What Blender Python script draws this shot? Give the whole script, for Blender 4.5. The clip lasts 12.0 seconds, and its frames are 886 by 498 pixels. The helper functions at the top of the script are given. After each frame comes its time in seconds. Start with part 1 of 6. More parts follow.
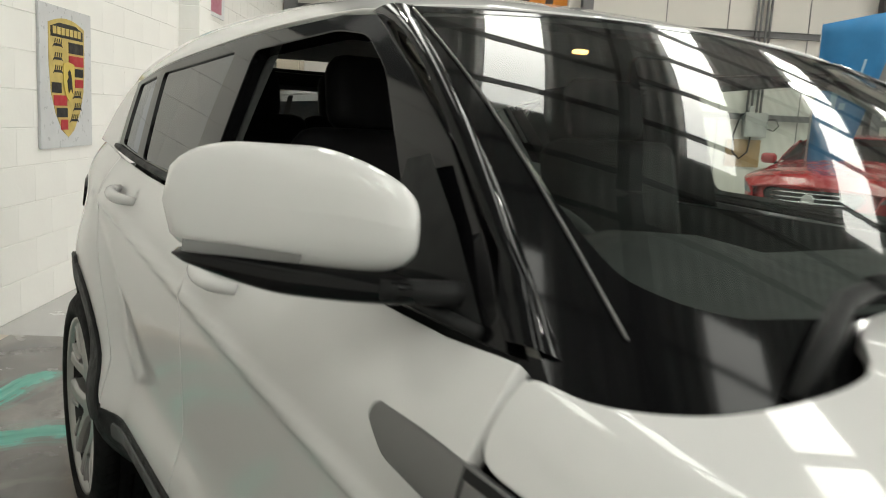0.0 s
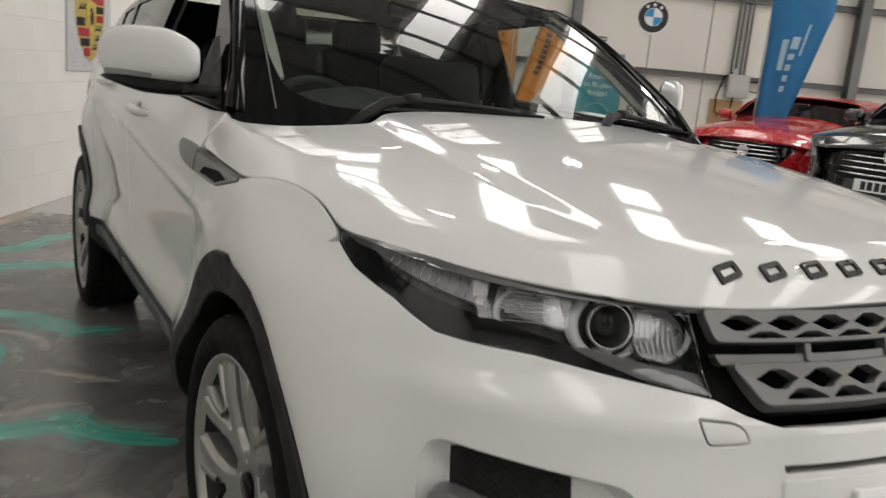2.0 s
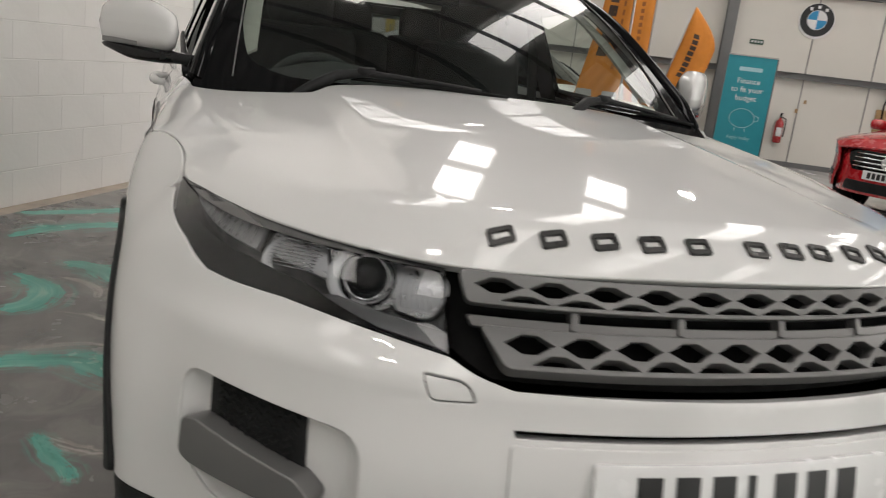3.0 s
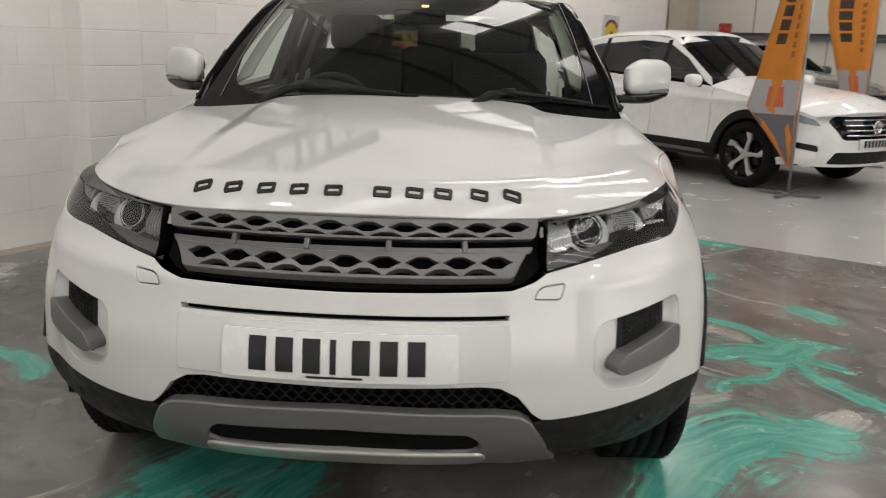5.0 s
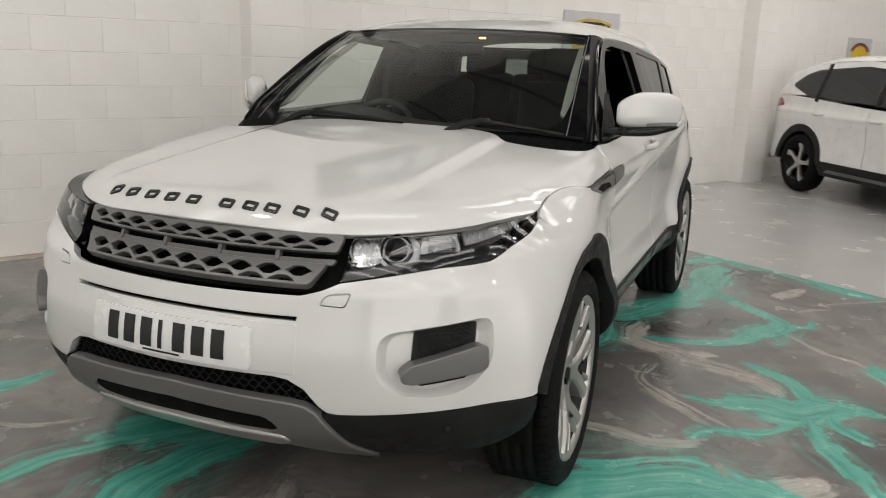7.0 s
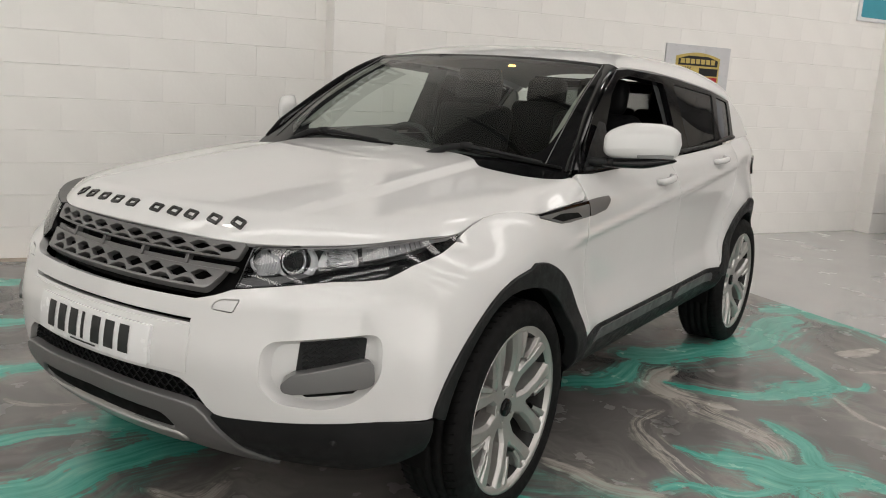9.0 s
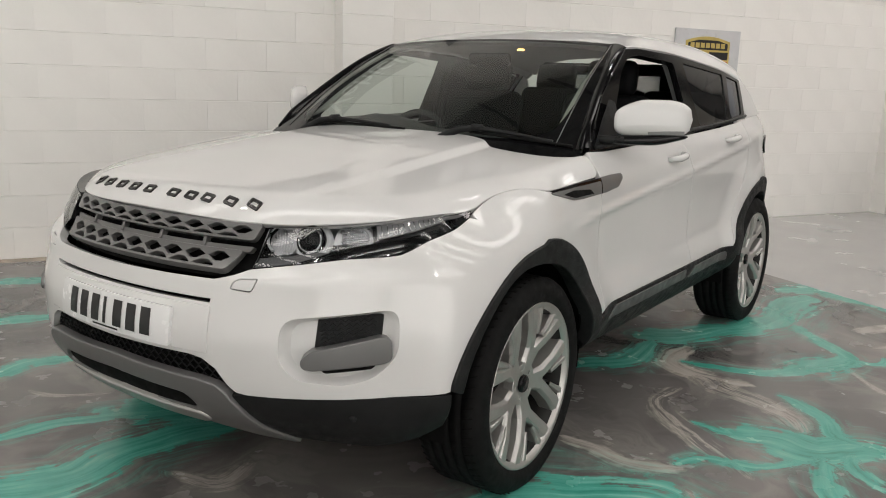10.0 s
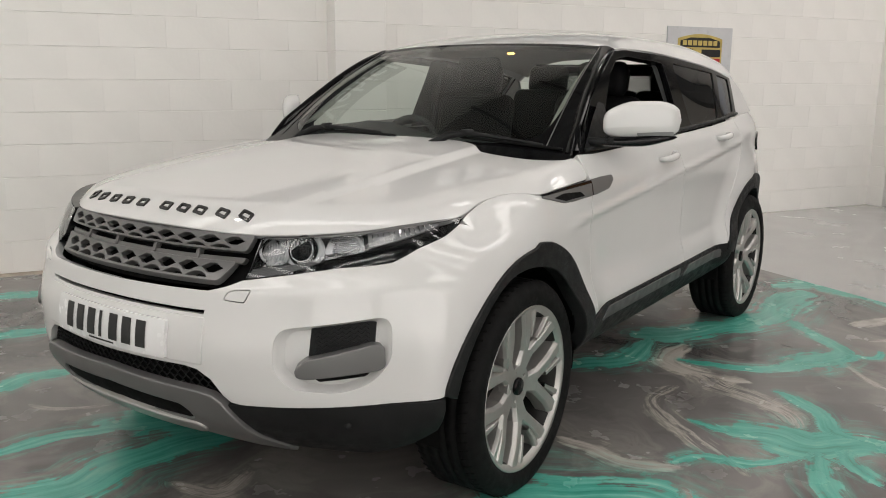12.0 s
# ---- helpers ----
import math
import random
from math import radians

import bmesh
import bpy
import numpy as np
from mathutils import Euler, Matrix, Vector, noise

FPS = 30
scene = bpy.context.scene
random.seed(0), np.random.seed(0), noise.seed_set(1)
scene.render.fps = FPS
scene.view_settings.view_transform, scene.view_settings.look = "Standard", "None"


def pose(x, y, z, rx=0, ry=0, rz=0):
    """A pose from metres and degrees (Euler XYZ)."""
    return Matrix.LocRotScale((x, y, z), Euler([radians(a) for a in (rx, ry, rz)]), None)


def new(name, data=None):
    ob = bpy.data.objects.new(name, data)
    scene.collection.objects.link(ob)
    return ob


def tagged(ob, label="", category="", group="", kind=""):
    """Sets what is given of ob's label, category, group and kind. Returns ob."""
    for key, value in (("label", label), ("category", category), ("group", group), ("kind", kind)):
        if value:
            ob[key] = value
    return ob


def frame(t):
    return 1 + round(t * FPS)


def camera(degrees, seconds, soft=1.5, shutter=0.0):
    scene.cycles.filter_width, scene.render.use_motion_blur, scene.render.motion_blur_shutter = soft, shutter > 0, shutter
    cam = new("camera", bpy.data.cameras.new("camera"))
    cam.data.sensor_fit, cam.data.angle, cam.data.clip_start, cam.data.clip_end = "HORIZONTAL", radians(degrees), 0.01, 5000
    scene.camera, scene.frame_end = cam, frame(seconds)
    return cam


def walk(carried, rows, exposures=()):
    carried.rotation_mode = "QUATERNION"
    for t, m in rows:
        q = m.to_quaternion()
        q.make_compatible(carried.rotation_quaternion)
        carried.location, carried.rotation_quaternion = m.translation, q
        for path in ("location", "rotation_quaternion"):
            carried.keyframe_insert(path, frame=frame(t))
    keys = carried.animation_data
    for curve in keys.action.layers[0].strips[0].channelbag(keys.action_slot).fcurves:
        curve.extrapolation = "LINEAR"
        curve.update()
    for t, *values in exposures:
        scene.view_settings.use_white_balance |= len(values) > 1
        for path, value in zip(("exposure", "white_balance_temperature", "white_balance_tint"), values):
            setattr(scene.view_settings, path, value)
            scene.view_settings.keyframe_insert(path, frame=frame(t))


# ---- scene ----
from mathutils.geometry import delaunay_2d_cdt

# World: z up, origin under the white car's front axle, the car points to -y, its left side is +x.
cam = camera(56.93, 12.0, soft=1.0, shutter=0.5)
# seconds, place in metres, turn in degrees (Euler XYZ)
ROWS = [
    (0.0, -1.307, -0.083, 1.320, 80.87, -3.14, -31.96),
    (0.5, -1.377, -0.434, 1.286, 81.39, -3.63, -32.62),
    (1.0, -1.360, -0.809, 1.251, 80.56, -3.53, -32.33),
    (1.5, -1.352, -1.154, 1.233, 79.95, -4.14, -31.93),
    (2.0, -1.370, -1.514, 1.226, 77.91, -5.16, -29.45),
    (2.5, -1.104, -1.667, 1.217, 77.18, -5.98, -22.71),
    (3.0, -0.851, -1.805, 1.223, 76.72, -6.88, -17.59),
    (3.5, -0.579, -2.033, 1.237, 76.32, -6.20, -12.73),
    (3.7, -0.458, -2.122, 1.193, 78.81, -5.74, -10.09),
    (5.3, 0.509, -2.685, 1.337, 75.80, -0.70, 6.67),
    (5.5, 0.655, -2.723, 1.348, 75.97, -0.47, 9.48),
    (6.0, 0.966, -2.720, 1.369, 75.96, -1.08, 15.06),
    (6.5, 1.177, -2.579, 1.377, 76.12, -1.62, 18.45),
    (7.0, 1.504, -2.550, 1.389, 76.81, -1.78, 23.39),
    (7.5, 1.720, -2.451, 1.390, 77.61, -2.23, 27.30),
    (7.7, 1.770, -2.374, 1.370, 78.20, -2.43, 28.26),
    (9.3, 2.149, -2.216, 1.386, 78.59, -2.84, 35.66),
    (9.5, 2.155, -2.227, 1.357, 78.72, -2.20, 35.69),
    (10.0, 2.135, -2.245, 1.330, 78.31, -1.71, 35.45),
    (10.5, 2.143, -2.246, 1.332, 77.89, -1.39, 35.08),
    (11.0, 2.157, -2.249, 1.329, 77.82, -0.89, 34.85),
    (11.5, 2.163, -2.246, 1.339, 78.12, -0.55, 35.00),
    (12.0, 2.169, -2.243, 1.347, 78.45, -0.34, 35.24),
]
walk(cam, [(t, pose(x, y, z, a, b, c)) for t, x, y, z, a, b, c in ROWS],
     [(0, .26, 6500, 2), (.6, -.07, 6500, 4), (1.5, -.10, 6500, 10), (3.7, -.12, 6500, 10), (6, -.05, 6500, 10), (8, -.08, 6500, 10), (12, -.07, 6500, 10)])

# ---- light ----
world = bpy.data.worlds.new("world")
scene.world = world
world.use_nodes = True
_wn = world.node_tree.nodes
_sky = _wn.new("ShaderNodeTexSky")
_sky.sky_type, _sky.sun_disc, _sky.sun_elevation, _sky.sun_rotation = "NISHITA", False, radians(40), radians(120)
world.node_tree.links.new(_sky.outputs[0], _wn["Background"].inputs[0])
_wn["Background"].inputs[1].default_value = 0.08
ROOFLIGHT, LAMP, SIDE_FILL = 4.3, 110.0, 2.2

# The hall's axes: D runs along the block wall, N out of it into the hall.
D, N = Vector((.5006, .8657, 0)), Vector((.8657, -.5006, 0))
WALL, END, BACK, FAR, EAVES, RIDGE = -3.40, 14.2, -9.0, 12.4, 5.4, 7.0


def hall(along, out, z=0.0):
    return D * along + N * out + Vector((0, 0, z))


HALL = Matrix(((N.x, D.x, 0, 0), (N.y, D.y, 0, 0), (0, 0, 1, 0), (0, 0, 0, 1)))  # local axes: out of the wall, along it, up


# ---- materials ----
def material(name, colour, rough=.5, metal=0.0, coat=0.0, spec=.5):
    m = bpy.data.materials.new(name)
    m.use_nodes = True
    b = m.node_tree.nodes["Principled BSDF"]
    b.inputs["Base Color"].default_value = (*colour, 1)
    b.inputs["Roughness"].default_value, b.inputs["Metallic"].default_value = rough, metal
    b.inputs["Coat Weight"].default_value, b.inputs["Coat Roughness"].default_value = coat, .03
    b.inputs["Specular IOR Level"].default_value = spec
    return m


def node(m, kind, **values):
    n = m.node_tree.nodes.new("ShaderNode" + kind)
    for key, value in values.items():
        n.inputs[key.replace("_", " ")].default_value = value
    return n


def link(m, a, b):
    m.node_tree.links.new(a, b)


def bsdf(m):
    return m.node_tree.nodes["Principled BSDF"]


def ramp(m, source, stops):
    r = m.node_tree.nodes.new("ShaderNodeValToRGB")
    e = r.color_ramp.elements
    while len(e) < len(stops):
        e.new(.5)
    for k, (p, c) in zip(e, stops):
        k.position, k.color = p, (*c, 1) if len(c) == 3 else c
    link(m, source, r.inputs[0])
    return r.outputs[0]


def coords(m, scale=(1, 1, 1)):
    c = m.node_tree.nodes.new("ShaderNodeNewGeometry")
    v = m.node_tree.nodes.new("ShaderNodeMapping")
    v.inputs["Scale"].default_value = scale
    link(m, c.outputs["Position"], v.inputs["Vector"])
    return v.outputs[0]


def local(m, scale=(1, 1, 1)):
    c = m.node_tree.nodes.new("ShaderNodeTexCoord")
    v = m.node_tree.nodes.new("ShaderNodeMapping")
    v.inputs["Scale"].default_value = scale
    link(m, c.outputs["Object"], v.inputs["Vector"])
    return v.outputs[0]


def noisy(m, vector, scale, detail=4.0, rough=.55, distortion=0.0):
    n = node(m, "TexNoise", Scale=scale, Detail=detail, Roughness=rough, Distortion=distortion)
    link(m, vector, n.inputs["Vector"])
    return n.outputs["Fac"]


def mix(m, fac, a, b):
    n = m.node_tree.nodes.new("ShaderNodeMix")
    n.data_type = "RGBA"
    for socket, value in ((n.inputs[0], fac), (n.inputs[6], a), (n.inputs[7], b)):
        if isinstance(value, (tuple, float, int)):
            socket.default_value = (*value, 1) if isinstance(value, tuple) else value
        else:
            link(m, value, socket)
    return n.outputs[2]


def maths(m, op, a, b=0.0):
    n = m.node_tree.nodes.new("ShaderNodeMath")
    n.operation = op
    for socket, value in zip(n.inputs, (a, b)):
        if isinstance(value, (float, int)):
            socket.default_value = value
        else:
            link(m, value, socket)
    return n.outputs[0]


def bump(m, height, strength, distance=.01):
    b = node(m, "Bump", Strength=strength, Distance=distance)
    link(m, height, b.inputs["Height"])
    link(m, b.outputs[0], bsdf(m).inputs["Normal"])


def worn(name, colour, rough=.5, metal=0.0, coat=0.0, vary=.12, scale=6.0, grain=180.0, relief=.05, spec=.5, swing=.12):
    """A plain surface with patches of tone and gloss and a fine grain."""
    m = material(name, colour, rough, metal, coat, spec)
    v = local(m)
    f = noisy(m, v, scale, 5)
    dark, light = tuple(c * (1 - vary) for c in colour), tuple(min(1, c * (1 + vary * .6)) for c in colour)
    link(m, ramp(m, f, [(.3, dark), (.7, light)]), bsdf(m).inputs["Base Color"])
    r = ramp(m, noisy(m, v, scale * 2.7, 4), [(.3, (max(.02, rough - swing),) * 3), (.7, (min(1, rough + swing),) * 3)])
    link(m, r, bsdf(m).inputs["Roughness"])
    if relief:
        bump(m, noisy(m, v, grain, 2), relief, .002)
    return m


M = {}
M["white"] = material("white_car_paint", (.63, .625, .618), .45, 0, 1.0, .3)
_f = noisy(M["white"], local(M["white"]), 2.2, 5)
link(M["white"], ramp(M["white"], _f, [(.3, (.615, .61, .603)), (.7, (.645, .64, .633))]), bsdf(M["white"]).inputs["Base Color"])
M["plastic"] = worn("black_textured_plastic", (.0125, .0130, .0134), .50, vary=.25, scale=9, grain=900, relief=.25, spec=.20)
M["gloss"] = material("gloss_black", (.004, .004, .0045), .06, 0, 0.0, .2)
M["satin"] = worn("satin_grey_metal_paint", (.155, .153, .151), .36, .35, vary=.04, scale=5, relief=.01, swing=.03)
M["silver"] = worn("silver_alloy_paint", (.44, .43, .415), .36, .75, coat=.2, vary=.05, scale=8, relief=.01, swing=.04)
M["chrome"] = material("chrome", (.72, .72, .73), .07, 1.0)
M["rubber"] = worn("tyre_rubber", (.0072, .0072, .0072), .72, vary=.3, scale=14, grain=400, relief=.2, spec=.13)
M["dark"] = worn("dark_cavity_plastic", (.004, .004, .004), .75, vary=.3, scale=12, relief=0, spec=.1)
M["cloth"] = worn("black_seat_leather", (.010, .010, .011), .55, vary=.25, scale=14, grain=260, relief=.3, spec=.12)
M["cream"] = worn("pale_headlining_cloth", (.46, .45, .41), .85, vary=.08, scale=20, grain=500, relief=.2)
M["trim"] = worn("soft_touch_dashboard", (.045, .047, .047), .62, vary=.2, scale=10, grain=700, relief=.2, spec=.12)
M["letter"] = worn("dark_badge_metal", (.035, .034, .033), .35, .6, vary=.1, scale=30, relief=0)
M["plate"] = worn("number_plate_acrylic", (.74, .74, .74), .22, coat=.6, vary=.03, scale=9, relief=0)
M["ink"] = material("black_plate_ink", (.008, .008, .008), .35)
# near-black instead of the rim's silver: shade behind the spokes, put into the colour
M["barrel"] = worn("rim_barrel_shade", (.020, .0195, .019), .5, 0, vary=.2, scale=12, relief=.02, spec=.25)
M["brake"] = worn("brake_disc_steel", (.23, .20, .17), .42, .85, vary=.3, scale=30, relief=.05)
M["red"] = worn("red_car_paint", (.42, .012, .018), .25, coat=1.0, vary=.08, scale=4, relief=0)
M["blackcar"] = worn("black_car_paint", (.010, .010, .011), .2, coat=1.0, vary=.1, scale=4, relief=0)
M["lampred"] = material("red_lamp_plastic", (.32, .01, .012), .12, 0, .6)


def glass(name, colour, rough=0.0):
    """A thin pane: sees through, with a mirror gloss that grows at a slant."""
    m = bpy.data.materials.new(name)
    m.use_nodes = True
    t = m.node_tree
    t.nodes.remove(t.nodes["Principled BSDF"])
    a, b, s, f = (t.nodes.new("ShaderNode" + k) for k in ("BsdfTransparent", "BsdfGlossy", "MixShader", "Fresnel"))
    a.inputs[0].default_value, b.inputs[0].default_value, b.inputs[1].default_value = (*colour, 1), (1, 1, 1, 1), rough
    f.inputs[0].default_value = 1.52
    t.links.new(f.outputs[0], s.inputs[0])
    t.links.new(a.outputs[0], s.inputs[1])
    t.links.new(b.outputs[0], s.inputs[2])
    t.links.new(s.outputs[0], t.nodes["Material Output"].inputs[0])
    return m


M["screen"] = glass("windscreen_glass", (.66, .74, .69))
M["privacy"] = glass("privacy_glass", (.045, .075, .13))
M["clear"] = glass("headlamp_lens", (.90, .91, .92))


def glow(name, colour, strength):
    m = material(name, colour, .5)
    bsdf(m).inputs["Emission Color"].default_value = (*colour, 1)
    bsdf(m).inputs["Emission Strength"].default_value = strength
    return m


M["rooflight"] = glow("translucent_rooflight_sheet", (1, .958, .922), ROOFLIGHT)
# the next two glow on added panels outside the view, as fill light
M["daylight"] = glow("added_side_light", (1, .958, .925), SIDE_FILL)
M["back_fill"] = glow("added_back_light", (1, .95, .92), .48)
M["lamp"] = glow("led_lamp_face", (1, .94, .89), LAMP)

# painted concrete blocks
M["block"] = worn("white_painted_block", (.85, .835, .805), .5, vary=.035, scale=1.6, grain=30, relief=.45)
M["mortar"] = worn("white_painted_mortar", (.84, .825, .795), .6, vary=.05, scale=3, grain=120, relief=.4)
M["render"] = worn("white_painted_wall", (.80, .785, .755), .6, vary=.05, scale=.9, grain=60, relief=.15)
M["cladding"] = worn("cream_wall_liner_sheet", (.68, .655, .60), .5, vary=.06, scale=.6, grain=40, relief=.05)
M["roofsheet"] = worn("grey_roof_sheet", (.47, .47, .46), .55, vary=.12, scale=.5, grain=30, relief=.05)
M["steel"] = worn("grey_painted_steel", (.16, .16, .16), .5, .2, vary=.15, scale=2, relief=.05)
M["dust"] = worn("bare_concrete_edge", (.42, .36, .30), .8, vary=.25, scale=7, grain=60, relief=.4)

# plain grey floor paint
M["greyfloor"] = worn("grey_floor_paint", (.44, .432, .425), .24, vary=.05, scale=.9, grain=30, relief=.01, swing=.05)

# poured resin: charcoal with ribbons of teal and strands of pale grey, laid along the pours (see the hall's floor)
m = M["resin"] = material("swirled_resin_floor", (.06, .06, .06), .14, 0, 0.0, .5)
p = coords(m)


def attribute(m, name):
    n = m.node_tree.nodes.new("ShaderNodeAttribute")
    n.attribute_name = name
    return n


def parts_of(m, source):
    n = m.node_tree.nodes.new("ShaderNodeSeparateColor")
    link(m, source, n.inputs[0])
    return n.outputs


def warped(m, vector, scale, amount):
    """The vector pushed about by a noise."""
    w = node(m, "TexNoise", Scale=scale, Detail=3.0, Roughness=.55)
    link(m, vector, w.inputs["Vector"])
    o = m.node_tree.nodes.new("ShaderNodeVectorMath")
    o.operation = "MULTIPLY_ADD"
    link(m, w.outputs["Color"], o.inputs[0])
    o.inputs[1].default_value = (amount, amount, 0)
    link(m, vector, o.inputs[2])
    return o.outputs[0]


def grey(*stops):
    return [(a, (b,) * 3) for a, b in stops]


pour = attribute(m, "pour")
teal_v, pale_v, strand_v = parts_of(m, pour.outputs["Color"])
wild = pour.outputs["Alpha"]  # 1 where no pour is laid out and the swirls run free
along, across, _ = parts_of(m, attribute(m, "run").outputs["Color"])
q = warped(m, p, .75, 2.6)
q2 = warped(m, q, 2.6, .5)
fine = warped(m, p, 7.0, .10)
# threads that run with each pour
thread_at = node(m, "CombineXYZ")
link(m, maths(m, "MULTIPLY", along, 2.2), thread_at.inputs[0])
link(m, maths(m, "MULTIPLY", across, 34.0), thread_at.inputs[1])
link(m, maths(m, "MULTIPLY", noisy(m, p, 3.0, 2), 1.5), thread_at.inputs[2])
threads = noisy(m, thread_at.outputs[0], 1.0, 5, .6)
ragged = maths(m, "ADD", maths(m, "MULTIPLY", maths(m, "SUBTRACT", noisy(m, fine, 9, 5, .65), .5), 2.2), maths(m, "MULTIPLY", maths(m, "SUBTRACT", threads, .5), 2.0))


def laid(field, lo, hi, top):
    """Where a pour covers the floor: its field with a ragged edge."""
    return maths(m, "MULTIPLY", ramp(m, maths(m, "ADD", maths(m, "MULTIPLY", maths(m, "ADD", field, ragged), .2), .5), grey((lo, 0), (hi, 1))), top)


base = ramp(m, noisy(m, q2, 1.1, 4, .55), [(.25, (.046, .044, .044)), (.42, (.112, .106, .102)), (.58, (.170, .160, .152)), (.78, (.28, .262, .245))])
cloud = ramp(m, noisy(m, warped(m, p, 1.3, .9), 2.4, 6, .62, .6), [(.50, (0, 0, 0)), (.60, (.26, .26, .26)), (.66, (.07, .07, .07)), (.72, (.4, .4, .4))])
c0 = mix(m, cloud, base, (.40, .375, .345))
flow = noisy(m, q, .62, 4, .52, .3)
free_teal = maths(m, "MULTIPLY", ramp(m, flow, grey((.491, 0), (.502, .9), (.514, .95), (.520, .25), (.527, .85), (.546, .95), (.552, .3), (.557, .7), (.565, 0))), wild)
free_pale = maths(m, "MULTIPLY", ramp(m, noisy(m, q, .48, 5, .55, .4), grey((.60, 0), (.64, .85), (.72, 1))), wild)
pale_f = maths(m, "MAXIMUM", laid(pale_v, .52, .62, .85), free_pale)
pale_f = maths(m, "MULTIPLY", pale_f, ramp(m, threads, grey((.30, .35), (.55, 1))))
strand_f = maths(m, "MULTIPLY", laid(strand_v, .50, .62, .8), ramp(m, threads, grey((.42, 0), (.52, 1), (.60, .25), (.68, .9))))
c1 = mix(m, maths(m, "MAXIMUM", pale_f, strand_f), c0, mix(m, noisy(m, p, 4, 3), (.36, .34, .315), (.62, .565, .49)))
teal_f = maths(m, "MAXIMUM", laid(teal_v, .49, .54, .96), free_teal)
# a thin wash of teal drawn out beyond the thick pour
wash_f = maths(m, "MULTIPLY", laid(teal_v, .28, .56, .55), ramp(m, threads, grey((.38, 0), (.60, 1))))
teal_f = maths(m, "MAXIMUM", teal_f, wash_f)
teal = ramp(m, maths(m, "ADD", maths(m, "MULTIPLY", threads, .65), maths(m, "MULTIPLY", noisy(m, fine, 3.2, 5, .6), .35)), [(.30, (.018, .14, .11)), (.43, (.05, .32, .25)), (.56, (.11, .43, .345)), (.66, (.23, .55, .46)), (.76, (.42, .60, .52))])
link(m, mix(m, teal_f, c1, teal), bsdf(m).inputs["Base Color"])
link(m, ramp(m, noisy(m, p, 5, 4), grey((.3, .16), (.7, .30))), bsdf(m).inputs["Roughness"])
bump(m, noisy(m, p, 22, 3), .03, .004)


def plain(name, colour, rough=.5, coat=0.0):
    if name not in M:
        M[name] = worn(name, colour, rough, coat=coat, vary=.06, scale=7, relief=.03)
    return M[name]


# ---- building helpers ----
def mesh_object(name, verts, faces, mat, parent=None, label="", normals=None, smoothed=True, mats=None, index=None):
    me = bpy.data.meshes.new(name)
    me.from_pydata([tuple(map(float, v)) for v in verts], [], [tuple(map(int, f)) for f in faces])
    for k in (mats or [mat]):
        me.materials.append(k)
    if index is not None:
        me.polygons.foreach_set("material_index", index)
    if smoothed:
        me.polygons.foreach_set("use_smooth", [True] * len(me.polygons))
    me.update()
    if normals is not None:
        me.normals_split_custom_set_from_vertices([tuple(map(float, n)) for n in normals])
    ob = new(name, me)
    if parent is not None:
        ob.parent = parent
    if label:
        tagged(ob, label)
    return ob


def part(name, bm, mat, parent=None, label="", smoothed=False):
    """Links a bmesh as one mesh object under a thing or a part."""
    me = bpy.data.meshes.new(name)
    bm.to_mesh(me)
    bm.free()
    me.materials.append(mat)
    if smoothed:
        me.polygons.foreach_set("use_smooth", [True] * len(me.polygons))
    ob = new(name, me)
    if parent is not None:
        ob.parent = parent
    if label:
        tagged(ob, label)
    return ob


def thing(name, m, label, category, group="", kind=""):
    ob = new(name)
    ob.empty_display_size = .1
    ob.matrix_world = m
    return tagged(ob, label, category, group, kind)


def inside(poly, pts):
    x, y = pts[:, 0], pts[:, 1]
    r = np.zeros(len(pts), bool)
    p = np.asarray(poly, float)
    for (x0, y0), (x1, y1) in zip(p, np.roll(p, -1, 0)):
        hit = ((y0 > y) != (y1 > y)) & (x < (x1 - x0) * (y - y0) / (y1 - y0 + 1e-15) + x0)
        r ^= hit
    return r


def area2(p):
    p = np.asarray(p, float)
    q = np.roll(p, -1, 0)
    return float((p[:, 0] * q[:, 1] - q[:, 0] * p[:, 1]).sum())


def resample(poly, step):
    out = []
    p = [np.array(a, float) for a in poly]
    for a, b in zip(p, p[1:] + p[:1]):
        k = max(1, int(np.ceil(np.linalg.norm(b - a) / step)))
        out += [a + (b - a) * i / k for i in range(k)]
    return np.array(out)


def rounded(poly, r, n=4):
    """The polygon with its corners cut round."""
    p = [np.array(a, float) for a in poly]
    out = []
    for a, b, c in zip(p[-1:] + p[:-1], p, p[1:] + p[:1]):
        u, v = a - b, c - b
        lu, lv = np.linalg.norm(u), np.linalg.norm(v)
        k = min(r, lu * .45, lv * .45)
        s, e = b + u / lu * k, b + v / lv * k
        for i in range(n + 1):
            t = i / n
            out.append((1 - t) ** 2 * s + 2 * t * (1 - t) * b + t * t * e)
    return out


def grow(poly, d):
    """The polygon moved outward by d (inward: minus)."""
    p = np.asarray(poly, float)
    if area2(p) < 0:
        p = p[::-1]
    a, b = p - np.roll(p, 1, 0), np.roll(p, -1, 0) - p
    na = np.stack([a[:, 1], -a[:, 0]], 1) / (np.linalg.norm(a, axis=1)[:, None] + 1e-9)
    nb = np.stack([b[:, 1], -b[:, 0]], 1) / (np.linalg.norm(b, axis=1)[:, None] + 1e-9)
    m = na + nb
    m /= np.maximum((m * m).sum(1), .5)[:, None] / 2 + 1e-9
    return p + m * d


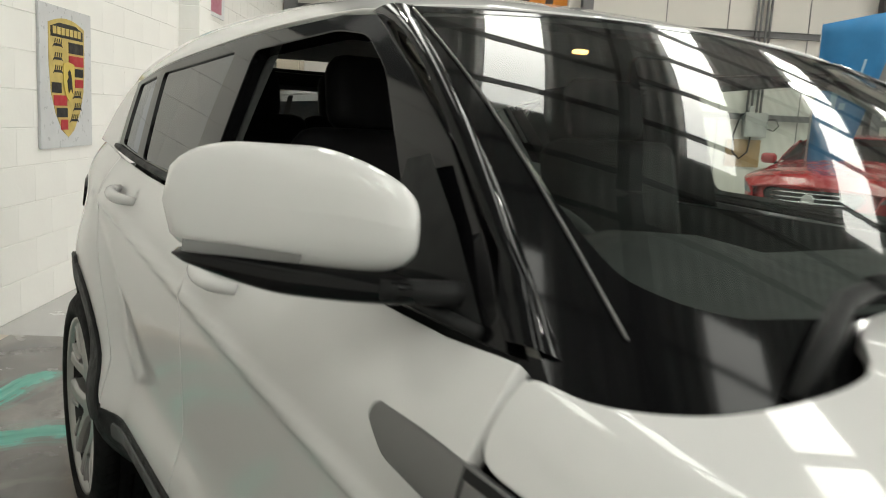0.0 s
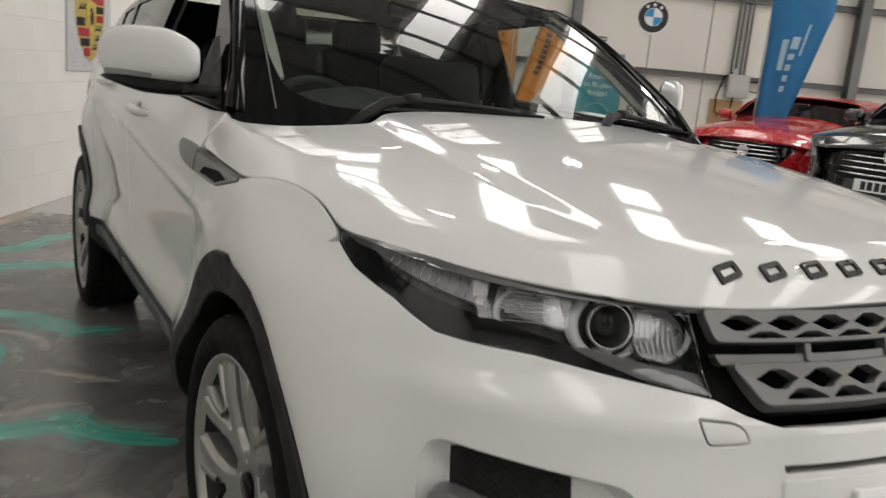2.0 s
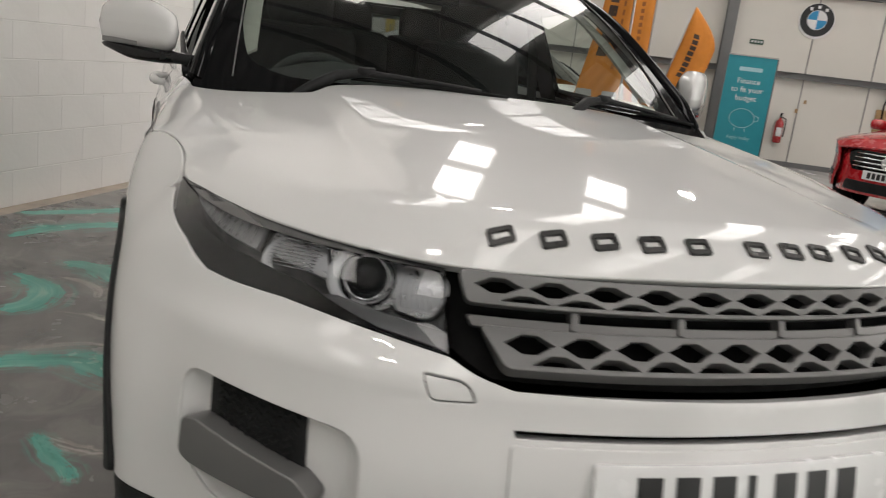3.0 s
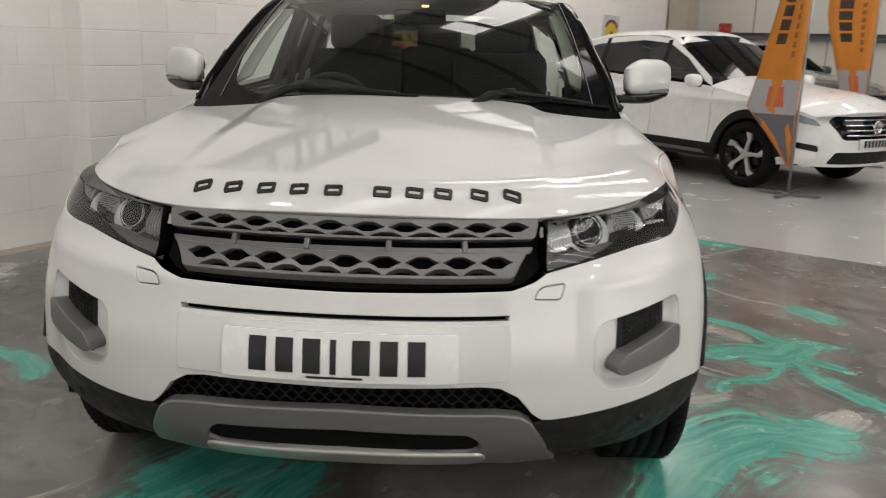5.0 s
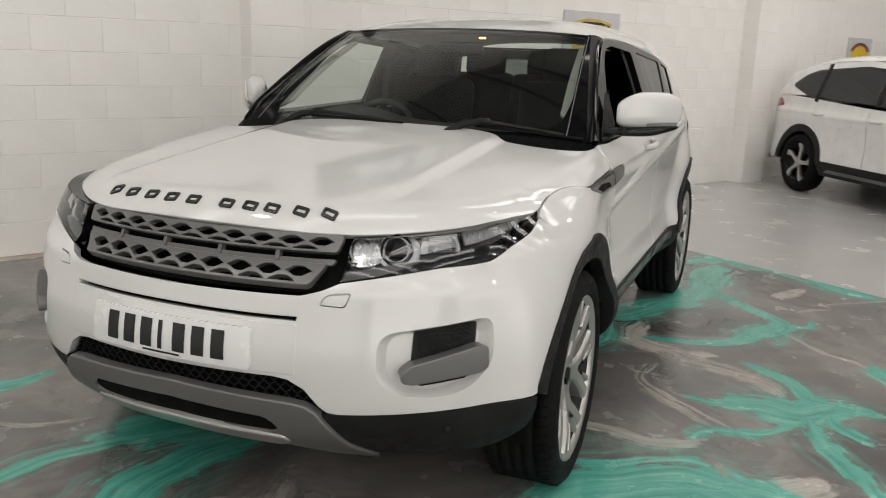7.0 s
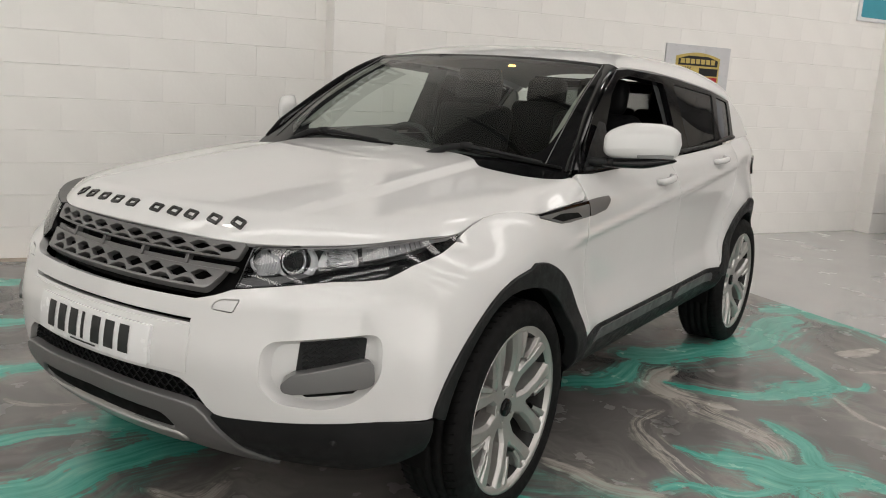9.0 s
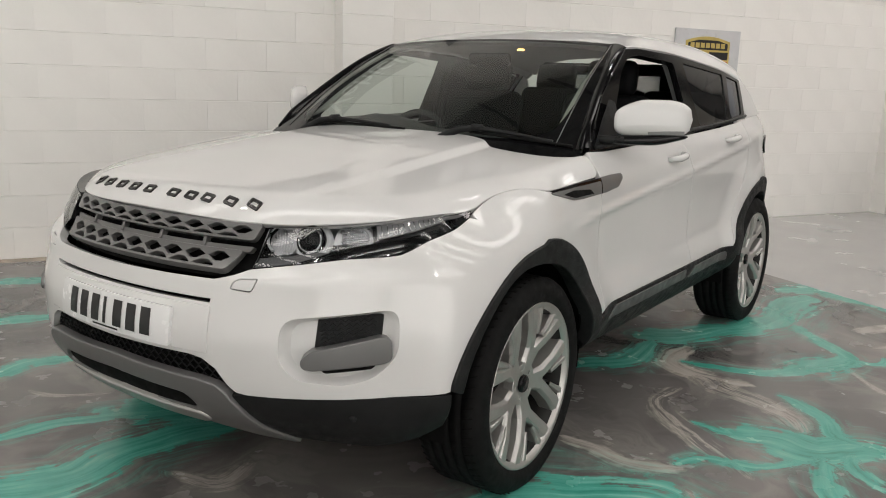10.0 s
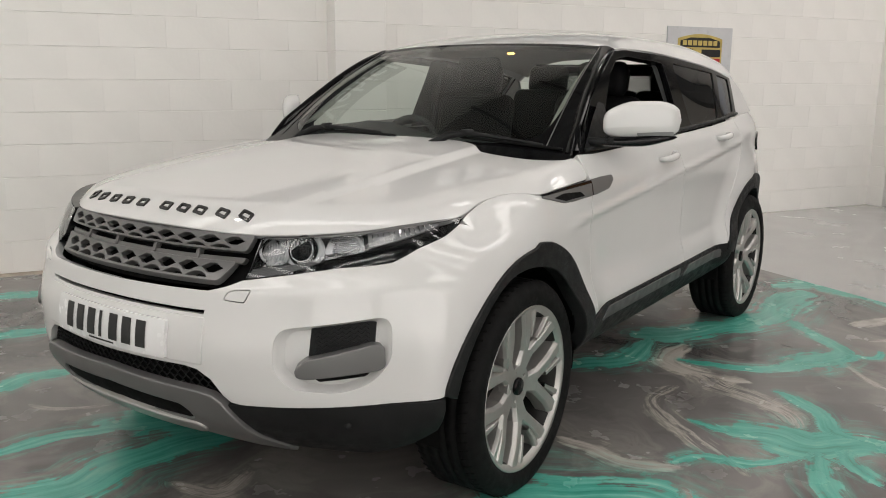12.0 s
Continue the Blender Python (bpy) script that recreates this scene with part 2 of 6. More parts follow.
def patch(name, fn, outline, mat, parent, holes=(), step=.03, drop=.012, edge=.002, sign=1, label="", fine=1.0):
    """A panel of a curved surface fn(u, v), cut to an outline with holes, with rounded edges turned in by drop."""
    loops = []
    for k, loop in enumerate([outline, *holes]):
        q = resample(loop, step)
        if (area2(q) > 0) != (k == 0):
            q = q[::-1]
        loops.append(q)
    lo, hi = loops[0].min(0), loops[0].max(0)
    gx, gy = np.arange(lo[0] + step * .5, hi[0], step), np.arange(lo[1] + step * fine * .45, hi[1], step * fine)
    pts = np.array([(a, b) for a in gx for b in gy]).reshape(-1, 2)
    keep = inside(loops[0], pts)
    for h in loops[1:]:
        keep &= ~inside(h, pts)
    pts = pts[keep]
    rim = np.concatenate(loops)
    if len(pts):
        near = np.array([np.min((rim[:, 0] - a) ** 2 + (rim[:, 1] - b) ** 2) for a, b in pts])
        pts = pts[near > (step * min(fine, 1) * .45) ** 2]
    uv = np.concatenate([rim, pts]) if len(pts) else rim
    edges, k = [], 0
    for q in loops:
        n = len(q)
        edges += [(k + i, k + (i + 1) % n) for i in range(n)]
        k += n
    v2, _, f2, _, _, _ = delaunay_2d_cdt([Vector(a) for a in uv], edges, [], 0, 1e-7)
    v2 = np.array([tuple(a) for a in v2])
    tri = np.array([f for f in f2 if len(f) == 3])
    mid = v2[tri].mean(1)
    keep = inside(loops[0], mid)
    for h in loops[1:]:
        keep &= ~inside(h, mid)
    tri = tri[keep]

    def frame_at(w):
        e = 1e-4
        pu = fn(w[:, 0] + e, w[:, 1]) - fn(w[:, 0] - e, w[:, 1])
        pv = fn(w[:, 0], w[:, 1] + e) - fn(w[:, 0], w[:, 1] - e)
        n = np.cross(pu, pv)
        return fn(w[:, 0], w[:, 1]), n / (np.linalg.norm(n, axis=1)[:, None] + 1e-12)

    pos, nor = frame_at(v2)
    a, b, c = v2[tri[:, 0]], v2[tri[:, 1]], v2[tri[:, 2]]
    ccw = ((b - a)[:, 0] * (c - a)[:, 1] - (b - a)[:, 1] * (c - a)[:, 0]) > 0
    tri = np.where((ccw == (sign > 0))[:, None], tri, tri[:, ::-1])
    verts, normals, faces = [pos], [nor * sign], [tuple(t) for t in tri]
    k = len(pos)
    if drop:
        for q in loops:
            p, n0 = frame_at(q)
            t = np.roll(p, -1, 0) - np.roll(p, 1, 0)
            t /= np.linalg.norm(t, axis=1)[:, None] + 1e-12
            out = np.cross(t, n0)
            n = n0 * sign
            rings = [(p, n), (p + out * edge * .7 - n * edge * .3, n * .7 + out * .7), (p + out * edge - n * edge, out), (p + out * edge - n * drop, out)]
            m = len(q)
            for rp, rn in rings:
                verts.append(rp)
                normals.append(rn)
            for r in range(3):
                for i in range(m):
                    j = (i + 1) % m
                    f = (k + r * m + i, k + (r + 1) * m + i, k + (r + 1) * m + j, k + r * m + j)
                    faces.append(f if sign > 0 else f[::-1])
            k += 4 * m
    return mesh_object(name, np.concatenate(verts), faces, mat, parent, label, np.concatenate(normals))


def strip(name, rows, mat, parent, label="", closed=False, smoothed=True):
    """A skin through rows of points."""
    r = np.array(rows, float)
    n, m = r.shape[:2]
    faces = [(i * m + j, i * m + (j + 1) % m, (i + 1) * m + (j + 1) % m, (i + 1) * m + j) for i in range(n - 1) for j in range(m if closed else m - 1)]
    return mesh_object(name, r.reshape(-1, 3), faces, mat, parent, label, smoothed=smoothed)


def box_bm(size, at=(0, 0, 0), bevel=0.0, seg=2, bm=None, turn=None):
    own = bmesh.new()
    bmesh.ops.create_cube(own, size=1)
    bmesh.ops.scale(own, vec=size, verts=own.verts)
    if bevel:
        bmesh.ops.bevel(own, geom=list(own.edges), offset=bevel, segments=seg, profile=.5, affect="EDGES")
    m = Matrix.Translation(at)
    if turn is not None:
        m = m @ turn
    bmesh.ops.transform(own, matrix=m, verts=own.verts)
    if bm is None:
        return own
    tmp = bpy.data.meshes.new("tmp")
    own.to_mesh(tmp)
    own.free()
    bm.from_mesh(tmp)
    bpy.data.meshes.remove(tmp)
    return bm


def tube(name, points, radius, mat, parent, label="", sides=10, closed=False):
    """A round bar along points; radius may be a list."""
    p = np.array([tuple(a) for a in points], float)
    n = len(p)
    rad = np.full(n, radius) if np.isscalar(radius) else np.array(radius)
    t = (np.roll(p, -1, 0) - np.roll(p, 1, 0)) if closed else np.gradient(p, axis=0)
    t /= np.linalg.norm(t, axis=1)[:, None] + 1e-9
    up = np.array((0, 0, 1.0)) if abs(t[:, 2]).max() < .9 else np.array((1.0, 0, 0))
    if abs(t @ up).max() > .98:
        up = np.array((.3, 1.0, .2))
    a = np.cross(t, up)
    a /= np.linalg.norm(a, axis=1)[:, None] + 1e-9
    b = np.cross(t, a)
    ang = np.linspace(0, 2 * np.pi, sides, endpoint=False)
    rows = p[:, None] + rad[:, None, None] * (np.cos(ang)[None, :, None] * a[:, None] + np.sin(ang)[None, :, None] * b[:, None])
    v = rows.reshape(-1, 3)
    faces = []
    for i in range(n if closed else n - 1):
        k = (i + 1) % n
        for j in range(sides):
            faces.append((i * sides + j, i * sides + (j + 1) % sides, k * sides + (j + 1) % sides, k * sides + j))
    if not closed:
        faces.append(tuple(range(sides))[::-1])
        faces.append(tuple((n - 1) * sides + j for j in range(sides)))
    return mesh_object(name, v, faces, mat, parent, label)


def lathe(name, profile, mat, parent, label="", sides=64, axis="x"):
    """A turned shape: profile of (along the axis, radius)."""
    ang = np.linspace(0, 2 * np.pi, sides, endpoint=False)
    pr = np.array(profile, float)
    rows = np.stack([np.broadcast_to(pr[:, None, 0], (len(pr), sides)), pr[:, None, 1] * np.cos(ang), pr[:, None, 1] * np.sin(ang)], -1)
    if axis == "z":
        rows = rows[..., [1, 2, 0]]
    n, mm = rows.shape[:2]
    faces = [(i * mm + (j + 1) % mm, i * mm + j, (i + 1) * mm + j, (i + 1) * mm + (j + 1) % mm) for i in range(n - 1) for j in range(mm)]
    return mesh_object(name, rows.reshape(-1, 3), faces, mat, parent, label)


def prism(name, poly, depth, mat, parent, place, label="", bevel=.0, holes=()):
    """A flat plate of outline poly (x, y), depth thick, in the pose place (its face looks along local z)."""
    def fn(u, v):
        return np.stack([u, v, np.zeros_like(u)], -1)
    ob = patch(name, fn, poly, mat, parent, holes, step=10.0, drop=depth, edge=max(bevel, .0003), label=label)
    ob.matrix_local = place
    return ob


def spline(xs, ys):
    """Natural cubic spline through the points, as a function of numpy arrays."""
    xs, ys = np.asarray(xs, float), np.asarray(ys, float)
    n, h = len(xs), np.diff(xs)
    a = np.eye(n)
    b = np.zeros((n,) + ys.shape[1:])
    for i in range(1, n - 1):
        a[i, i - 1], a[i, i], a[i, i + 1] = h[i - 1], 2 * (h[i - 1] + h[i]), h[i]
        b[i] = 6 * ((ys[i + 1] - ys[i]) / h[i] - (ys[i] - ys[i - 1]) / h[i - 1])
    m = np.linalg.solve(a, b)

    def value(x):
        x = np.clip(np.asarray(x, float), xs[0], xs[-1])
        i = np.clip(np.searchsorted(xs, x) - 1, 0, n - 2)
        t0, t1, hh = x - xs[i], xs[i + 1] - x, h[i]
        if ys.ndim > 1:
            t0, t1, hh = t0[..., None], t1[..., None], hh[..., None]
        return (m[i] * t1 ** 3 + m[i + 1] * t0 ** 3) / (6 * hh) + (ys[i] / hh - m[i] * hh / 6) * t1 + (ys[i + 1] / hh - m[i + 1] * hh / 6) * t0
    return value


def smooth(a, b, x):
    t = np.clip((np.asarray(x, float) - a) / (b - a), 0, 1)
    return t * t * (3 - 2 * t)


# The car's plan outline at bumper height, left half, from the middle of the nose to the middle of the tail.
PLAN = [(0, -.905), (.2, -.895), (.37, -.866), (.5, -.826), (.62, -.762), (.73, -.675), (.815, -.58), (.866, -.48), (.89, -.37),
        (.9, -.2), (.9, 0), (.9, .6), (.9, 1.3), (.9, 2.0), (.898, 2.4), (.882, 2.7), (.838, 2.95), (.74, 3.17), (.55, 3.29), (.28, 3.345), (0, 3.36)]
_p = np.array(PLAN)
_p = np.concatenate([_p[3:0:-1] * (-1, 1), _p])
_c = np.concatenate([[0], np.cumsum(np.hypot(*np.diff(_p, axis=0).T))])
_dense = spline(_c, _p)(np.linspace(_c[3], _c[-1], 1200))
_s = np.concatenate([[0], np.cumsum(np.hypot(*np.diff(_dense, axis=0).T))])
_tan = np.gradient(_dense, _s, axis=0)
_tan /= np.linalg.norm(_tan, axis=1)[:, None]
_i = int(np.argmax(_dense[:, 0] > .895))


def s_of_x(x):
    """The way along the plan outline to a place across the nose."""
    return np.interp(x, _dense[:_i, 0], _s[:_i])


def s_of_y(y):
    """The way along the plan outline to a place along the side."""
    k = np.argmax(_dense[:, 0] > .6)
    return np.interp(y, _dense[k:-120, 1], _s[k:-120])


FRONT_PROFILE = spline([.24, .33, .40, .46, .55, .62, .70, .76, .79, .815, .86, .91, .97, 1.3],
                       [-.24, -.10, -.035, -.010, 0, 0, -.016, -.028, -.040, -.070, -.098, -.125, -.16, -.3])
FENDER_PROFILE = spline([.24, .33, .42, .5, .6, .7, .8, .87, .95, 1.02, 1.3], [-.07, -.02, 0, 0, 0, -.003, -.012, -.028, -.074, -.125, -.4])
DOOR_PROFILE = spline([.24, .33, .40, .47, .53, .575, .62, .7, .85, .93, 1.0, 1.05, 1.1, 1.3], [-.13, -.07, -.02, .004, .008, -.002, -.014, -.016, -.003, 0, -.012, -.042, -.083, -.3])
BELT = spline([.3, .57, 1.0, 1.70, 2.2, 2.63, 3.3], [1.075, 1.093, 1.105, 1.130, 1.152, 1.184, 1.24])
RAIL = spline([.5, .8, 1.16, 1.3, 1.76, 2.1, 2.37, 2.63, 2.9, 3.3], [1.10, 1.30, 1.485, 1.495, 1.482, 1.455, 1.428, 1.386, 1.33, 1.26])
ARCHES = ((0.0, .37), (2.61, .365))


def body(s, z, lift=0.0):
    """The painted skin: s along the plan outline (negative: the car's right), z the height; lift: metres proud of it."""
    s, z = np.broadcast_arrays(np.asarray(s, float), np.asarray(z, float))
    a = np.abs(s)
    x, y = np.interp(a, _s, _dense[:, 0]), np.interp(a, _s, _dense[:, 1])
    tx, ty = np.interp(a, _s, _tan[:, 0]), np.interp(a, _s, _tan[:, 1])
    w1 = smooth(s_of_x(.46), s_of_y(-.30), a)
    w2 = smooth(-.25, .12, y) * (x > .5)
    d = FRONT_PROFILE(z) * (1 - w1) + FENDER_PROFILE(z) * w1
    d = d * (1 - w2) + DOOR_PROFILE(z - (BELT(y) - 1.10) * smooth(.88, 1.10, z)) * w2
    # flared arches, the waist crease and the lower crease of the doors
    for yc, zc in ARCHES:
        r = np.hypot(y - yc, (z - zc) * 1.0)
        d = d + .046 * (1 - smooth(.44, .70, r)) * (x > .5) * smooth(-.62, -.45, y - yc) * smooth(.25, .45, z)
    d = d + .009 * np.exp(-((z - (.866 + .0886 * (y - .48))) / .017) ** 2) * smooth(.2, .5, y) * (1 - smooth(2.4, 2.6, y)) * (x > .5)
    d = d + lift
    out = np.stack([x + ty * d, y - tx * d, z + 0 * d], -1)
    out[..., 0] *= np.where(s < 0, -1, 1)
    return out


# The bonnet's edge, left half: the lip over the grille, the top of the headlight, over the arch, the base of the windscreen.
BONNET = [(0, -.770, .930), (.2, -.757, .927), (.38, -.722, .922), (.47, -.683, .921), (.58, -.612, .926), (.70, -.505, .938), (.79, -.365, .948), (.822, -.270, .951),
          (.827, -.215, .962), (.824, -.165, .978), (.830, -.114, .993), (.842, -.066, 1.001), (.856, -.02, 1.004), (.872, .025, 1.002), (.884, .060, .997), (.892, .105, .989),
          (.891, .22, .990), (.888, .35, .994), (.8845, .455, .998), (.880, .500, 1.004), (.866, .514, 1.030), (.843, .520, 1.060), (.816, .520, 1.090),
          (.803, .455, 1.087), (.770, .402, 1.086), (.72, .368, 1.087), (.64, .348, 1.086), (.565, .345, 1.084), (.50, .362, 1.087), (.455, .400, 1.103), (.40, .428, 1.112), (.3, .440, 1.118), (.15, .432, 1.122), (0, .425, 1.123)]
_b = np.array(BONNET)
_b = np.concatenate([_b[2:0:-1] * (-1, 1, 1), _b, _b[-2:-4:-1] * (-1, 1, 1)])
_bc = np.concatenate([[0], np.cumsum(np.linalg.norm(np.diff(_b, axis=0), axis=1))])
_bd = spline(_bc, _b)(np.linspace(_bc[2], _bc[-3], 640))
_k = int(np.argmin((_bd[:, 0] - .8845) ** 2 + (_bd[:, 1] - .455) ** 2))
_roll = np.concatenate([_bd[:_k], [(.8845, y, .998) for y in np.linspace(.455, .62, 24)]])  # the edges that roll over


def bonnet_top(x, y):
    """The bonnet's crown without its rolled edges."""
    x = np.abs(x)
    v = np.clip((y + .70) / 1.12, -.1, 1.15)
    t = .992 + .133 * v * (1.18 - .18 * v) - .055 * (x / .85) ** 2
    # the raised middle, with a narrow bevel down to the flanks
    k = x + .020 * smooth(-.1, -.65, y)
    ramp_ = .65 * np.clip((k - .462) / .048, 0, 1) + .35 * smooth(.455, .517, k)
    return t + .004 - .011 * ramp_ * smooth(-.72, -.30, y)


def bonnet(x, y):
    x, y = np.broadcast_arrays(np.asarray(x, float), np.asarray(y, float))
    a = np.abs(x)
    p, q = _roll[:-1, :2], _roll[1:, :2]
    e = q - p
    rx, ry = a[..., None] - p[:, 0], y[..., None] - p[:, 1]
    t = np.clip((rx * e[:, 0] + ry * e[:, 1]) / (e * e).sum(1), 0, 1)
    d2 = (rx - t * e[:, 0]) ** 2 + (ry - t * e[:, 1]) ** 2
    dist = np.sqrt(d2.min(-1))
    fall = bonnet_top(_roll[:, 0], _roll[:, 1]) - _roll[:, 2]
    fall = (fall[1:] + fall[:-1]) / 2
    wgt = np.exp(-d2 / .05 ** 2) + 1e-12 * np.exp(-d2 / .6 ** 2)
    drop = (wgt * fall).sum(-1) / wgt.sum(-1)
    s = np.clip(1 - dist / (.120 - .022 * smooth(.1, .35, y)), 0, 1)
    return np.stack([x, y, bonnet_top(x, y) - drop * (.25 * s + .75 * s * s) * s ** .6], -1)


def side_glass(y, z, lift=0.0):
    """The greenhouse's side, left: y along the car, z the height."""
    y, z = np.broadcast_arrays(np.asarray(y, float), np.asarray(z, float))
    h = z - BELT(y)
    x = .818 - .36 * h - .12 * h * h - .10 * smooth(2.3, 3.3, y) * (.3 + h) + lift
    return np.stack([x, y, z], -1)


def windscreen(u, v, lift=0.0):
    """u across from -1 to 1, v from the base to the roof."""
    u, v = np.broadcast_arrays(np.asarray(u, float), np.asarray(v, float))
    w = .800 + (.625 - .800) * v
    yb = .40 + .12 * u * u
    yt = 1.13 + .05 * u * u
    zb = 1.115 - .03 * u ** 2
    zt = 1.525 - .02 * u ** 2
    bow = .025 * np.sin(np.pi * v)
    return np.stack([w * u, yb + (yt - yb) * v - bow * .5 - lift * .5, zb + (zt - zb) * v + bow + lift * .85], -1)


ROOF = spline([1.0, 1.13, 1.29, 1.8, 2.4, 2.9, 3.2], [1.49, 1.528, 1.566, 1.602, 1.588, 1.53, 1.475])


def roof(u, y):
    """u across from -1 to 1, y along the car."""
    u, y = np.broadcast_arrays(np.asarray(u, float), np.asarray(y, float))
    w = side_glass(y, RAIL(y))[..., 0] - .006
    e = np.abs(u)
    return np.stack([u * w, y, ROOF(y) - .03 * e ** 2 - np.maximum(ROOF(y) - .03 - RAIL(y) - .006, .01) * e ** 7], -1)


def tail(u, v, lift=0.0):
    """The tailgate above the waist: u across, v upwards."""
    u, v = np.broadcast_arrays(np.asarray(u, float), np.asarray(v, float))
    return np.stack([u * (.70 - .13 * v), 3.12 - .24 * v - .16 * u * u + lift, 1.06 + .405 * v], -1)
# ---- the hall ----
def slab(name, lo, hi, mat, label="", bevel=0.0, parent=None, kind="structure", category=""):
    """A box in the hall's axes, from lo to hi."""
    lo, hi = Vector(lo), Vector(hi)
    ob = part(name, box_bm(hi - lo, (lo + hi) / 2, bevel), mat, parent)
    if parent is None:
        ob.matrix_world = HALL
        tagged(ob, label, category, "", kind)
    return ob


EDGE = 3.75  # where the poured resin ends
slab("floor", (WALL - .22, EDGE, -.3), (FAR, END + .3, 0), M["greyfloor"], "grey painted concrete floor with a soft sheen")
POURS = {"teal": [], "pale": [], "strand": []}


def pour(kind, half, *points):
    """A ribbon of resin poured along a line over the floor; half: half its width."""
    pts = np.array(points, float)
    c = np.concatenate([[0], np.cumsum(np.hypot(*np.diff(pts, axis=0).T))])
    n = max(8, int(c[-1] / .02))
    POURS[kind].append((half, spline(c, pts)(np.linspace(0, c[-1], n)) if len(pts) > 2 else pts[0] + np.linspace(0, 1, n)[:, None] * (pts[1] - pts[0]), np.linspace(0, c[-1], n)))


# the pours, first beside the car's left flank, then before its nose and along its right flank
pour("teal", 0.11, (0.97, 3.5), (1.24, 3.73), (1.59, 3.52), (1.9, 3.22), (2.05, 3.08))
pour("teal", 0.06, (1.1, 3.63), (1.32, 3.58), (1.56, 3.43))
pour("teal", 0.1, (0.53, 1.87), (0.8, 2.1), (0.99, 2.39), (1.06, 2.95), (1.12, 3.36))
pour("teal", 0.035, (1.19, 2.62), (1.42, 2.36), (1.52, 2.17), (1.41, 1.84), (1.21, 1.66), (0.9, 1.64))
pour("teal", 0.07, (1.52, 2.17), (1.44, 1.95), (1.35, 1.78))
pour("teal", 0.02, (1.52, 2.17), (1.65, 2.15), (1.68, 2.32))
pour("strand", 0.02, (1.53, 1.99), (1.71, 1.81), (1.91, 1.68), (2.04, 1.47))
pour("teal", 0.05, (1.95, 1.7), (2.02, 1.56), (2.09, 1.42))
pour("teal", 0.03, (1.37, 1.42), (1.57, 1.32), (1.72, 1.11), (1.93, 1.12))
pour("teal", 0.1, (1.39, 0.89), (1.53, 0.95), (1.68, 0.92), (1.81, 1.06), (1.91, 1.09))
pour("teal", 0.02, (1.23, 0.89), (1.32, 0.87), (1.44, 0.91))
pour("teal", 0.04, (1.7, 0.87), (1.77, 0.67), (1.84, 0.48), (1.9, 0.29))
pour("teal", 0.03, (1.79, 0.96), (1.86, 0.82), (1.96, 0.72))
pour("teal", 0.03, (1.3, 0.45), (1.39, 0.59), (1.52, 0.63), (1.64, 0.75))
pour("teal", 0.14, (0.95, -0.23), (1.09, -0.03), (1.32, 0.09), (1.53, 0.03))
pour("teal", 0.1, (0.87, -0.4), (1.16, -0.03), (1.37, 0.09), (1.61, 0.14))
pour("teal", 0.06, (0.49, 1.15), (0.67, 1.46), (0.61, 1.83))
pour("pale", 0.07, (0.83, 1.87), (0.87, 1.58), (1.07, 1.46), (1.22, 1.46))
pour("strand", 0.05, (1.03, 1.22), (1.06, 0.98), (1.24, 0.78), (1.41, 0.65), (1.54, 0.55))
pour("strand", 0.06, (0.97, 1.51), (1.24, 1.31), (1.45, 1.24), (1.57, 1.1))
pour("pale", 0.05, (0.86, 0.42), (1, 0.42), (1.17, 0.37), (1.32, 0.42))
pour("pale", 0.045, (1.38, 0.28), (1.44, 0.19), (1.59, 0.17))
pour("pale", 0.09, (1.59, 0.18), (1.71, 0.3))
pour("strand", 0.02, (1.69, 2.7), (2, 2.95), (2.32, 3.11))
pour("pale", 0.04, (1.49, 2.75), (1.64, 3.05))
pour("strand", 0.025, (1.61, 2.51), (1.78, 2.65))
pour("teal", 0.05, (-3.08, 0.06), (-3, 0.23), (-2.83, 0.44))
pour("teal", 0.06, (-2.25, -0.32), (-2.16, -0.2), (-2.04, 0.03))
pour("teal", 0.035, (-1.4, -0.72), (-1.39, -0.58), (-1.42, -0.41), (-1.37, -0.27))
pour("teal", 0.04, (-0.79, -1), (-0.77, -0.89), (-0.77, -0.76), (-0.69, -0.61), (-0.61, -0.49))
pour("teal", 0.13, (-0.65, -0.49), (-0.55, -0.35), (-0.39, -0.16))
pour("teal", 0.09, (-0.43, -1.17), (-0.31, -1.01), (-0.27, -0.88), (-0.31, -0.73), (-0.3, -0.51), (-0.19, -0.28))
pour("strand", 0.02, (-1.13, -0.57), (-0.93, -0.46), (-0.88, -0.36))
pour("strand", 0.05, (-0.03, -0.66), (0.12, -0.59), (0.1, -0.45))
pour("pale", 0.16, (-2.5, 1.33), (-2.48, 1.61), (-2.49, 1.86))
pour("teal", 0.035, (-1.94, 0.45), (-1.83, 0.59), (-1.64, 0.51), (-1.44, 0.3))
pour("teal", 0.03, (-1.42, -0.35), (-1.38, -0.23), (-1.36, -0.11))
pour("teal", 0.06, (-1.63, 3.02), (-1.35, 3.23), (-1.13, 3.33), (-0.9, 3.3), (-0.67, 3.2))
pour("teal", 0.05, (-1.69, 3.59), (-1.22, 3.75), (-0.87, 4.1))
pour("teal", 0.05, (-1.27, 2.49), (-1.1, 2.32), (-1, 2.15), (-0.83, 2.13))
pour("teal", 0.05, (-1.44, 1.19), (-1.27, 1.23), (-1.13, 1.22), (-1.03, 1.07), (-0.87, 0.98))
pour("teal", 0.05, (-1.48, 2.25), (-1.39, 2.01), (-1.39, 1.83), (-1.48, 1.74))
pour("teal", 0.025, (-1.21, 0.65), (-1.14, 0.5), (-1.08, 0.35))
pour("pale", 0.03, (-1.32, 2.24), (-1.21, 2.15), (-1.14, 1.93))
pour("strand", 0.02, (-1.35, 1.35), (-1.23, 1.39), (-0.98, 1.35))
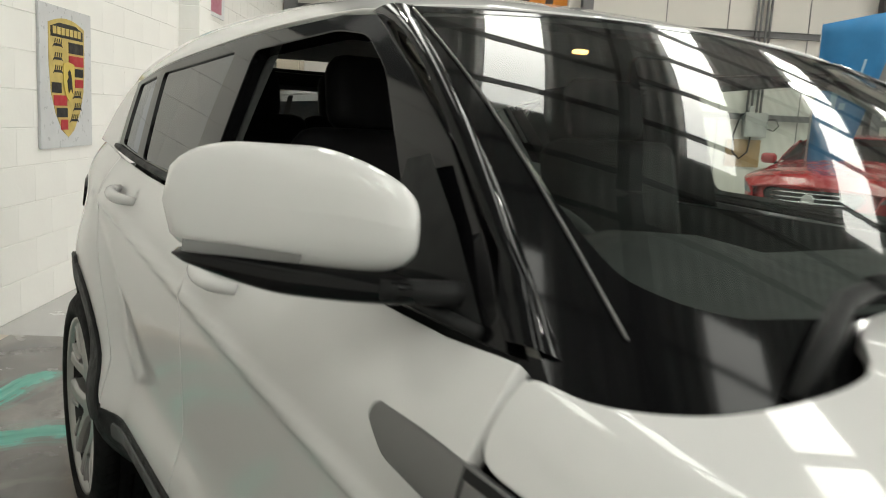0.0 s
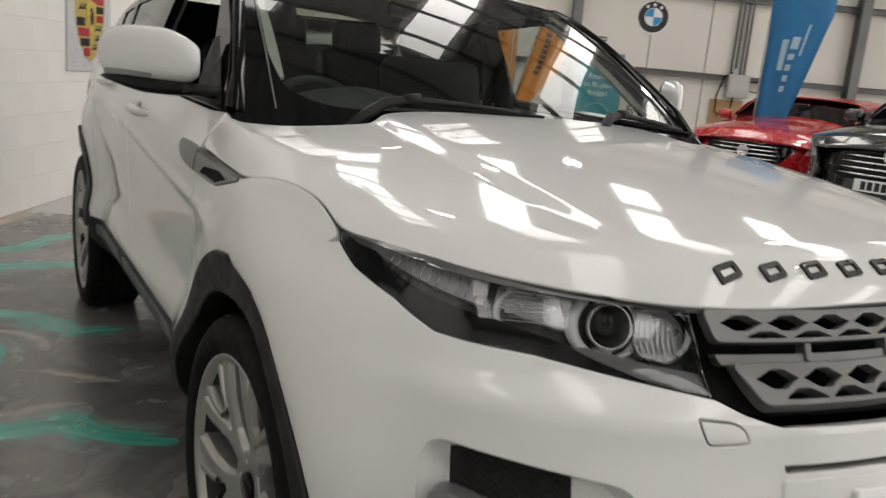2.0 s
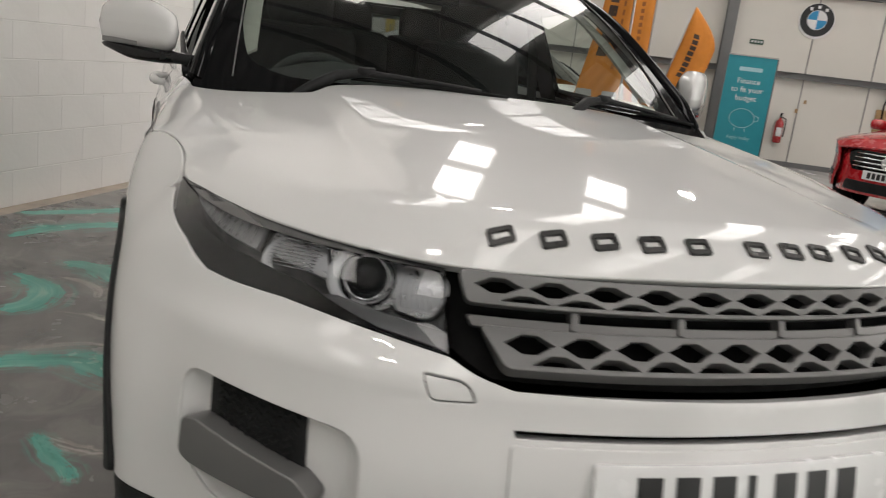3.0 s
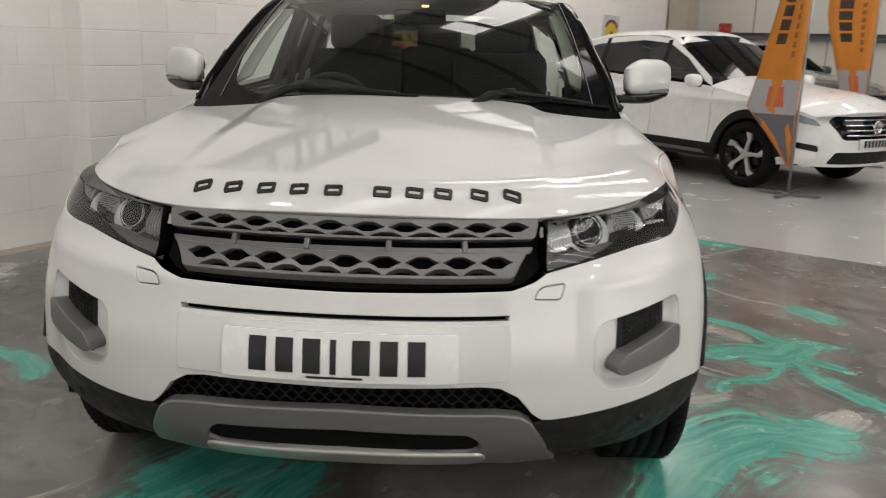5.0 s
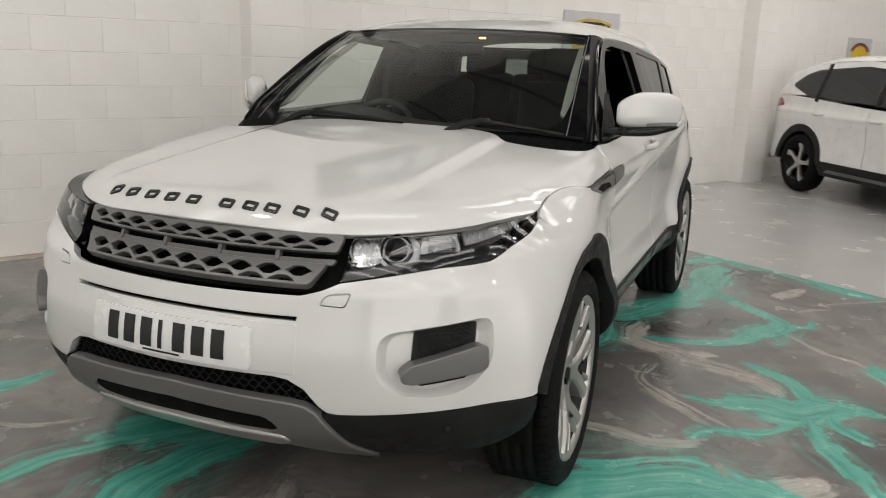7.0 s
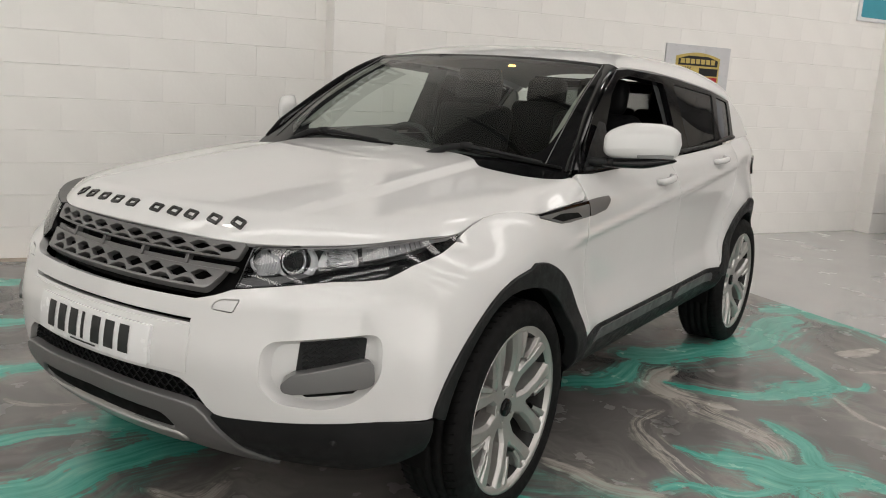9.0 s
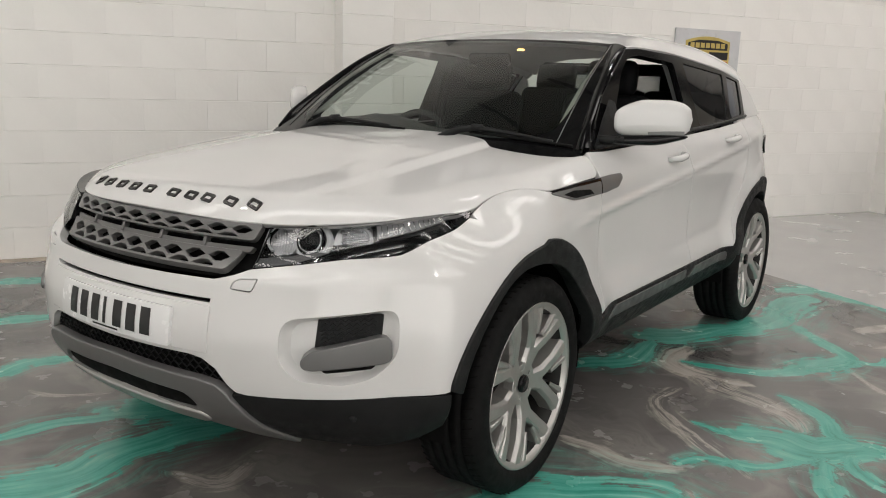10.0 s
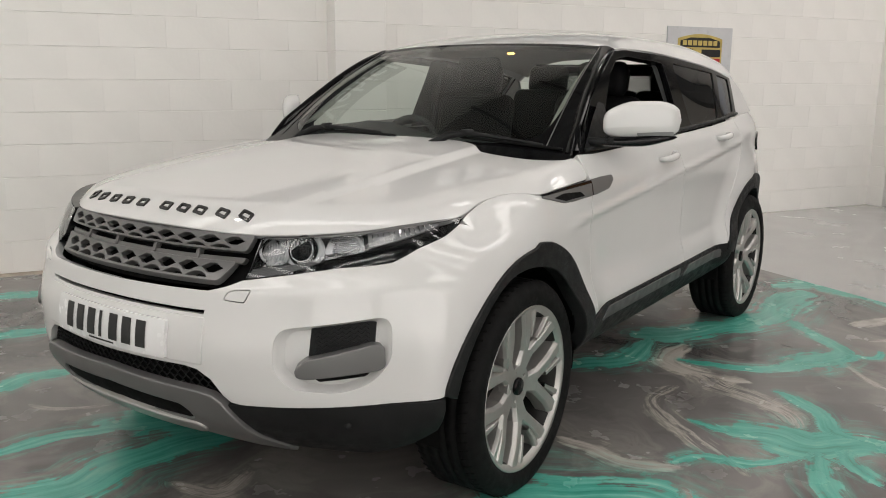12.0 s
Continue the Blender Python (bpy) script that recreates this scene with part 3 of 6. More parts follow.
pour("strand", 0.03, (-1.2, 0.63), (-1.09, 0.56), (-1.02, 0.54))
pour("strand", 0.03, (-1.3, 1.72), (-1.16, 1.7), (-0.91, 1.55))


def resin_floor():
    """The floor's sheet, fine where the pours are laid out, with their fields on its points."""
    us = np.unique(np.concatenate([np.linspace(WALL + .13, 2.3, 310), np.linspace(2.3, FAR, 20)]))
    vs = np.unique(np.concatenate([np.linspace(BACK, -1.9, 12), np.linspace(-1.9, EDGE - .002, 310)]))
    u, v = (a.ravel() for a in np.meshgrid(us, vs, indexing="ij"))
    xy = u[:, None] * np.array(N)[:2] + v[:, None] * np.array(D)[:2]
    push = np.array([tuple(noise.noise_vector((x * 1.9, y * 1.9, 0)) * .075 + noise.noise_vector((x * 6, y * 6, 3)) * .026)[:2] for x, y in xy])
    w = xy + push
    n = len(u)
    field, run, best = np.full((n, 4), -3.0), np.zeros((n, 4)), np.full(n, 9.0)
    for k, kind in enumerate(("teal", "pale", "strand")):
        for i, (half, line, c) in enumerate(POURS[kind]):
            lo, hi = line.min(0) - .35, line.max(0) + .35
            near = np.nonzero(((w > lo) & (w < hi)).all(1))[0]
            if not len(near):
                continue
            d2 = ((w[near, None] - line[None]) ** 2).sum(-1)
            j = d2.argmin(1)
            d = np.sqrt(d2[np.arange(len(near)), j])
            tangent = np.gradient(line, axis=0)[j]
            side = np.sign(tangent[:, 0] * (w[near, 1] - line[j, 1]) - tangent[:, 1] * (w[near, 0] - line[j, 0]))
            thick = (1.5 if k == 0 else 1.35) * half * (.45 + .55 * np.sin(np.pi * np.clip(c[j] / c[-1], 0, 1)) ** .5)
            field[near, k] = np.maximum(field[near, k], 1 - d / thick)
            closer = d / thick < best[near]
            at = near[closer]
            best[at] = (d / thick)[closer]
            run[at, 0], run[at, 1], run[at, 2] = c[j][closer] + i * 1.7, (side * d)[closer], i
    field[:, 3] = np.maximum(smooth(1.9, 2.5, u), smooth(-1.9, -2.5, v))
    nv = len(vs)
    cell = (np.arange(len(us) - 1)[:, None] * nv + np.arange(nv - 1)[None]).ravel()
    faces = np.stack([cell, cell + nv, cell + nv + 1, cell + 1], 1)
    ob = mesh_object("floor_resin", np.stack([u, v, np.full(n, .004)], 1), faces, M["resin"], smoothed=False)
    for name, values in (("pour", field), ("run", run)):
        ob.data.attributes.new(name, "FLOAT_COLOR", "POINT").data.foreach_set("color", values.astype(np.float32).ravel())
    ob.matrix_world = HALL
    return tagged(ob, "glossy charcoal resin floor swirled with teal and white", "", "", "structure")


resin_floor()
slab("floor_slab", (WALL + .13, BACK, -.3), (FAR, EDGE - .003, -.001), M["dust"], "concrete slab under the poured resin")
slab("floor_edge", (WALL - .22, BACK, -.3), (WALL + .128, EDGE - .002, .001), M["dust"], "bare dusty concrete strip along the block wall")
slab("wall_end", (WALL - .3, END, 0), (FAR + .2, END + .2, RIDGE + .4), M["cladding"], "cream sheet-lined end wall of the hall")
# unseen far wall: invented openings, with glowing panels behind to light from the side
FILL_OPENINGS = ((-7.6, -1.2), (.6, 9.0))
_ys = [BACK - .2, *[v for d in FILL_OPENINGS for v in d], END - .004]
for a, b in zip(_ys[::2], _ys[1::2]):
    slab("wall_far", (FAR, a, 0), (FAR + .2, b, RIDGE + .1), M["render"], "plain pale side wall of the hall")
for a, b in FILL_OPENINGS:
    slab("wall_far_head", (FAR, a, 4.2), (FAR + .2, b, RIDGE + .1), M["render"], "plain pale wall above an unseen opening added for light")
    slab("backdrop", (FAR + .6, a - .5, 0), (FAR + .62, b + .5, 4.6), M["daylight"], "glowing panel added behind an unseen opening to light the hall")
# unseen back wall: one more invented opening with a dimmer glowing panel
BACK_FILL_OPENINGS = ((-2.8, 11.6),)
_xs = [WALL - .3, *[v for d in BACK_FILL_OPENINGS for v in d], FAR - .004]
for a, b in zip(_xs[::2], _xs[1::2]):
    slab("wall_back", (a, BACK - .2, 0), (b, BACK, RIDGE + .4), M["render"], "plain pale wall behind the showroom")
for a, b in BACK_FILL_OPENINGS:
    slab("wall_back_head", (a, BACK - .2, 4.2), (b, BACK, RIDGE + .4), M["render"], "plain pale wall above an unseen opening added for light")
    slab("backdrop", (a - .5, BACK - .62, 0), (b + .5, BACK - .60, 4.6), M["back_fill"], "glowing panel added behind an unseen opening to light the hall")


RIDGE_Y = (BACK + END) / 2


def roof_z(y):
    return EAVES + (RIDGE - EAVES) * (1 - abs(y - RIDGE_Y) / (END - RIDGE_Y))


def roof_plane():
    """Two pitched slopes of ribbed sheet, joined into one ceiling; the ridge runs out from the block wall."""
    bm = bmesh.new()
    for a, b in ((BACK - .2, RIDGE_Y), (RIDGE_Y, END + .2)):
        prev = None
        for i, x in enumerate(np.linspace(WALL - .3, FAR + .2, 321)):
            lift = .0 if i % 4 in (0, 1) else .035
            row = [bm.verts.new((x, a, roof_z(a) + lift)), bm.verts.new((x, b, roof_z(b) + lift))]
            if prev:
                bm.faces.new((prev[0], prev[1], row[1], row[0]))
            prev = row
    return bm


ceiling = part("ceiling", roof_plane(), M["roofsheet"])
ceiling.matrix_world = HALL
tagged(ceiling, "ribbed grey metal roof of the hall", "", "", "structure")


def beam(name, a, b, w, h, mat, parent=None, label="", flange=.012):
    """An I-shaped steel bar from a to b in the hall's axes."""
    a, b = Vector(a), Vector(b)
    length = (b - a).length
    bm = bmesh.new()
    box_bm((w, flange, length), (0, h / 2, 0), bm=bm)
    box_bm((w, flange, length), (0, -h / 2, 0), bm=bm)
    box_bm((flange, h - flange, length), (0, 0, 0), bm=bm)
    q = (b - a).normalized().to_track_quat("Z", "Y").to_matrix().to_4x4()
    bmesh.ops.transform(bm, matrix=Matrix.Translation((a + b) / 2) @ q, verts=bm.verts)
    ob = part(name, bm, mat, parent)
    if parent is None:
        ob.matrix_world = HALL
        tagged(ob, label, "", "", "structure")
    return ob


# portal rafters, purlins, rooflights and lamps
for x in (1.83, 7.15):
    for y0, y1 in ((BACK, RIDGE_Y), (RIDGE_Y, END)):
        beam("rafter", (x, y0 + .05, roof_z(y0 + .05) - .36), (x, y1 - .05, roof_z(y1 - .05) - .36), .16, .32, M["steel"], None, "grey steel rafter under the roof")
for k in range(8):
    for side in (-1, 1):
        y = RIDGE_Y + side * (.45 + k * 1.5)
        beam("purlin", (WALL, y, roof_z(y) - .12), (FAR, y, roof_z(y) - .12), .06, .16, M["steel"], None, "thin steel purlin carrying the roof sheets")
# the row at -2.1 is added to brighten the block wall, shortened behind the ridge
for x in (-2.1, .5, 3.15, 5.8, 8.5, 11.0):
    for side in (-1, 1):
        ys = [RIDGE_Y + side * a for a in (5.8 if x < 0 and side < 0 else 1.4, 9.6)]
        bm = bmesh.new()
        v = [bm.verts.new((xx, y, roof_z(y) - .03)) for xx, y in ((x - .37, ys[0]), (x - .37, ys[1]), (x + .37, ys[1]), (x + .37, ys[0]))]
        bm.faces.new(v[::-1] if side < 0 else v)
        ob = part("rooflight", bm, M["rooflight"])
        ob.matrix_world = HALL
        tagged(ob, "translucent rooflight strip glowing with daylight", "rooflight", "rooflights", "structure")


def high_bay(x, y):
    lamp = thing("high_bay_lamp", HALL @ Matrix.Translation((x, y, roof_z(y) - 1.0)), "square LED lamp hung from the roof steel", "ceiling lamp", "hall lamps")
    part("housing", box_bm((.34, .34, .09), (0, 0, .05), .012), M["steel"], lamp)
    part("lamp_face", box_bm((.27, .27, .012), (0, 0, -.002)), M["lamp"], lamp, "bright white lamp face")
    tube("hanger", [(0, 0, .09), (0, 0, .9)], .008, M["steel"], lamp)


for x, y in ((-.8, -2.6), (-.8, 6.4), (1.83, 11.0), (4.5, -4.4), (4.5, 1.9), (4.5, 8.0), (9.6, -1.5), (9.6, 5.0)):
    high_bay(x, y)

# steelwork of the end wall: girts, columns, liner joints
for z in (1.64, 3.10, 4.5):
    beam("girt", (WALL, END - .07, z), (FAR, END - .07, z), .14, .10, M["steel"], None, "horizontal grey rail on the end wall", .008)
for x in (1.83, 7.2):
    beam("column", (x, END - .16, 0), (x, END - .16, EAVES - .3), .18, .24, M["steel"], None, "grey steel column against the end wall")
for x in (-2.2, -.9, .4, 3.3, 4.42, 5.9, 8.4, 9.7, 11.0):
    slab("trim", (x - .008, END - .010, 0), (x + .008, END - .0005, EAVES - .1), M["steel"], "dark joint between wall sheets")
slab("baseboard", (WALL, END - .03, 0), (FAR, END - .001, .09), M["steel"], "dark skirting at the foot of the end wall")

# the painted block wall, its piers and the skirt of its blocks
wall = slab("wall_block", (WALL - .25, BACK, 0), (WALL - .005, END, EAVES), M["mortar"], "white-painted concrete block wall")
slab("wall_gable", (WALL - .25, BACK, EAVES + .001), (WALL - .005, END, RIDGE + .3), M["render"], "white-painted wall above the block courses")
BL, BH, GAP = .45, .225, .003


def block_mesh(w, h, d=.0048, r=.0025):
    v, f = [], []
    y0, y1, z0, z1 = -w / 2, w / 2, -h / 2, h / 2
    for x, i in ((0, 0), (d - .003, 0), (d, r)):
        v += [(x, y0 + i * .15, z0 + i), (x, y1 - i * .15, z0 + i), (x, y1 - i * .15, z1 - i), (x, y0 + i * .15, z1 - i)]
    for k in (0, 4):
        f += [(k + j, k + (j + 1) % 4, k + 4 + (j + 1) % 4, k + 4 + j) for j in range(4)]
    f.append((8, 9, 10, 11))
    me = bpy.data.meshes.new("block")
    me.from_pydata(v, [], f)
    me.materials.append(M["block"])
    me.update()
    return me


PIERS = ((1.09, 1.50), (7.44, 7.87))
rest_v, rest_f = [], []
full, shapes = block_mesh(BL - .0006, BH - GAP), {}
for row in range(int(EAVES / BH)):
    y = BACK + .1 + (BL / 2 if row % 2 else 0)
    cuts = sorted([END, *[c for p in PIERS for c in p]])
    while y < END - .06:
        y1 = min(y + BL, END)
        spans = [(y, y1)]
        for a, b in PIERS:
            spans = [s for u, w in spans for s in ((u, min(w, a)), (max(u, b), w)) if s[1] - s[0] > .05]
        for u, w in spans:
            ln = round(w - u, 3)
            if -2.3 < u and w < 8.4 and row < 11:
                if ln not in shapes:
                    shapes[ln] = full if abs(ln - BL) < .002 else block_mesh(ln - .0006, BH - GAP)
                ob = new("block", shapes[ln])
                ob.parent = wall
                ob.location = (WALL - .005 + random.uniform(-.0002, .0002), (u + w) / 2, (row + .5) * BH)
                ob.rotation_euler = (0, random.uniform(-.0015, .0015), random.uniform(-.0003, .0003))
            else:
                k = len(rest_v)
                r, g = .004, GAP / 2
                for x, i in ((WALL - .005, 0), (WALL - .0025, 0), (WALL - .0002, r)):
                    rest_v += [(x, u + g + i, row * BH + g + i), (x, w - g - i, row * BH + g + i), (x, w - g - i, (row + 1) * BH - g - i), (x, u + g + i, (row + 1) * BH - g - i)]
                for q in (0, 4):
                    rest_f += [(k + q + j, k + q + (j + 1) % 4, k + q + 4 + (j + 1) % 4, k + q + 4 + j) for j in range(4)]
                rest_f.append((k + 8, k + 9, k + 10, k + 11))
        y = y1
tagged(mesh_object("block_courses", rest_v, rest_f, M["block"], wall, smoothed=False), kind="stuff")
for a, b in PIERS:
    pier = slab("pier", (WALL - .004, a, 0), (WALL + .196, b, EAVES - .05), M["mortar"], "white-painted block pier on the wall")
    for row in range(22):
        w = b - a
        bm = box_bm((.205, w + .006, BH - GAP), (WALL + .098, (a + b) / 2, (row + .5) * BH), .004, 1)
        part("block", bm, M["block"], pier)
# ---- the white car ----
suv = thing("white_suv", Matrix(), "white five-door compact SUV with black trim on silver alloy wheels", "car")


def sy(y):
    return float(s_of_y(y))


def side_of(fn, sgn, lift=0.0):
    """A surface of the left side, or its mirror image."""
    if lift:
        return lambda a, b: fn(a, b, lift) * (sgn, 1, 1)
    return lambda a, b: fn(a, b) * (sgn, 1, 1)


def both(half):
    """A closed outline from its left half, which runs from the middle to the middle."""
    return list(half) + [(-a, b) for a, b in half[::-1] if abs(a) > 1e-6]


def arch_line(yc, zc, r, a0, a1, n=14):
    """Points of a wheel arch, by the angle from straight ahead over the top, as (s, z)."""
    return [(sy(yc - r * math.cos(radians(a))), zc + r * math.sin(radians(a))) for a in np.linspace(a0, a1, n)]


# bonnet
_half = _bd[:, :2]
patch("bonnet", bonnet, grow(np.concatenate([_half[::3], [_half[-1]], (_half[::3] * (-1, 1))[::-1][:-1]]), -.003), M["white"], suv, step=.019, drop=.022, edge=.004, label="white bonnet with a raised middle and rolled edges")

# front bumper
HEAD_LOW = [(.492, .808), (.65, .827), (.784, .845), (.88, .851), (.945, .857), (.99, .872), (1.04, .889), (1.154, .912), (1.235, .936)]
ARCH_F = arch_line(0, .37, .448, 14, 107, 13)
GRILLE_LOW = [(0, .772), (.39, .777), (.45, .793), (.478, .803)]
bumper_half = ([(0, .562), (.32, .566), (.365, .560), (.41, .535), (.447, .490), (.47, .472), (.50, .468), (.776, .470), (1.045, .474)]
               + ARCH_F[:9] + [(1.262, .930)] + HEAD_LOW[::-1] + GRILLE_LOW[::-1])
SLOT = [(.383, .712), (.386, .727), (-.386, .727), (-.383, .712)]
FOG = rounded([(.600, .690), (.930, .722), (.925, .590), (.862, .528), (.775, .505), (.645, .520), (.594, .570)], .05, 5)
WASH = rounded([(.440, .755), (.452, .780), (.470, .789), (.533, .793), (.514, .751)], .012, 3)


def mirror_uv(p):
    return [(-a, b) for a, b in p]


bumper = patch("front_bumper", body, both(bumper_half), M["white"], suv, [SLOT, FOG, mirror_uv(FOG), WASH, mirror_uv(WASH)], step=.028, fine=.45, drop=.03, edge=.0025, label="white front bumper")
for sgn in (1, -1):
    patch("washer_cover", side_of(body, sgn), grow(WASH, -.0058), M["white"], bumper, step=.02, drop=.01, edge=.001, sign=sgn)
patch("slot_backing", lambda s, z: body(s, z, -.035), grow(SLOT, .01), M["dark"], bumper, step=.04, drop=0)
patch("plinth", lambda s, z: body(s, z, .004), rounded([(-.383, .577), (.383, .577), (.385, .704), (-.385, .704)], .006), M["white"], bumper, step=.03, drop=.006, edge=.003)

# grille
grille = patch("grille", lambda s, z: body(s, z, -.055), both([(0, .768), (.42, .775), (.50, .81), (.535, .93), (0, .940)]), M["dark"], suv, step=.05, drop=.02, label="black grille recess behind two grey mesh bars")


def mesh_bar(z0, z1, w0, w1, n, lift):
    """A grille bar pierced by a row of long hexagons over a row of half ones."""
    sp, h = (w0 + w1) * .97 / n, z1 - z0
    zm = z0 + h * .60
    holes = []
    for i in range(n):
        c = (i - (n - 1) / 2) * sp
        a, b = sp * .474, h * .285
        holes.append([(c - a, zm), (c - a * .30, zm + b), (c + a * .30, zm + b), (c + a, zm), (c + a * .30, zm - b), (c - a * .30, zm - b)])
    for i in range(n - 1):
        c = (i - (n - 2) / 2) * sp
        a = sp * .462
        holes.append([(c - a, z0 + h * .07), (c - a * .84, z0 + h * .20), (c - a * .32, z0 + h * .36), (c + a * .32, z0 + h * .36), (c + a * .84, z0 + h * .20), (c + a, z0 + h * .07)])
    out = rounded([(-w0, z0), (w0, z0), (w1, z1), (-w1, z1)], .01, 3)
    return patch("mesh_bar", lambda s, z: body(s, z, lift), out, M["satin"], grille, holes, step=.03, drop=.022, edge=.0022, label="satin grey honeycomb bar")


mesh_bar(.881, .921, .474, .494, 10, -.004)
mesh_bar(.804, .850, .402, .446, 9, -.004)
patch("slat", lambda s, z: body(s, z, -.018), rounded([(-.46, .846), (.46, .846), (.47, .858), (-.47, .858)], .004), M["satin"], grille, step=.04, drop=.02)
for s0 in (-.29, -.10, .10, .29):
    patch("post", lambda s, z: body(s, z, -.012), rounded([(s0 - .0045, .852), (s0 + .0045, .852), (s0 + .0045, .882), (s0 - .0045, .882)], .003), M["satin"], grille, step=.02, drop=.02)

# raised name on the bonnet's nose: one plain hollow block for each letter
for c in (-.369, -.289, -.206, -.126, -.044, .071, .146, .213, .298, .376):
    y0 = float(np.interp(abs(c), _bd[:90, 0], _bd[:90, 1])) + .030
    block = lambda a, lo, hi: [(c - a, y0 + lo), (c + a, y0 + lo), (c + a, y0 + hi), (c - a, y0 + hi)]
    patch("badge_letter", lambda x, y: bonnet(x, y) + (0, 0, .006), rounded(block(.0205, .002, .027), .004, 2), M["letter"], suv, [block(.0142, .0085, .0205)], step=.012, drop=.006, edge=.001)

# number plate
plate = patch("number_plate", lambda s, z: body(s, z, .016), rounded([(-.264, .580), (.264, .580), (.264, .690), (-.264, .690)], .008), M["plate"], suv, step=.03, drop=.012, edge=.001, label="white number plate with plain black bars")
x = -.201
for w, gap in ((.040, .021), (.040, .021), (.040, .021), (.014, .035), (.040, .021), (.040, .021), (.040, 0)):
    patch("plate_bar", lambda s, z: body(s, z, .0175), [(x, .598), (x + w, .598), (x + w, .676), (x, .676)], M["ink"], plate, step=.03, drop=0)
    x += w + gap
patch("plate_bar", lambda s, z: body(s, z, .0172), [(-.07, .5865), (.055, .5865), (.055, .592), (-.07, .592)], M["letter"], plate, step=.03, drop=0)

# lower mouth, cladding and skid plate
mouth = patch("lower_mouth", lambda s, z: body(s, z, -.05), both([(0, .40), (.48, .44), (.49, .48), (.44, .53), (.37, .585), (0, .585)]), M["dark"], suv, step=.05, drop=0)
for k, z in enumerate(np.arange(.452, .575, .0165)):
    w = .46 - max(0, z - .475) * .85
    ss = np.arange(-w, w + .001, .0155)
    tube("mesh_wire", [body(s, z + (.0062 if i % 2 else -.0062), -.022) for i, s in enumerate(ss)], .0030, M["plastic"], mouth, sides=4)
patch("lower_cladding", lambda s, z: body(s, z, -.002), both([(0, .315), (.45, .30), (.62, .292), (.86, .290), (1.0, .318), (1.065, .36), (1.066, .462), (.78, .4665), (.50, .4645), (.462, .455), (.44, .45), (0, .45)]), M["plastic"], suv, step=.04, fine=.6, drop=.04, edge=.006, label="black textured lower bumper")
patch("underlip", lambda s, z: body(s, z, -.03), both([(0, .25), (.5, .245), (.9, .26), (1.05, .30), (1.05, .34), (0, .36)]), M["plastic"], suv, step=.05, drop=.03)
skid_half = [(0, .338), (.33, .328), (.40, .306), (.46, .274), (.60, .262), (.615, .272), (.52, .345), (.465, .425), (.437, .466), (.41, .484), (.36, .492), (0, .505)]
SKID_HOLE = both([(0, .384), (.31, .382), (.335, .398), (.325, .425), (.295, .448), (0, .461)])
skid = patch("skid_plate", lambda s, z: body(s, z, .014), both(skid_half), M["satin"], suv, [rounded(SKID_HOLE, .012, 3)], step=.03, fine=.6, drop=.03, edge=.006, label="satin silver skid plate with a slot")
patch("slot_backing", lambda s, z: body(s, z, .003), rounded(both([(0, .376), (.32, .374), (.345, .396), (.335, .43), (.30, .456), (0, .470)]), .012, 3), M["dark"], skid, step=.03, drop=0)
patch("skid_bar", lambda s, z: body(s, z, .024), rounded(both([(0, .343), (.32, .336), (.345, .352), (.33, .372), (0, .380)]), .01, 3), M["silver"], skid, step=.03, drop=.02, edge=.008)
for sgn in (1, -1):
    tube("tow_eye", [body(sgn * .285, .425, -.03) + np.array((0, .03, 0)), body(sgn * .285, .425, -.01)], .014, M["plastic"], skid)
    lathe("parking_sensor", [(0, 0), (0, .009), (.004, .0105), (.012, .011)], M["plastic"], suv, sides=16).matrix_world = Matrix.Translation(body(sgn * .80, .405, .004)) @ pose(0, 0, 0, 0, 0, 0) @ (Matrix.Rotation(radians(125 if sgn > 0 else 55), 4, "Z"))


def pocket(sgn):
    """The moulded hollow in the bumper with the fog lamp's black mesh and its grey block."""
    loop = resample(FOG, .03)
    c = loop.mean(0)
    rows = []
    for k, (sh, lift) in enumerate(((1.0, -.002), (.97, -.005), (.93, -.014), (.88, -.024), (.82, -.031))):
        q = c + (loop - c) * sh
        rows.append(body(q[:, 0], q[:, 1], lift) * (sgn, 1, 1))
    strip("fog_surround", rows if sgn < 0 else rows[::-1], M["white"], bumper, closed=True)
    inner = c + (resample(FOG, .03) - c) * .83
    f = lambda s, z, l=0.0: body(s, z, l)
    patch("fog_floor", side_of(f, sgn, -.031), inner, M["white"], bumper, step=.04, drop=0, sign=sgn)
    g = patch("fog_grille", side_of(f, sgn, -.025), rounded([(.690, .560), (.706, .697), (.890, .716), (.872, .56)], .012, 3), M["plastic"], bumper, step=.04, drop=.03, sign=sgn, label="black mesh of the fog lamp opening")
    for z in np.arange(.60, .70, .012):
        tube("mesh_wire", [body(s, z + (.0045 if i % 2 else -.0045), -.023) * np.array((sgn, 1, 1)) for i, s in enumerate(np.arange(.712, .874, .011))], .002, M["plastic"], g, sides=4)
    patch("fog_block", side_of(f, sgn, .016), rounded([(.662, .582), (.690, .607), (.872, .646), (.898, .640), (.900, .586), (.882, .577), (.69, .559), (.666, .564)], .008, 3), M["satin"], bumper, step=.03, drop=.055, edge=.004, sign=sgn, label="satin grey block in the fog lamp opening")
    patch("fog_shade", side_of(f, sgn, -.026), rounded([(.72, .535), (.87, .548), (.86, .562), (.70, .556)], .008, 3), M["dark"], bumper, step=.04, drop=0, sign=sgn)


for sgn in (1, -1):
    pocket(sgn)

# headlamps
HEAD_TOP = [(1.262, .953), (1.15, .952), (1.025, .946), (.90, .936), (.769, .927), (.64, .920), (.523, .915)]


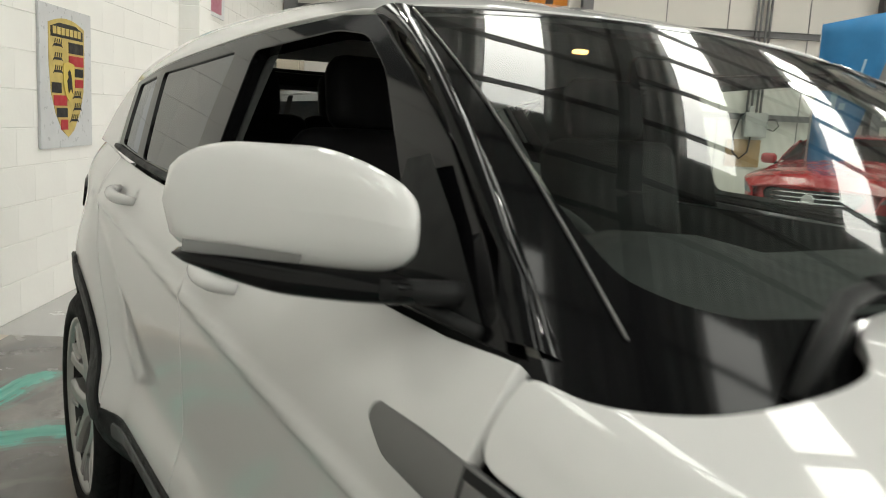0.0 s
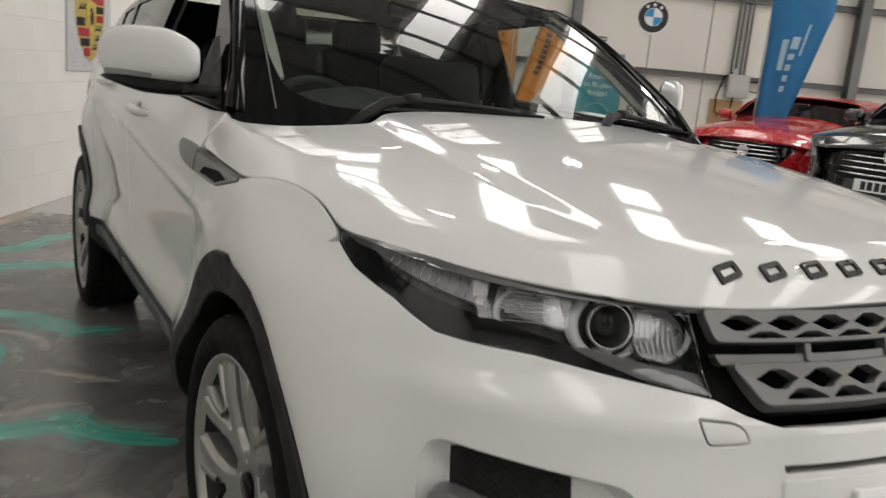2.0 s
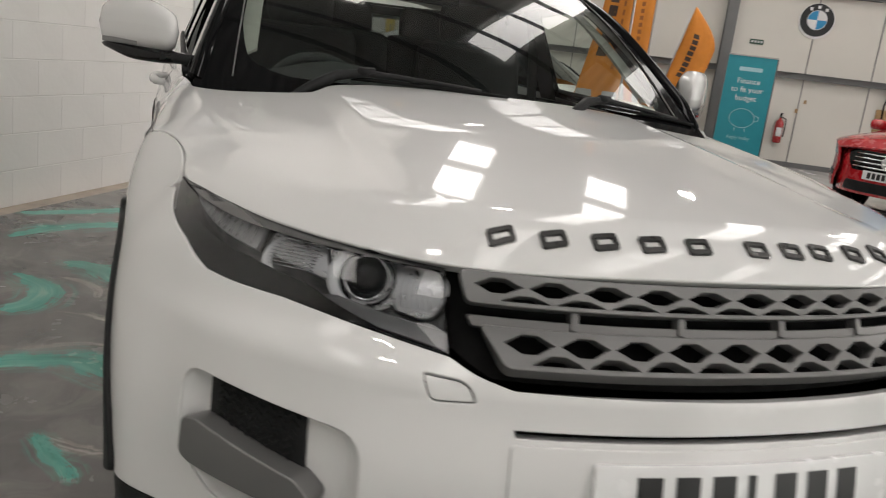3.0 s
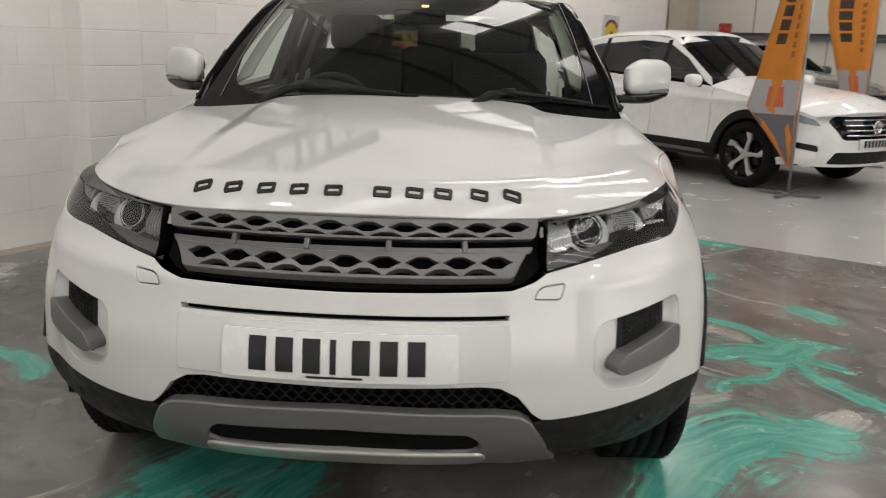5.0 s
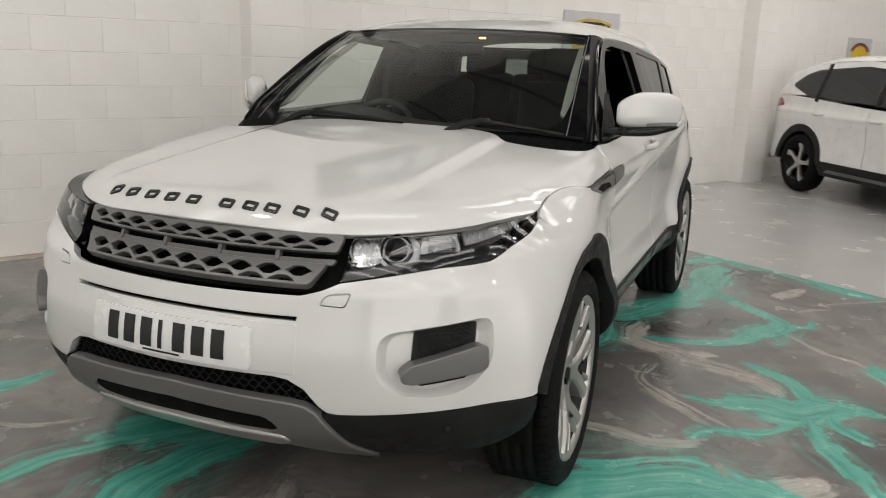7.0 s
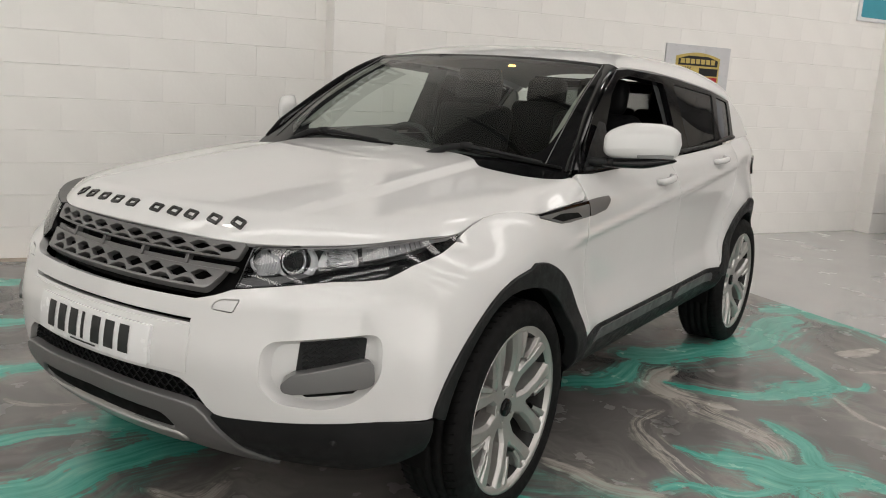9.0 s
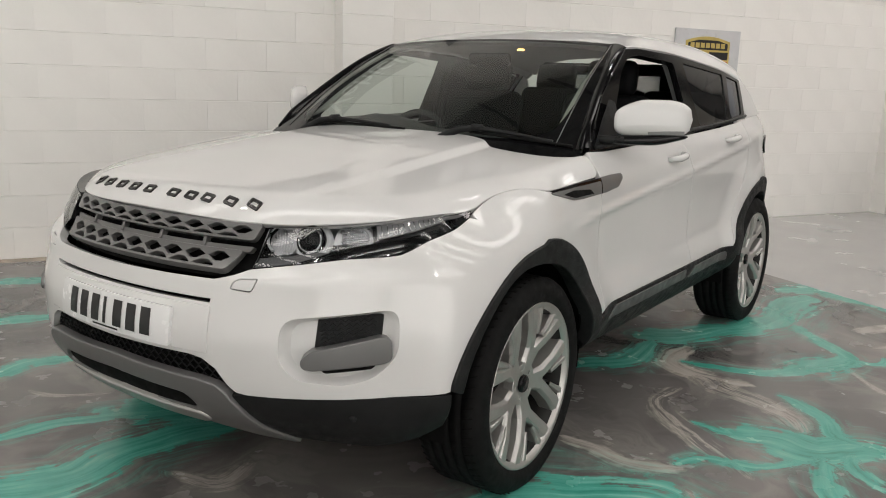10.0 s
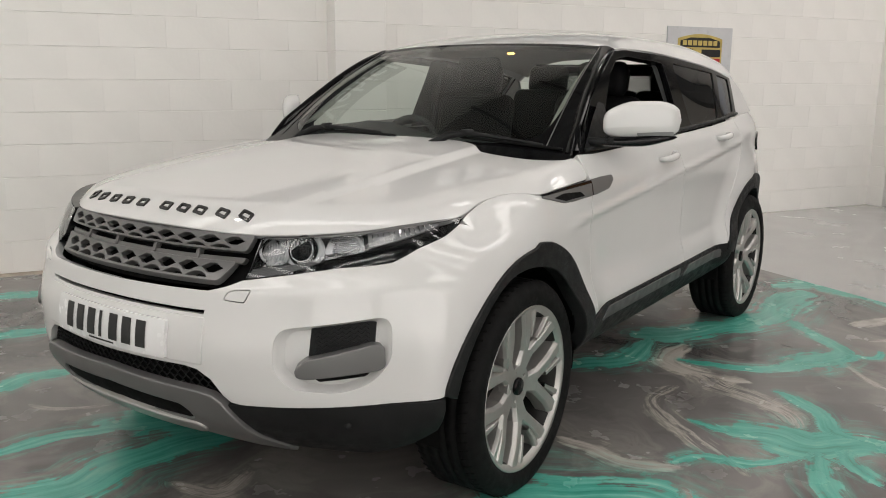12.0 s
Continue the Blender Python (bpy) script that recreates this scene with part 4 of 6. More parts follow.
def facing(p, tilt=0.0):
    """A pose at p whose local x looks forward along the car."""
    return Matrix.Translation(tuple(p)) @ Matrix.Rotation(radians(-90 + tilt), 4, "Z")


def worn_once(name, colour, rough, metal):
    if name not in M:
        M[name] = worn(name, colour, rough, metal, coat=.5, vary=.06, scale=20, relief=0, swing=.05)
    return M[name]


def headlamp(sgn):
    out = HEAD_LOW + HEAD_TOP
    lamp = patch("headlamp", side_of(body, sgn, -.065), grow(out, .004), plain("headlamp_housing", (.05, .0505, .052), .3), suv, step=.035, drop=0, sign=sgn, label="headlamp with a round projector and clear lens")
    rim = resample(out, .03)
    strip("lamp_wall", [body(rim[:, 0], rim[:, 1], l) * (sgn, 1, 1) for l in ((-.004, -.066) if sgn < 0 else (-.066, -.004))], M["gloss"], lamp, closed=True)
    pane = patch("lens", side_of(body, sgn, -.003), grow(out, -.003), M["clear"], lamp, step=.03, drop=.004, edge=.001, sign=sgn, label="clear headlamp lens")
    pane.visible_shadow = False
    black = [(.60, .822), (.68, .842), (.76, .868), (.86, .886), (.97, .900), (1.08, .914), (1.19, .933), (1.154, .913), (1.04, .890), (.99, .874), (.945, .860), (.88, .854), (.784, .848), (.65, .830)]
    patch("lower_shroud", side_of(body, sgn, -.010), black, M["gloss"], lamp, step=.03, drop=.02, sign=sgn, label="gloss black lower edge of the headlamp")
    patch("base_shroud", side_of(body, sgn, -.016), [(.497, .812), (.65, .831), (.75, .853), (.70, .858), (.60, .842), (.505, .832)], plain("headlamp_grey", (.09, .09, .092), .4), lamp, step=.03, drop=.02, sign=sgn)
    # projector with its rings
    p = body(.664, .886, -.030) * np.array((sgn, 1, 1))
    at = facing(p, 20 * sgn) @ Matrix.Rotation(radians(-20), 4, "Y")
    proj = lathe("projector", [(-.04, .036), (.000, .036), (.003, .0345), (.003, .032), (-.001, .030), (-.004, .029)], M["chrome"], lamp, "chrome-ringed round projector", 40)
    proj.matrix_local = at
    lathe("projector_bezel", [(-.03, .044), (-.008, .044), (-.005, .042), (-.008, .039), (-.03, .037)], M["gloss"], lamp, sides=40).matrix_local = at
    lathe("projector_lens", [(-.004, .0295), (.002, .024), (.006, .015), (.008, 0.0001)], M["gloss"], lamp, "dark glass projector lens", 32).matrix_local = at
    lathe("outer_ring", [(-.030, .047), (-.016, .048), (-.013, .0468), (-.016, .0455), (-.030, .045)], M["chrome"], lamp, sides=44).matrix_local = at
    # bright crescents and the ribbed indicator
    guide, mirror_metal = worn_once("light_guide_acrylic", (.60, .61, .62), .12, 0.0), worn_once("lamp_reflector_metal", (.46, .46, .47), .30, .9)
    oval = [(.664 + .070 * math.cos(a), .880 + .046 * math.sin(a)) for a in np.linspace(0, 2 * np.pi, 28, endpoint=False)]
    patch("reflector_bowl", side_of(body, sgn, -.052), oval, mirror_metal, lamp, step=.02, drop=0, sign=sgn, label="bright reflector bowl")
    patch("inner_reflector", side_of(body, sgn, -.044), rounded([(.522, .850), (.548, .838), (.605, .846), (.618, .872), (.606, .906), (.545, .905), (.520, .885)], .014, 4), mirror_metal, lamp, step=.02, drop=.012, edge=.004, sign=sgn, label="bright ribbed inner reflector")
    for k in range(7):
        s = .538 + .0105 * k
        tube("rib", [body(s + .006 * math.sin(i), z, -.041) * np.array((sgn, 1, 1)) for i, z in enumerate(np.linspace(.850, .898, 4))], .0012, guide, lamp, sides=4)
    for c, r, a0, a1, w in ((.664, .074, -96, 52, .024), (.812, .055, -95, 62, .015), (.590, .072, 124, 232, .015)):
        n = 14
        rows = []
        for a in np.radians(np.linspace(a0, a1, n)):
            zc = .884 if c < .7 else .893
            rr = [(c + (r - w * math.cos((a) * .6)) * math.cos(a) * 1.05, zc + (r - w) * .68 * math.sin(a)), (c + r * 1.05 * math.cos(a), zc + r * .68 * math.sin(a))]
            rows.append([body(*rr[0], -.040) * np.array((sgn, 1, 1)), body(np.mean([rr[0][0], rr[1][0]]), np.mean([rr[0][1], rr[1][1]]), -.026) * np.array((sgn, 1, 1)), body(*rr[1], -.040) * np.array((sgn, 1, 1))])
        strip("light_guide", rows, guide, lamp, "bright curved light guide")
    patch("side_reflector", side_of(body, sgn, -.040), rounded([(.735, .872), (.865, .895), (.868, .924), (.76, .918)], .015, 4), mirror_metal, lamp, step=.03, drop=.01, sign=sgn, label="ribbed pale reflector")
    for k in range(9):
        z = .880 + .0048 * k
        tube("rib", [body(s, z, -.036) * np.array((sgn, 1, 1)) for s in np.linspace(.765, .860, 5)], .0011, M["chrome"], lamp, sides=4)
    patch("indicator", side_of(body, sgn, -.030), [(.885, .897), (1.0, .913), (1.14, .932), (1.21, .945), (1.12, .945), (1.0, .938), (.885, .928)], plain("indicator_reflector", (.34, .34, .345), .3), lamp, step=.03, drop=.01, sign=sgn, label="clear ribbed indicator section")
    for k in range(11):
        s = .90 + .021 * k
        tube("rib", [body(s, z, -.028) * np.array((sgn, 1, 1)) for z in np.linspace(.903 + .0012 * k * 1.9, .927 + .0016 * k, 4)], .0013, M["chrome"], lamp, sides=4)


for sgn in (1, -1):
    headlamp(sgn)

# wings, doors, rear quarters
_edge = [(sy(y), z - .006) for y, z in ((-.250, .950), (-.236, .956), (-.20, .968), (-.169, .978), (-.14, .987), (-.114, .994), (-.066, 1.002), (-.02, 1.005), (.023, 1.003), (.058, .998), (.09, .991), (.107, .988), (.22, .989), (.35, .993), (.455, .997))]
DOOR_CUT = [(.527, 1.084), (.521, 1.06), (.517, 1.03), (.515, .995), (.512, .945), (.508, .88), (.520, .80), (.528, .70), (.520, .62), (.508, .506)]
B_CUT = [(1.462, 1.098), (1.478, 1.03), (1.497, .95), (1.535, .75), (1.562, .506)]
C_CUT = [(2.135, .510), (2.15, .64), (2.215, .76), (2.30, .86), (2.39, .97), (2.445, 1.08), (2.46, 1.155)]


def cut(pts, d=0.0):
    return [(sy(y + d), z) for y, z in pts]


for sgn in (1, -1):
    f = side_of(body, sgn)
    wing = patch("front_wing", f, [(1.265, .933)] + _edge + cut(DOOR_CUT[3:], -.0045) + [(sy(.452), .500)] + arch_line(0, .37, .452, 163, 70, 16), M["white"], suv, step=.028, fine=.6, drop=.02, edge=.003, sign=sgn)
    door = patch("front_door", f, cut(DOOR_CUT, .0045) + cut(B_CUT[::-1], -.0045) + [(sy(y), float(BELT(y)) - .016) for y in (1.2, .9, .65)], M["white"], suv, step=.028, fine=.45, drop=.02, edge=.003, sign=sgn)
    rear = patch("rear_door", f, cut(B_CUT, .0045) + cut(C_CUT, -.0045) + [(sy(y), float(BELT(y)) - .016) for y in (2.44, 2.1, 1.8, 1.5)], M["white"], suv, step=.03, fine=.45, drop=.02, edge=.003, sign=sgn)
    patch("rear_quarter", f, cut(C_CUT[::-1], .0045) + arch_line(2.61, .365, .452, 24, 168, 18) + [(sy(3.08), .50), (4.45, .50), (4.45, 1.06), (sy(2.95), 1.185), (sy(2.6), 1.168)], M["white"], suv, step=.04, fine=.6, drop=.02, edge=.003, sign=sgn)
    # handles in their hollows
    for own, y, z in ((door, 1.30, 1.028), (rear, 2.13, 1.078)):
        ys = np.linspace(y - .085, y + .10, 9)
        bend = (.000, .020, .032, .037, .039, .038, .034, .024, .004)
        pts = [(body(sy(a), z + (a - y) * .088, b) * np.array((sgn, 1, 1))) for a, b in zip(ys, bend)]
        h = tube("handle", pts, [.010, .013, .015, .016, .016, .016, .015, .013, .010], M["white"], own, sides=10)
        patch("handle_cup", side_of(body, sgn, .0015), [(sy(y - .02 + .045 * math.cos(a)), z + .006 + .034 * math.sin(a)) for a in np.linspace(0, 2 * np.pi, 20, endpoint=False)], M["white"], own, step=.02, drop=0, sign=sgn)
    # side vent blade
    vent = patch("side_vent", side_of(body, sgn, .004), rounded([(sy(.112), .981), (sy(.27), .946), (sy(.36), .941), (sy(.55), .946), (sy(.655), .957), (sy(.70), .986), (sy(.695), 1.001), (sy(.60), 1.001), (sy(.40), .992), (sy(.22), .985)], .012, 4), M["satin"], wing, step=.025, drop=.016, edge=.004, sign=sgn, label="dark grey side vent blade")
    patch("vent_gap", side_of(body, sgn, .0048), [(sy(.118), .9815), (sy(.22), .9815), (sy(.36), .984), (sy(.507), .988), (sy(.507), .998), (sy(.36), .9935), (sy(.22), .9885), (sy(.10), .988)], M["gloss"], vent, step=.025, drop=0, sign=sgn)
    patch("vent_slot", side_of(body, sgn, .0046), rounded([(sy(.19), .968), (sy(.28), .948), (sy(.44), .948), (sy(.41), .966), (sy(.28), .974)], .006, 3), M["dark"], vent, step=.025, drop=0, sign=sgn)
    patch("vent_joint", side_of(body, sgn, .0048), [(sy(.505), .943), (sy(.510), .943), (sy(.512), .998), (sy(.507), .998)], M["gloss"], vent, step=.025, drop=0, sign=sgn)
    # black arch trims: narrower ahead of a step, wider behind it
    for name, (yc, zc), pts in (("front_arch_trim", (0, .37), ((14, .456), (16, .456), (30, .451), (45, .444), (60, .440), (75, .443), (88, .450), (92, .455), (95, .470), (105, .474), (120, .474), (135, .474), (150, .474), (160, .470), (172, .464))),
                                ("rear_arch_trim", (2.61, .365), ((14, .50), (25, .485), (45, .468), (70, .460), (84, .458), (88, .472), (110, .476), (135, .478), (160, .470), (178, .460)))):
        _a = sorted({*np.arange(pts[0][0], pts[-1][0], 3.0), *[q[0] for q in pts]})
        outer = [(sy(yc - r * math.cos(radians(a))), zc + r * math.sin(radians(a))) for a, r in zip(_a, np.interp(_a, *zip(*pts)))]
        inner = [(sy(yc - r * math.cos(radians(a))), zc + r * math.sin(radians(a))) for a in np.linspace(pts[-1][0] + 6, pts[0][0] - 1, 22) for r in [.400 + .022 * float(1 - smooth(60, 100, a)) * (yc == 0)]]
        patch(name, side_of(body, sgn, .010), outer + inner, M["plastic"], suv, step=.025, drop=.05, edge=.006, sign=sgn, label="black plastic wheel arch trim")
    sill = patch("sill_trim", side_of(body, sgn, .006), rounded([(sy(.445), .36), (sy(.55), .325), (sy(2.06), .325), (sy(2.17), .40), (sy(2.19), .510), (sy(1.5), .503), (sy(.6), .499), (sy(.44), .480)], .012, 3), M["plastic"], suv, step=.04, fine=.5, drop=.05, edge=.006, sign=sgn, label="black plastic sill trim")
    for a, b in ((.62, 1.50), (1.545, 2.08)):
        patch("sill_insert", side_of(body, sgn, .011), rounded([(sy(a), .440), (sy(b), .446), (sy(b - .01), .488), (sy(a + .06), .484)], .012, 3), plain("grey_sill_insert", (.075, .076, .077), .42), sill, step=.04, drop=.008, edge=.003, sign=sgn)
    # wheel housing
    for yc, zc in ARCHES:
        a = np.radians(np.linspace(-10, 190, 24))
        strip("arch_liner", [[(sgn * x, yc - .435 * math.cos(t), zc + .435 * math.sin(t)) for t in a] for x in (.55, .72, .885)], M["dark"], suv)
        bm = bmesh.new()
        bmesh.ops.create_circle(bm, cap_ends=True, radius=.33, segments=32, matrix=pose(sgn * .56, yc, zc + .10, 0, 90, 0))
        part("arch_back", bm, M["dark"], suv)
    # rear lamp tip
    patch("tail_lamp", side_of(body, sgn, .010), rounded([(sy(2.84), .965), (sy(3.0), .97), (sy(3.02), 1.06), (sy(2.90), 1.05), (sy(2.82), 1.02)], .02, 3), M["gloss"], suv, step=.04, drop=.02, edge=.004, sign=sgn, label="dark smoked tail lamp tip")

# greenhouse
WIN_F = rounded([(.745, 1.118), (1.655, 1.140), (1.690, 1.445), (1.30, 1.466), (1.17, 1.452), (1.05, 1.388)], .03, 4)
WIN_R = rounded([(1.80, 1.147), (2.235, 1.164), (2.37, 1.405), (1.815, 1.448)], .022, 4)
WIN_Q = rounded([(2.300, 1.170), (2.520, 1.190), (2.625, 1.372), (2.43, 1.398)], .018, 4)
for sgn in (1, -1):
    frame_out = [(.555, 1.089), (.9, 1.094), (1.5, 1.113), (2.1, 1.140), (2.565, 1.176), (2.675, 1.378), (2.37, 1.424), (2.1, 1.451), (1.76, 1.478), (1.30, 1.491), (1.17, 1.482), (.985, 1.392), (.80, 1.292), (.66, 1.19)]
    frame_out = [(a, max(b, float(BELT(a)) - .012) if i < 5 else b) for i, (a, b) in enumerate(frame_out)]
    surround = patch("window_surround", side_of(side_glass, sgn), frame_out, M["gloss"], suv, [WIN_F, WIN_R, WIN_Q], step=.05, drop=.03, edge=.003, sign=sgn, label="gloss black window surround and pillars")
    for name, w in (("rear_window", WIN_R), ("quarter_window", WIN_Q)):
        pane = patch(name, side_of(side_glass, sgn, -.006), grow(w, .004), M["privacy"], surround, step=.06, drop=0, sign=sgn, label="dark privacy glass")
    tube("window_seal", [side_glass(y, float(BELT(y)) + .004, .006) * np.array((sgn, 1, 1)) for y in np.linspace(.60, 2.56, 24)], .009, M["plastic"], surround, sides=8)
    patch("rear_pillar", side_of(side_glass, sgn, .001), [(2.568, 1.168), (2.76, 1.182), (2.88, 1.188), (2.84, 1.29), (2.78, 1.345), (2.74, 1.366), (2.68, 1.384)], M["white"], suv, step=.05, drop=.02, sign=sgn)
    # windscreen pillar between glass and doors
    rows = []
    for v in np.linspace(0, 1, 14):
        a = windscreen(.975, v, .002)
        yy = .575 + (1.19 - .575) * v
        b = side_glass(yy, float(RAIL(yy)) if v > .05 else 1.098)
        c = (a + b) / 2 + np.array((.012, -.022, .010))
        row = [(1 - t) ** 2 * a + 2 * t * (1 - t) * c + t * t * b for t in np.linspace(0, 1, 7)]
        rows.append([p * np.array((sgn, 1, 1)) for p in row])
    strip("windscreen_pillar", rows if sgn > 0 else [r[::-1] for r in rows], M["gloss"], suv, "gloss black windscreen pillar")
    rows = [[p * np.array((.0, 1, 1)) + np.array((sgn * (abs(p[0]) - .03), .01, -.02)) for p in r] for r in [[np.array(q) for q in rr] for rr in rows]]
    strip("pillar_lining", rows, M["cream"], suv, "pale pillar lining")

roof_front = [(u, 1.135 + .045 * u * u) for u in np.linspace(-1, 1, 15)]
roof_panel = patch("roof", roof, roof_front + [(1, 2.76), (.8, 2.86), (.5, 2.92), (-.5, 2.92), (-.8, 2.86), (-1, 2.76)], M["white"], suv, step=.06, drop=.02, edge=.003, label="white roof")
patch("headlining", lambda u, y: roof(u, y) - (0, 0, .045), [(-.93, 1.20), (.93, 1.20), (.93, 2.8), (-.93, 2.8)], M["cream"], suv, step=.12, drop=0, sign=-1)
SCREEN = rounded([(-.872, .20), (-.845, .12), (-.78, .07), (-.70, .035), (-.56, .022), (0, .026), (.56, .022), (.70, .035), (.78, .07), (.845, .12), (.872, .20), (.900, .32), (.948, .955), (.5, .972), (0, .976), (-.5, .972), (-.948, .955), (-.900, .32)], .03, 3)
patch("screen_border", lambda u, v: windscreen(u, v, .001), [(-1, -.24), (1, -.24), (1, 1), (-1, 1)], M["gloss"], suv, [SCREEN], step=.08, drop=0, label="black border of the windscreen")
pane = patch("windscreen", windscreen, [(-1, -.24), (1, -.24), (1, 1), (-1, 1)], M["screen"], suv, step=.06, drop=0, label="large raked windscreen")
pane.visible_shadow = False
patch("cowl", lambda x, y: np.stack([x, y, 1.068 - .045 * (x / .8) ** 2 + 0 * y], -1), [(-.79, .40), (-.4, .33), (0, .31), (.4, .33), (.79, .40), (.79, .47), (.4, .405), (0, .39), (-.4, .405), (-.79, .47)], M["plastic"], suv, step=.06, drop=.03)
REAR_WIN = rounded([(-.80, .16), (.80, .16), (.74, .86), (-.74, .86)], .08, 5)
patch("tailgate", tail, [(-1, -.15), (1, -.15), (1, 1.0), (-1, 1.0)], M["white"], suv, [REAR_WIN], step=.06, drop=.03, sign=-1, label="white tailgate")
patch("tailgate_lining", lambda u, v: tail(u, v, -.03), [(-.98, -.15), (.98, -.15), (.98, 1.0), (-.98, 1.0)], M["trim"], suv, [REAR_WIN], step=.08, drop=0, sign=1)
patch("tailgate_window", tail, grow(REAR_WIN, .02), glass("heated_rear_glass", (.30, .31, .305)), suv, step=.1, drop=0, sign=-1)

for sgn in (1, -1):
    tube("glass_edge", [windscreen(sgn * (.880 + .085 * v), v, .0035) for v in np.linspace(.02, .97, 12)], .0022, M["satin"], suv, "thin grey edge of the windscreen glass", sides=6)

# wipers: a broad arm out of the cowl, a knuckle, then the blade low across the glass
for u0, k in ((-.70, .86), (.26, .78)):
    pts = [windscreen(u0 + a * k, v, l) for a, v, l in ((0, -.10, .006), (.09, -.035, .020), (.18, .022, .026), (.29, .046, .024), (.45, .043, .020), (.62, .036, .016), (.78, .028, .012))]
    w = tube("wiper", pts, [.014, .016, .015, .011, .008, .007, .006], M["plastic"], suv, "black wiper arm and blade", sides=10)
    tube("wiper_blade", [windscreen(u0 + a * k, v, .008) for a, v in zip(np.linspace(.24, .90, 8), np.linspace(.040, .018, 8))], .006, M["rubber"], w, sides=6)
    tube("wiper_knuckle", [windscreen(u0 + .26 * k, .042, .030), windscreen(u0 + .33 * k, .050, .028)], .012, M["plastic"], w, sides=8)


def door_mirror(sgn):
    """The mirror from its foot on the door outward: a black base under a white shell."""
    def loft(name, mat, x0, x1, half, low, high, depth, label="", n=26, k=30, power=(.30, .42), back=.45):
        rows = []
        for t in np.linspace(0, 1, n):
            e = (1 - abs(1 - 2 * t) ** 5.0) ** power[0 if t < .5 else 1]
            e = max(e, .02)
            x = x0 + (x1 - x0) * t
            zc, zh = (low(t) + high(t)) / 2, (high(t) - low(t)) / 2
            row = []
            for a in np.linspace(0, 2 * np.pi, k, endpoint=False):
                ca, sa = math.cos(a), math.sin(a)
                dy, dz = math.copysign(abs(ca) ** .72, ca), math.copysign(abs(sa) ** .66, sa)
                row.append((sgn * x, half(t) - max(dy, -back) * depth(t) * e, zc + dz * zh * e))
            rows.append(row)
        rows = [[tuple(np.mean(rows[0], axis=0))] * k] + rows + [[tuple(np.mean(rows[-1], axis=0))] * k]
        return strip(name, [list(r) + [r[0]] for r in (rows if sgn < 0 else [r[::-1] for r in rows])], mat, mir, label)

    mir = tube("door_mirror", [(sgn * .790, .650, 1.126), (sgn * .835, .672, 1.127), (sgn * .885, .705, 1.127)], [.016, .015, .014], M["plastic"], suv, "door mirror with white cap and black base", sides=12)
    sweep = lambda t: .735 + .19 * t
    loft("mirror_base", M["gloss"], .800, 1.062, lambda t: .690 + .225 * t, lambda t: 1.113 - .008 * math.sin(math.pi * t) + .016 * smooth(.6, 1, t), lambda t: 1.143 + .010 * t, lambda t: .055 + .018 * smooth(0, .3, t) - .036 * smooth(.35, 1, t), "gloss black mirror base", power=(.25, .40))
    loft("mirror_cap", M["white"], .842, 1.070, sweep, lambda t: 1.136 + .004 * t, lambda t: 1.256 + .024 * smooth(0, .4, t) - .010 * smooth(.65, 1, t), lambda t: .082 - .046 * smooth(.25, 1, t), "white mirror cap")
    rows = []
    for t in np.linspace(.50, .93, 14):
        e = (1 - abs(1 - 2 * t) ** 5.0) ** .42
        rows.append([(sgn * (.842 + .228 * t + (.003 if t > .8 else 0)), sweep(t) - (.082 - .046 * float(smooth(.25, 1, t))) * e * c - .003, z) for c, z in ((.80, 1.148), (.875, 1.153), (.92, 1.160 + .003 * smooth(.5, .8, t)))])
    strip("indicator_strip", rows if sgn < 0 else [r[::-1] for r in rows], plain("clear_indicator_plastic", (.24, .24, .24), .15), mir, "slim clear indicator strip")
    bm = bmesh.new()
    bmesh.ops.create_circle(bm, cap_ends=True, radius=1, segments=28, matrix=pose(sgn * .955, .872, 1.208, 90, 0, 40 * sgn) @ Matrix.Diagonal((.135, .060, 1, 1)))
    part("mirror_glass", bm, M["chrome"], mir, "mirror glass")
    strip("sail", [[(sgn * .816, .60, 1.10), (sgn * .826, .84, 1.108)], [(sgn * .794, .70, 1.20), (sgn * .801, .84, 1.20)], [(sgn * .772, .80, 1.275), (sgn * .776, .85, 1.265)]], M["plastic"], mir)


for sgn in (1, -1):
    door_mirror(sgn)


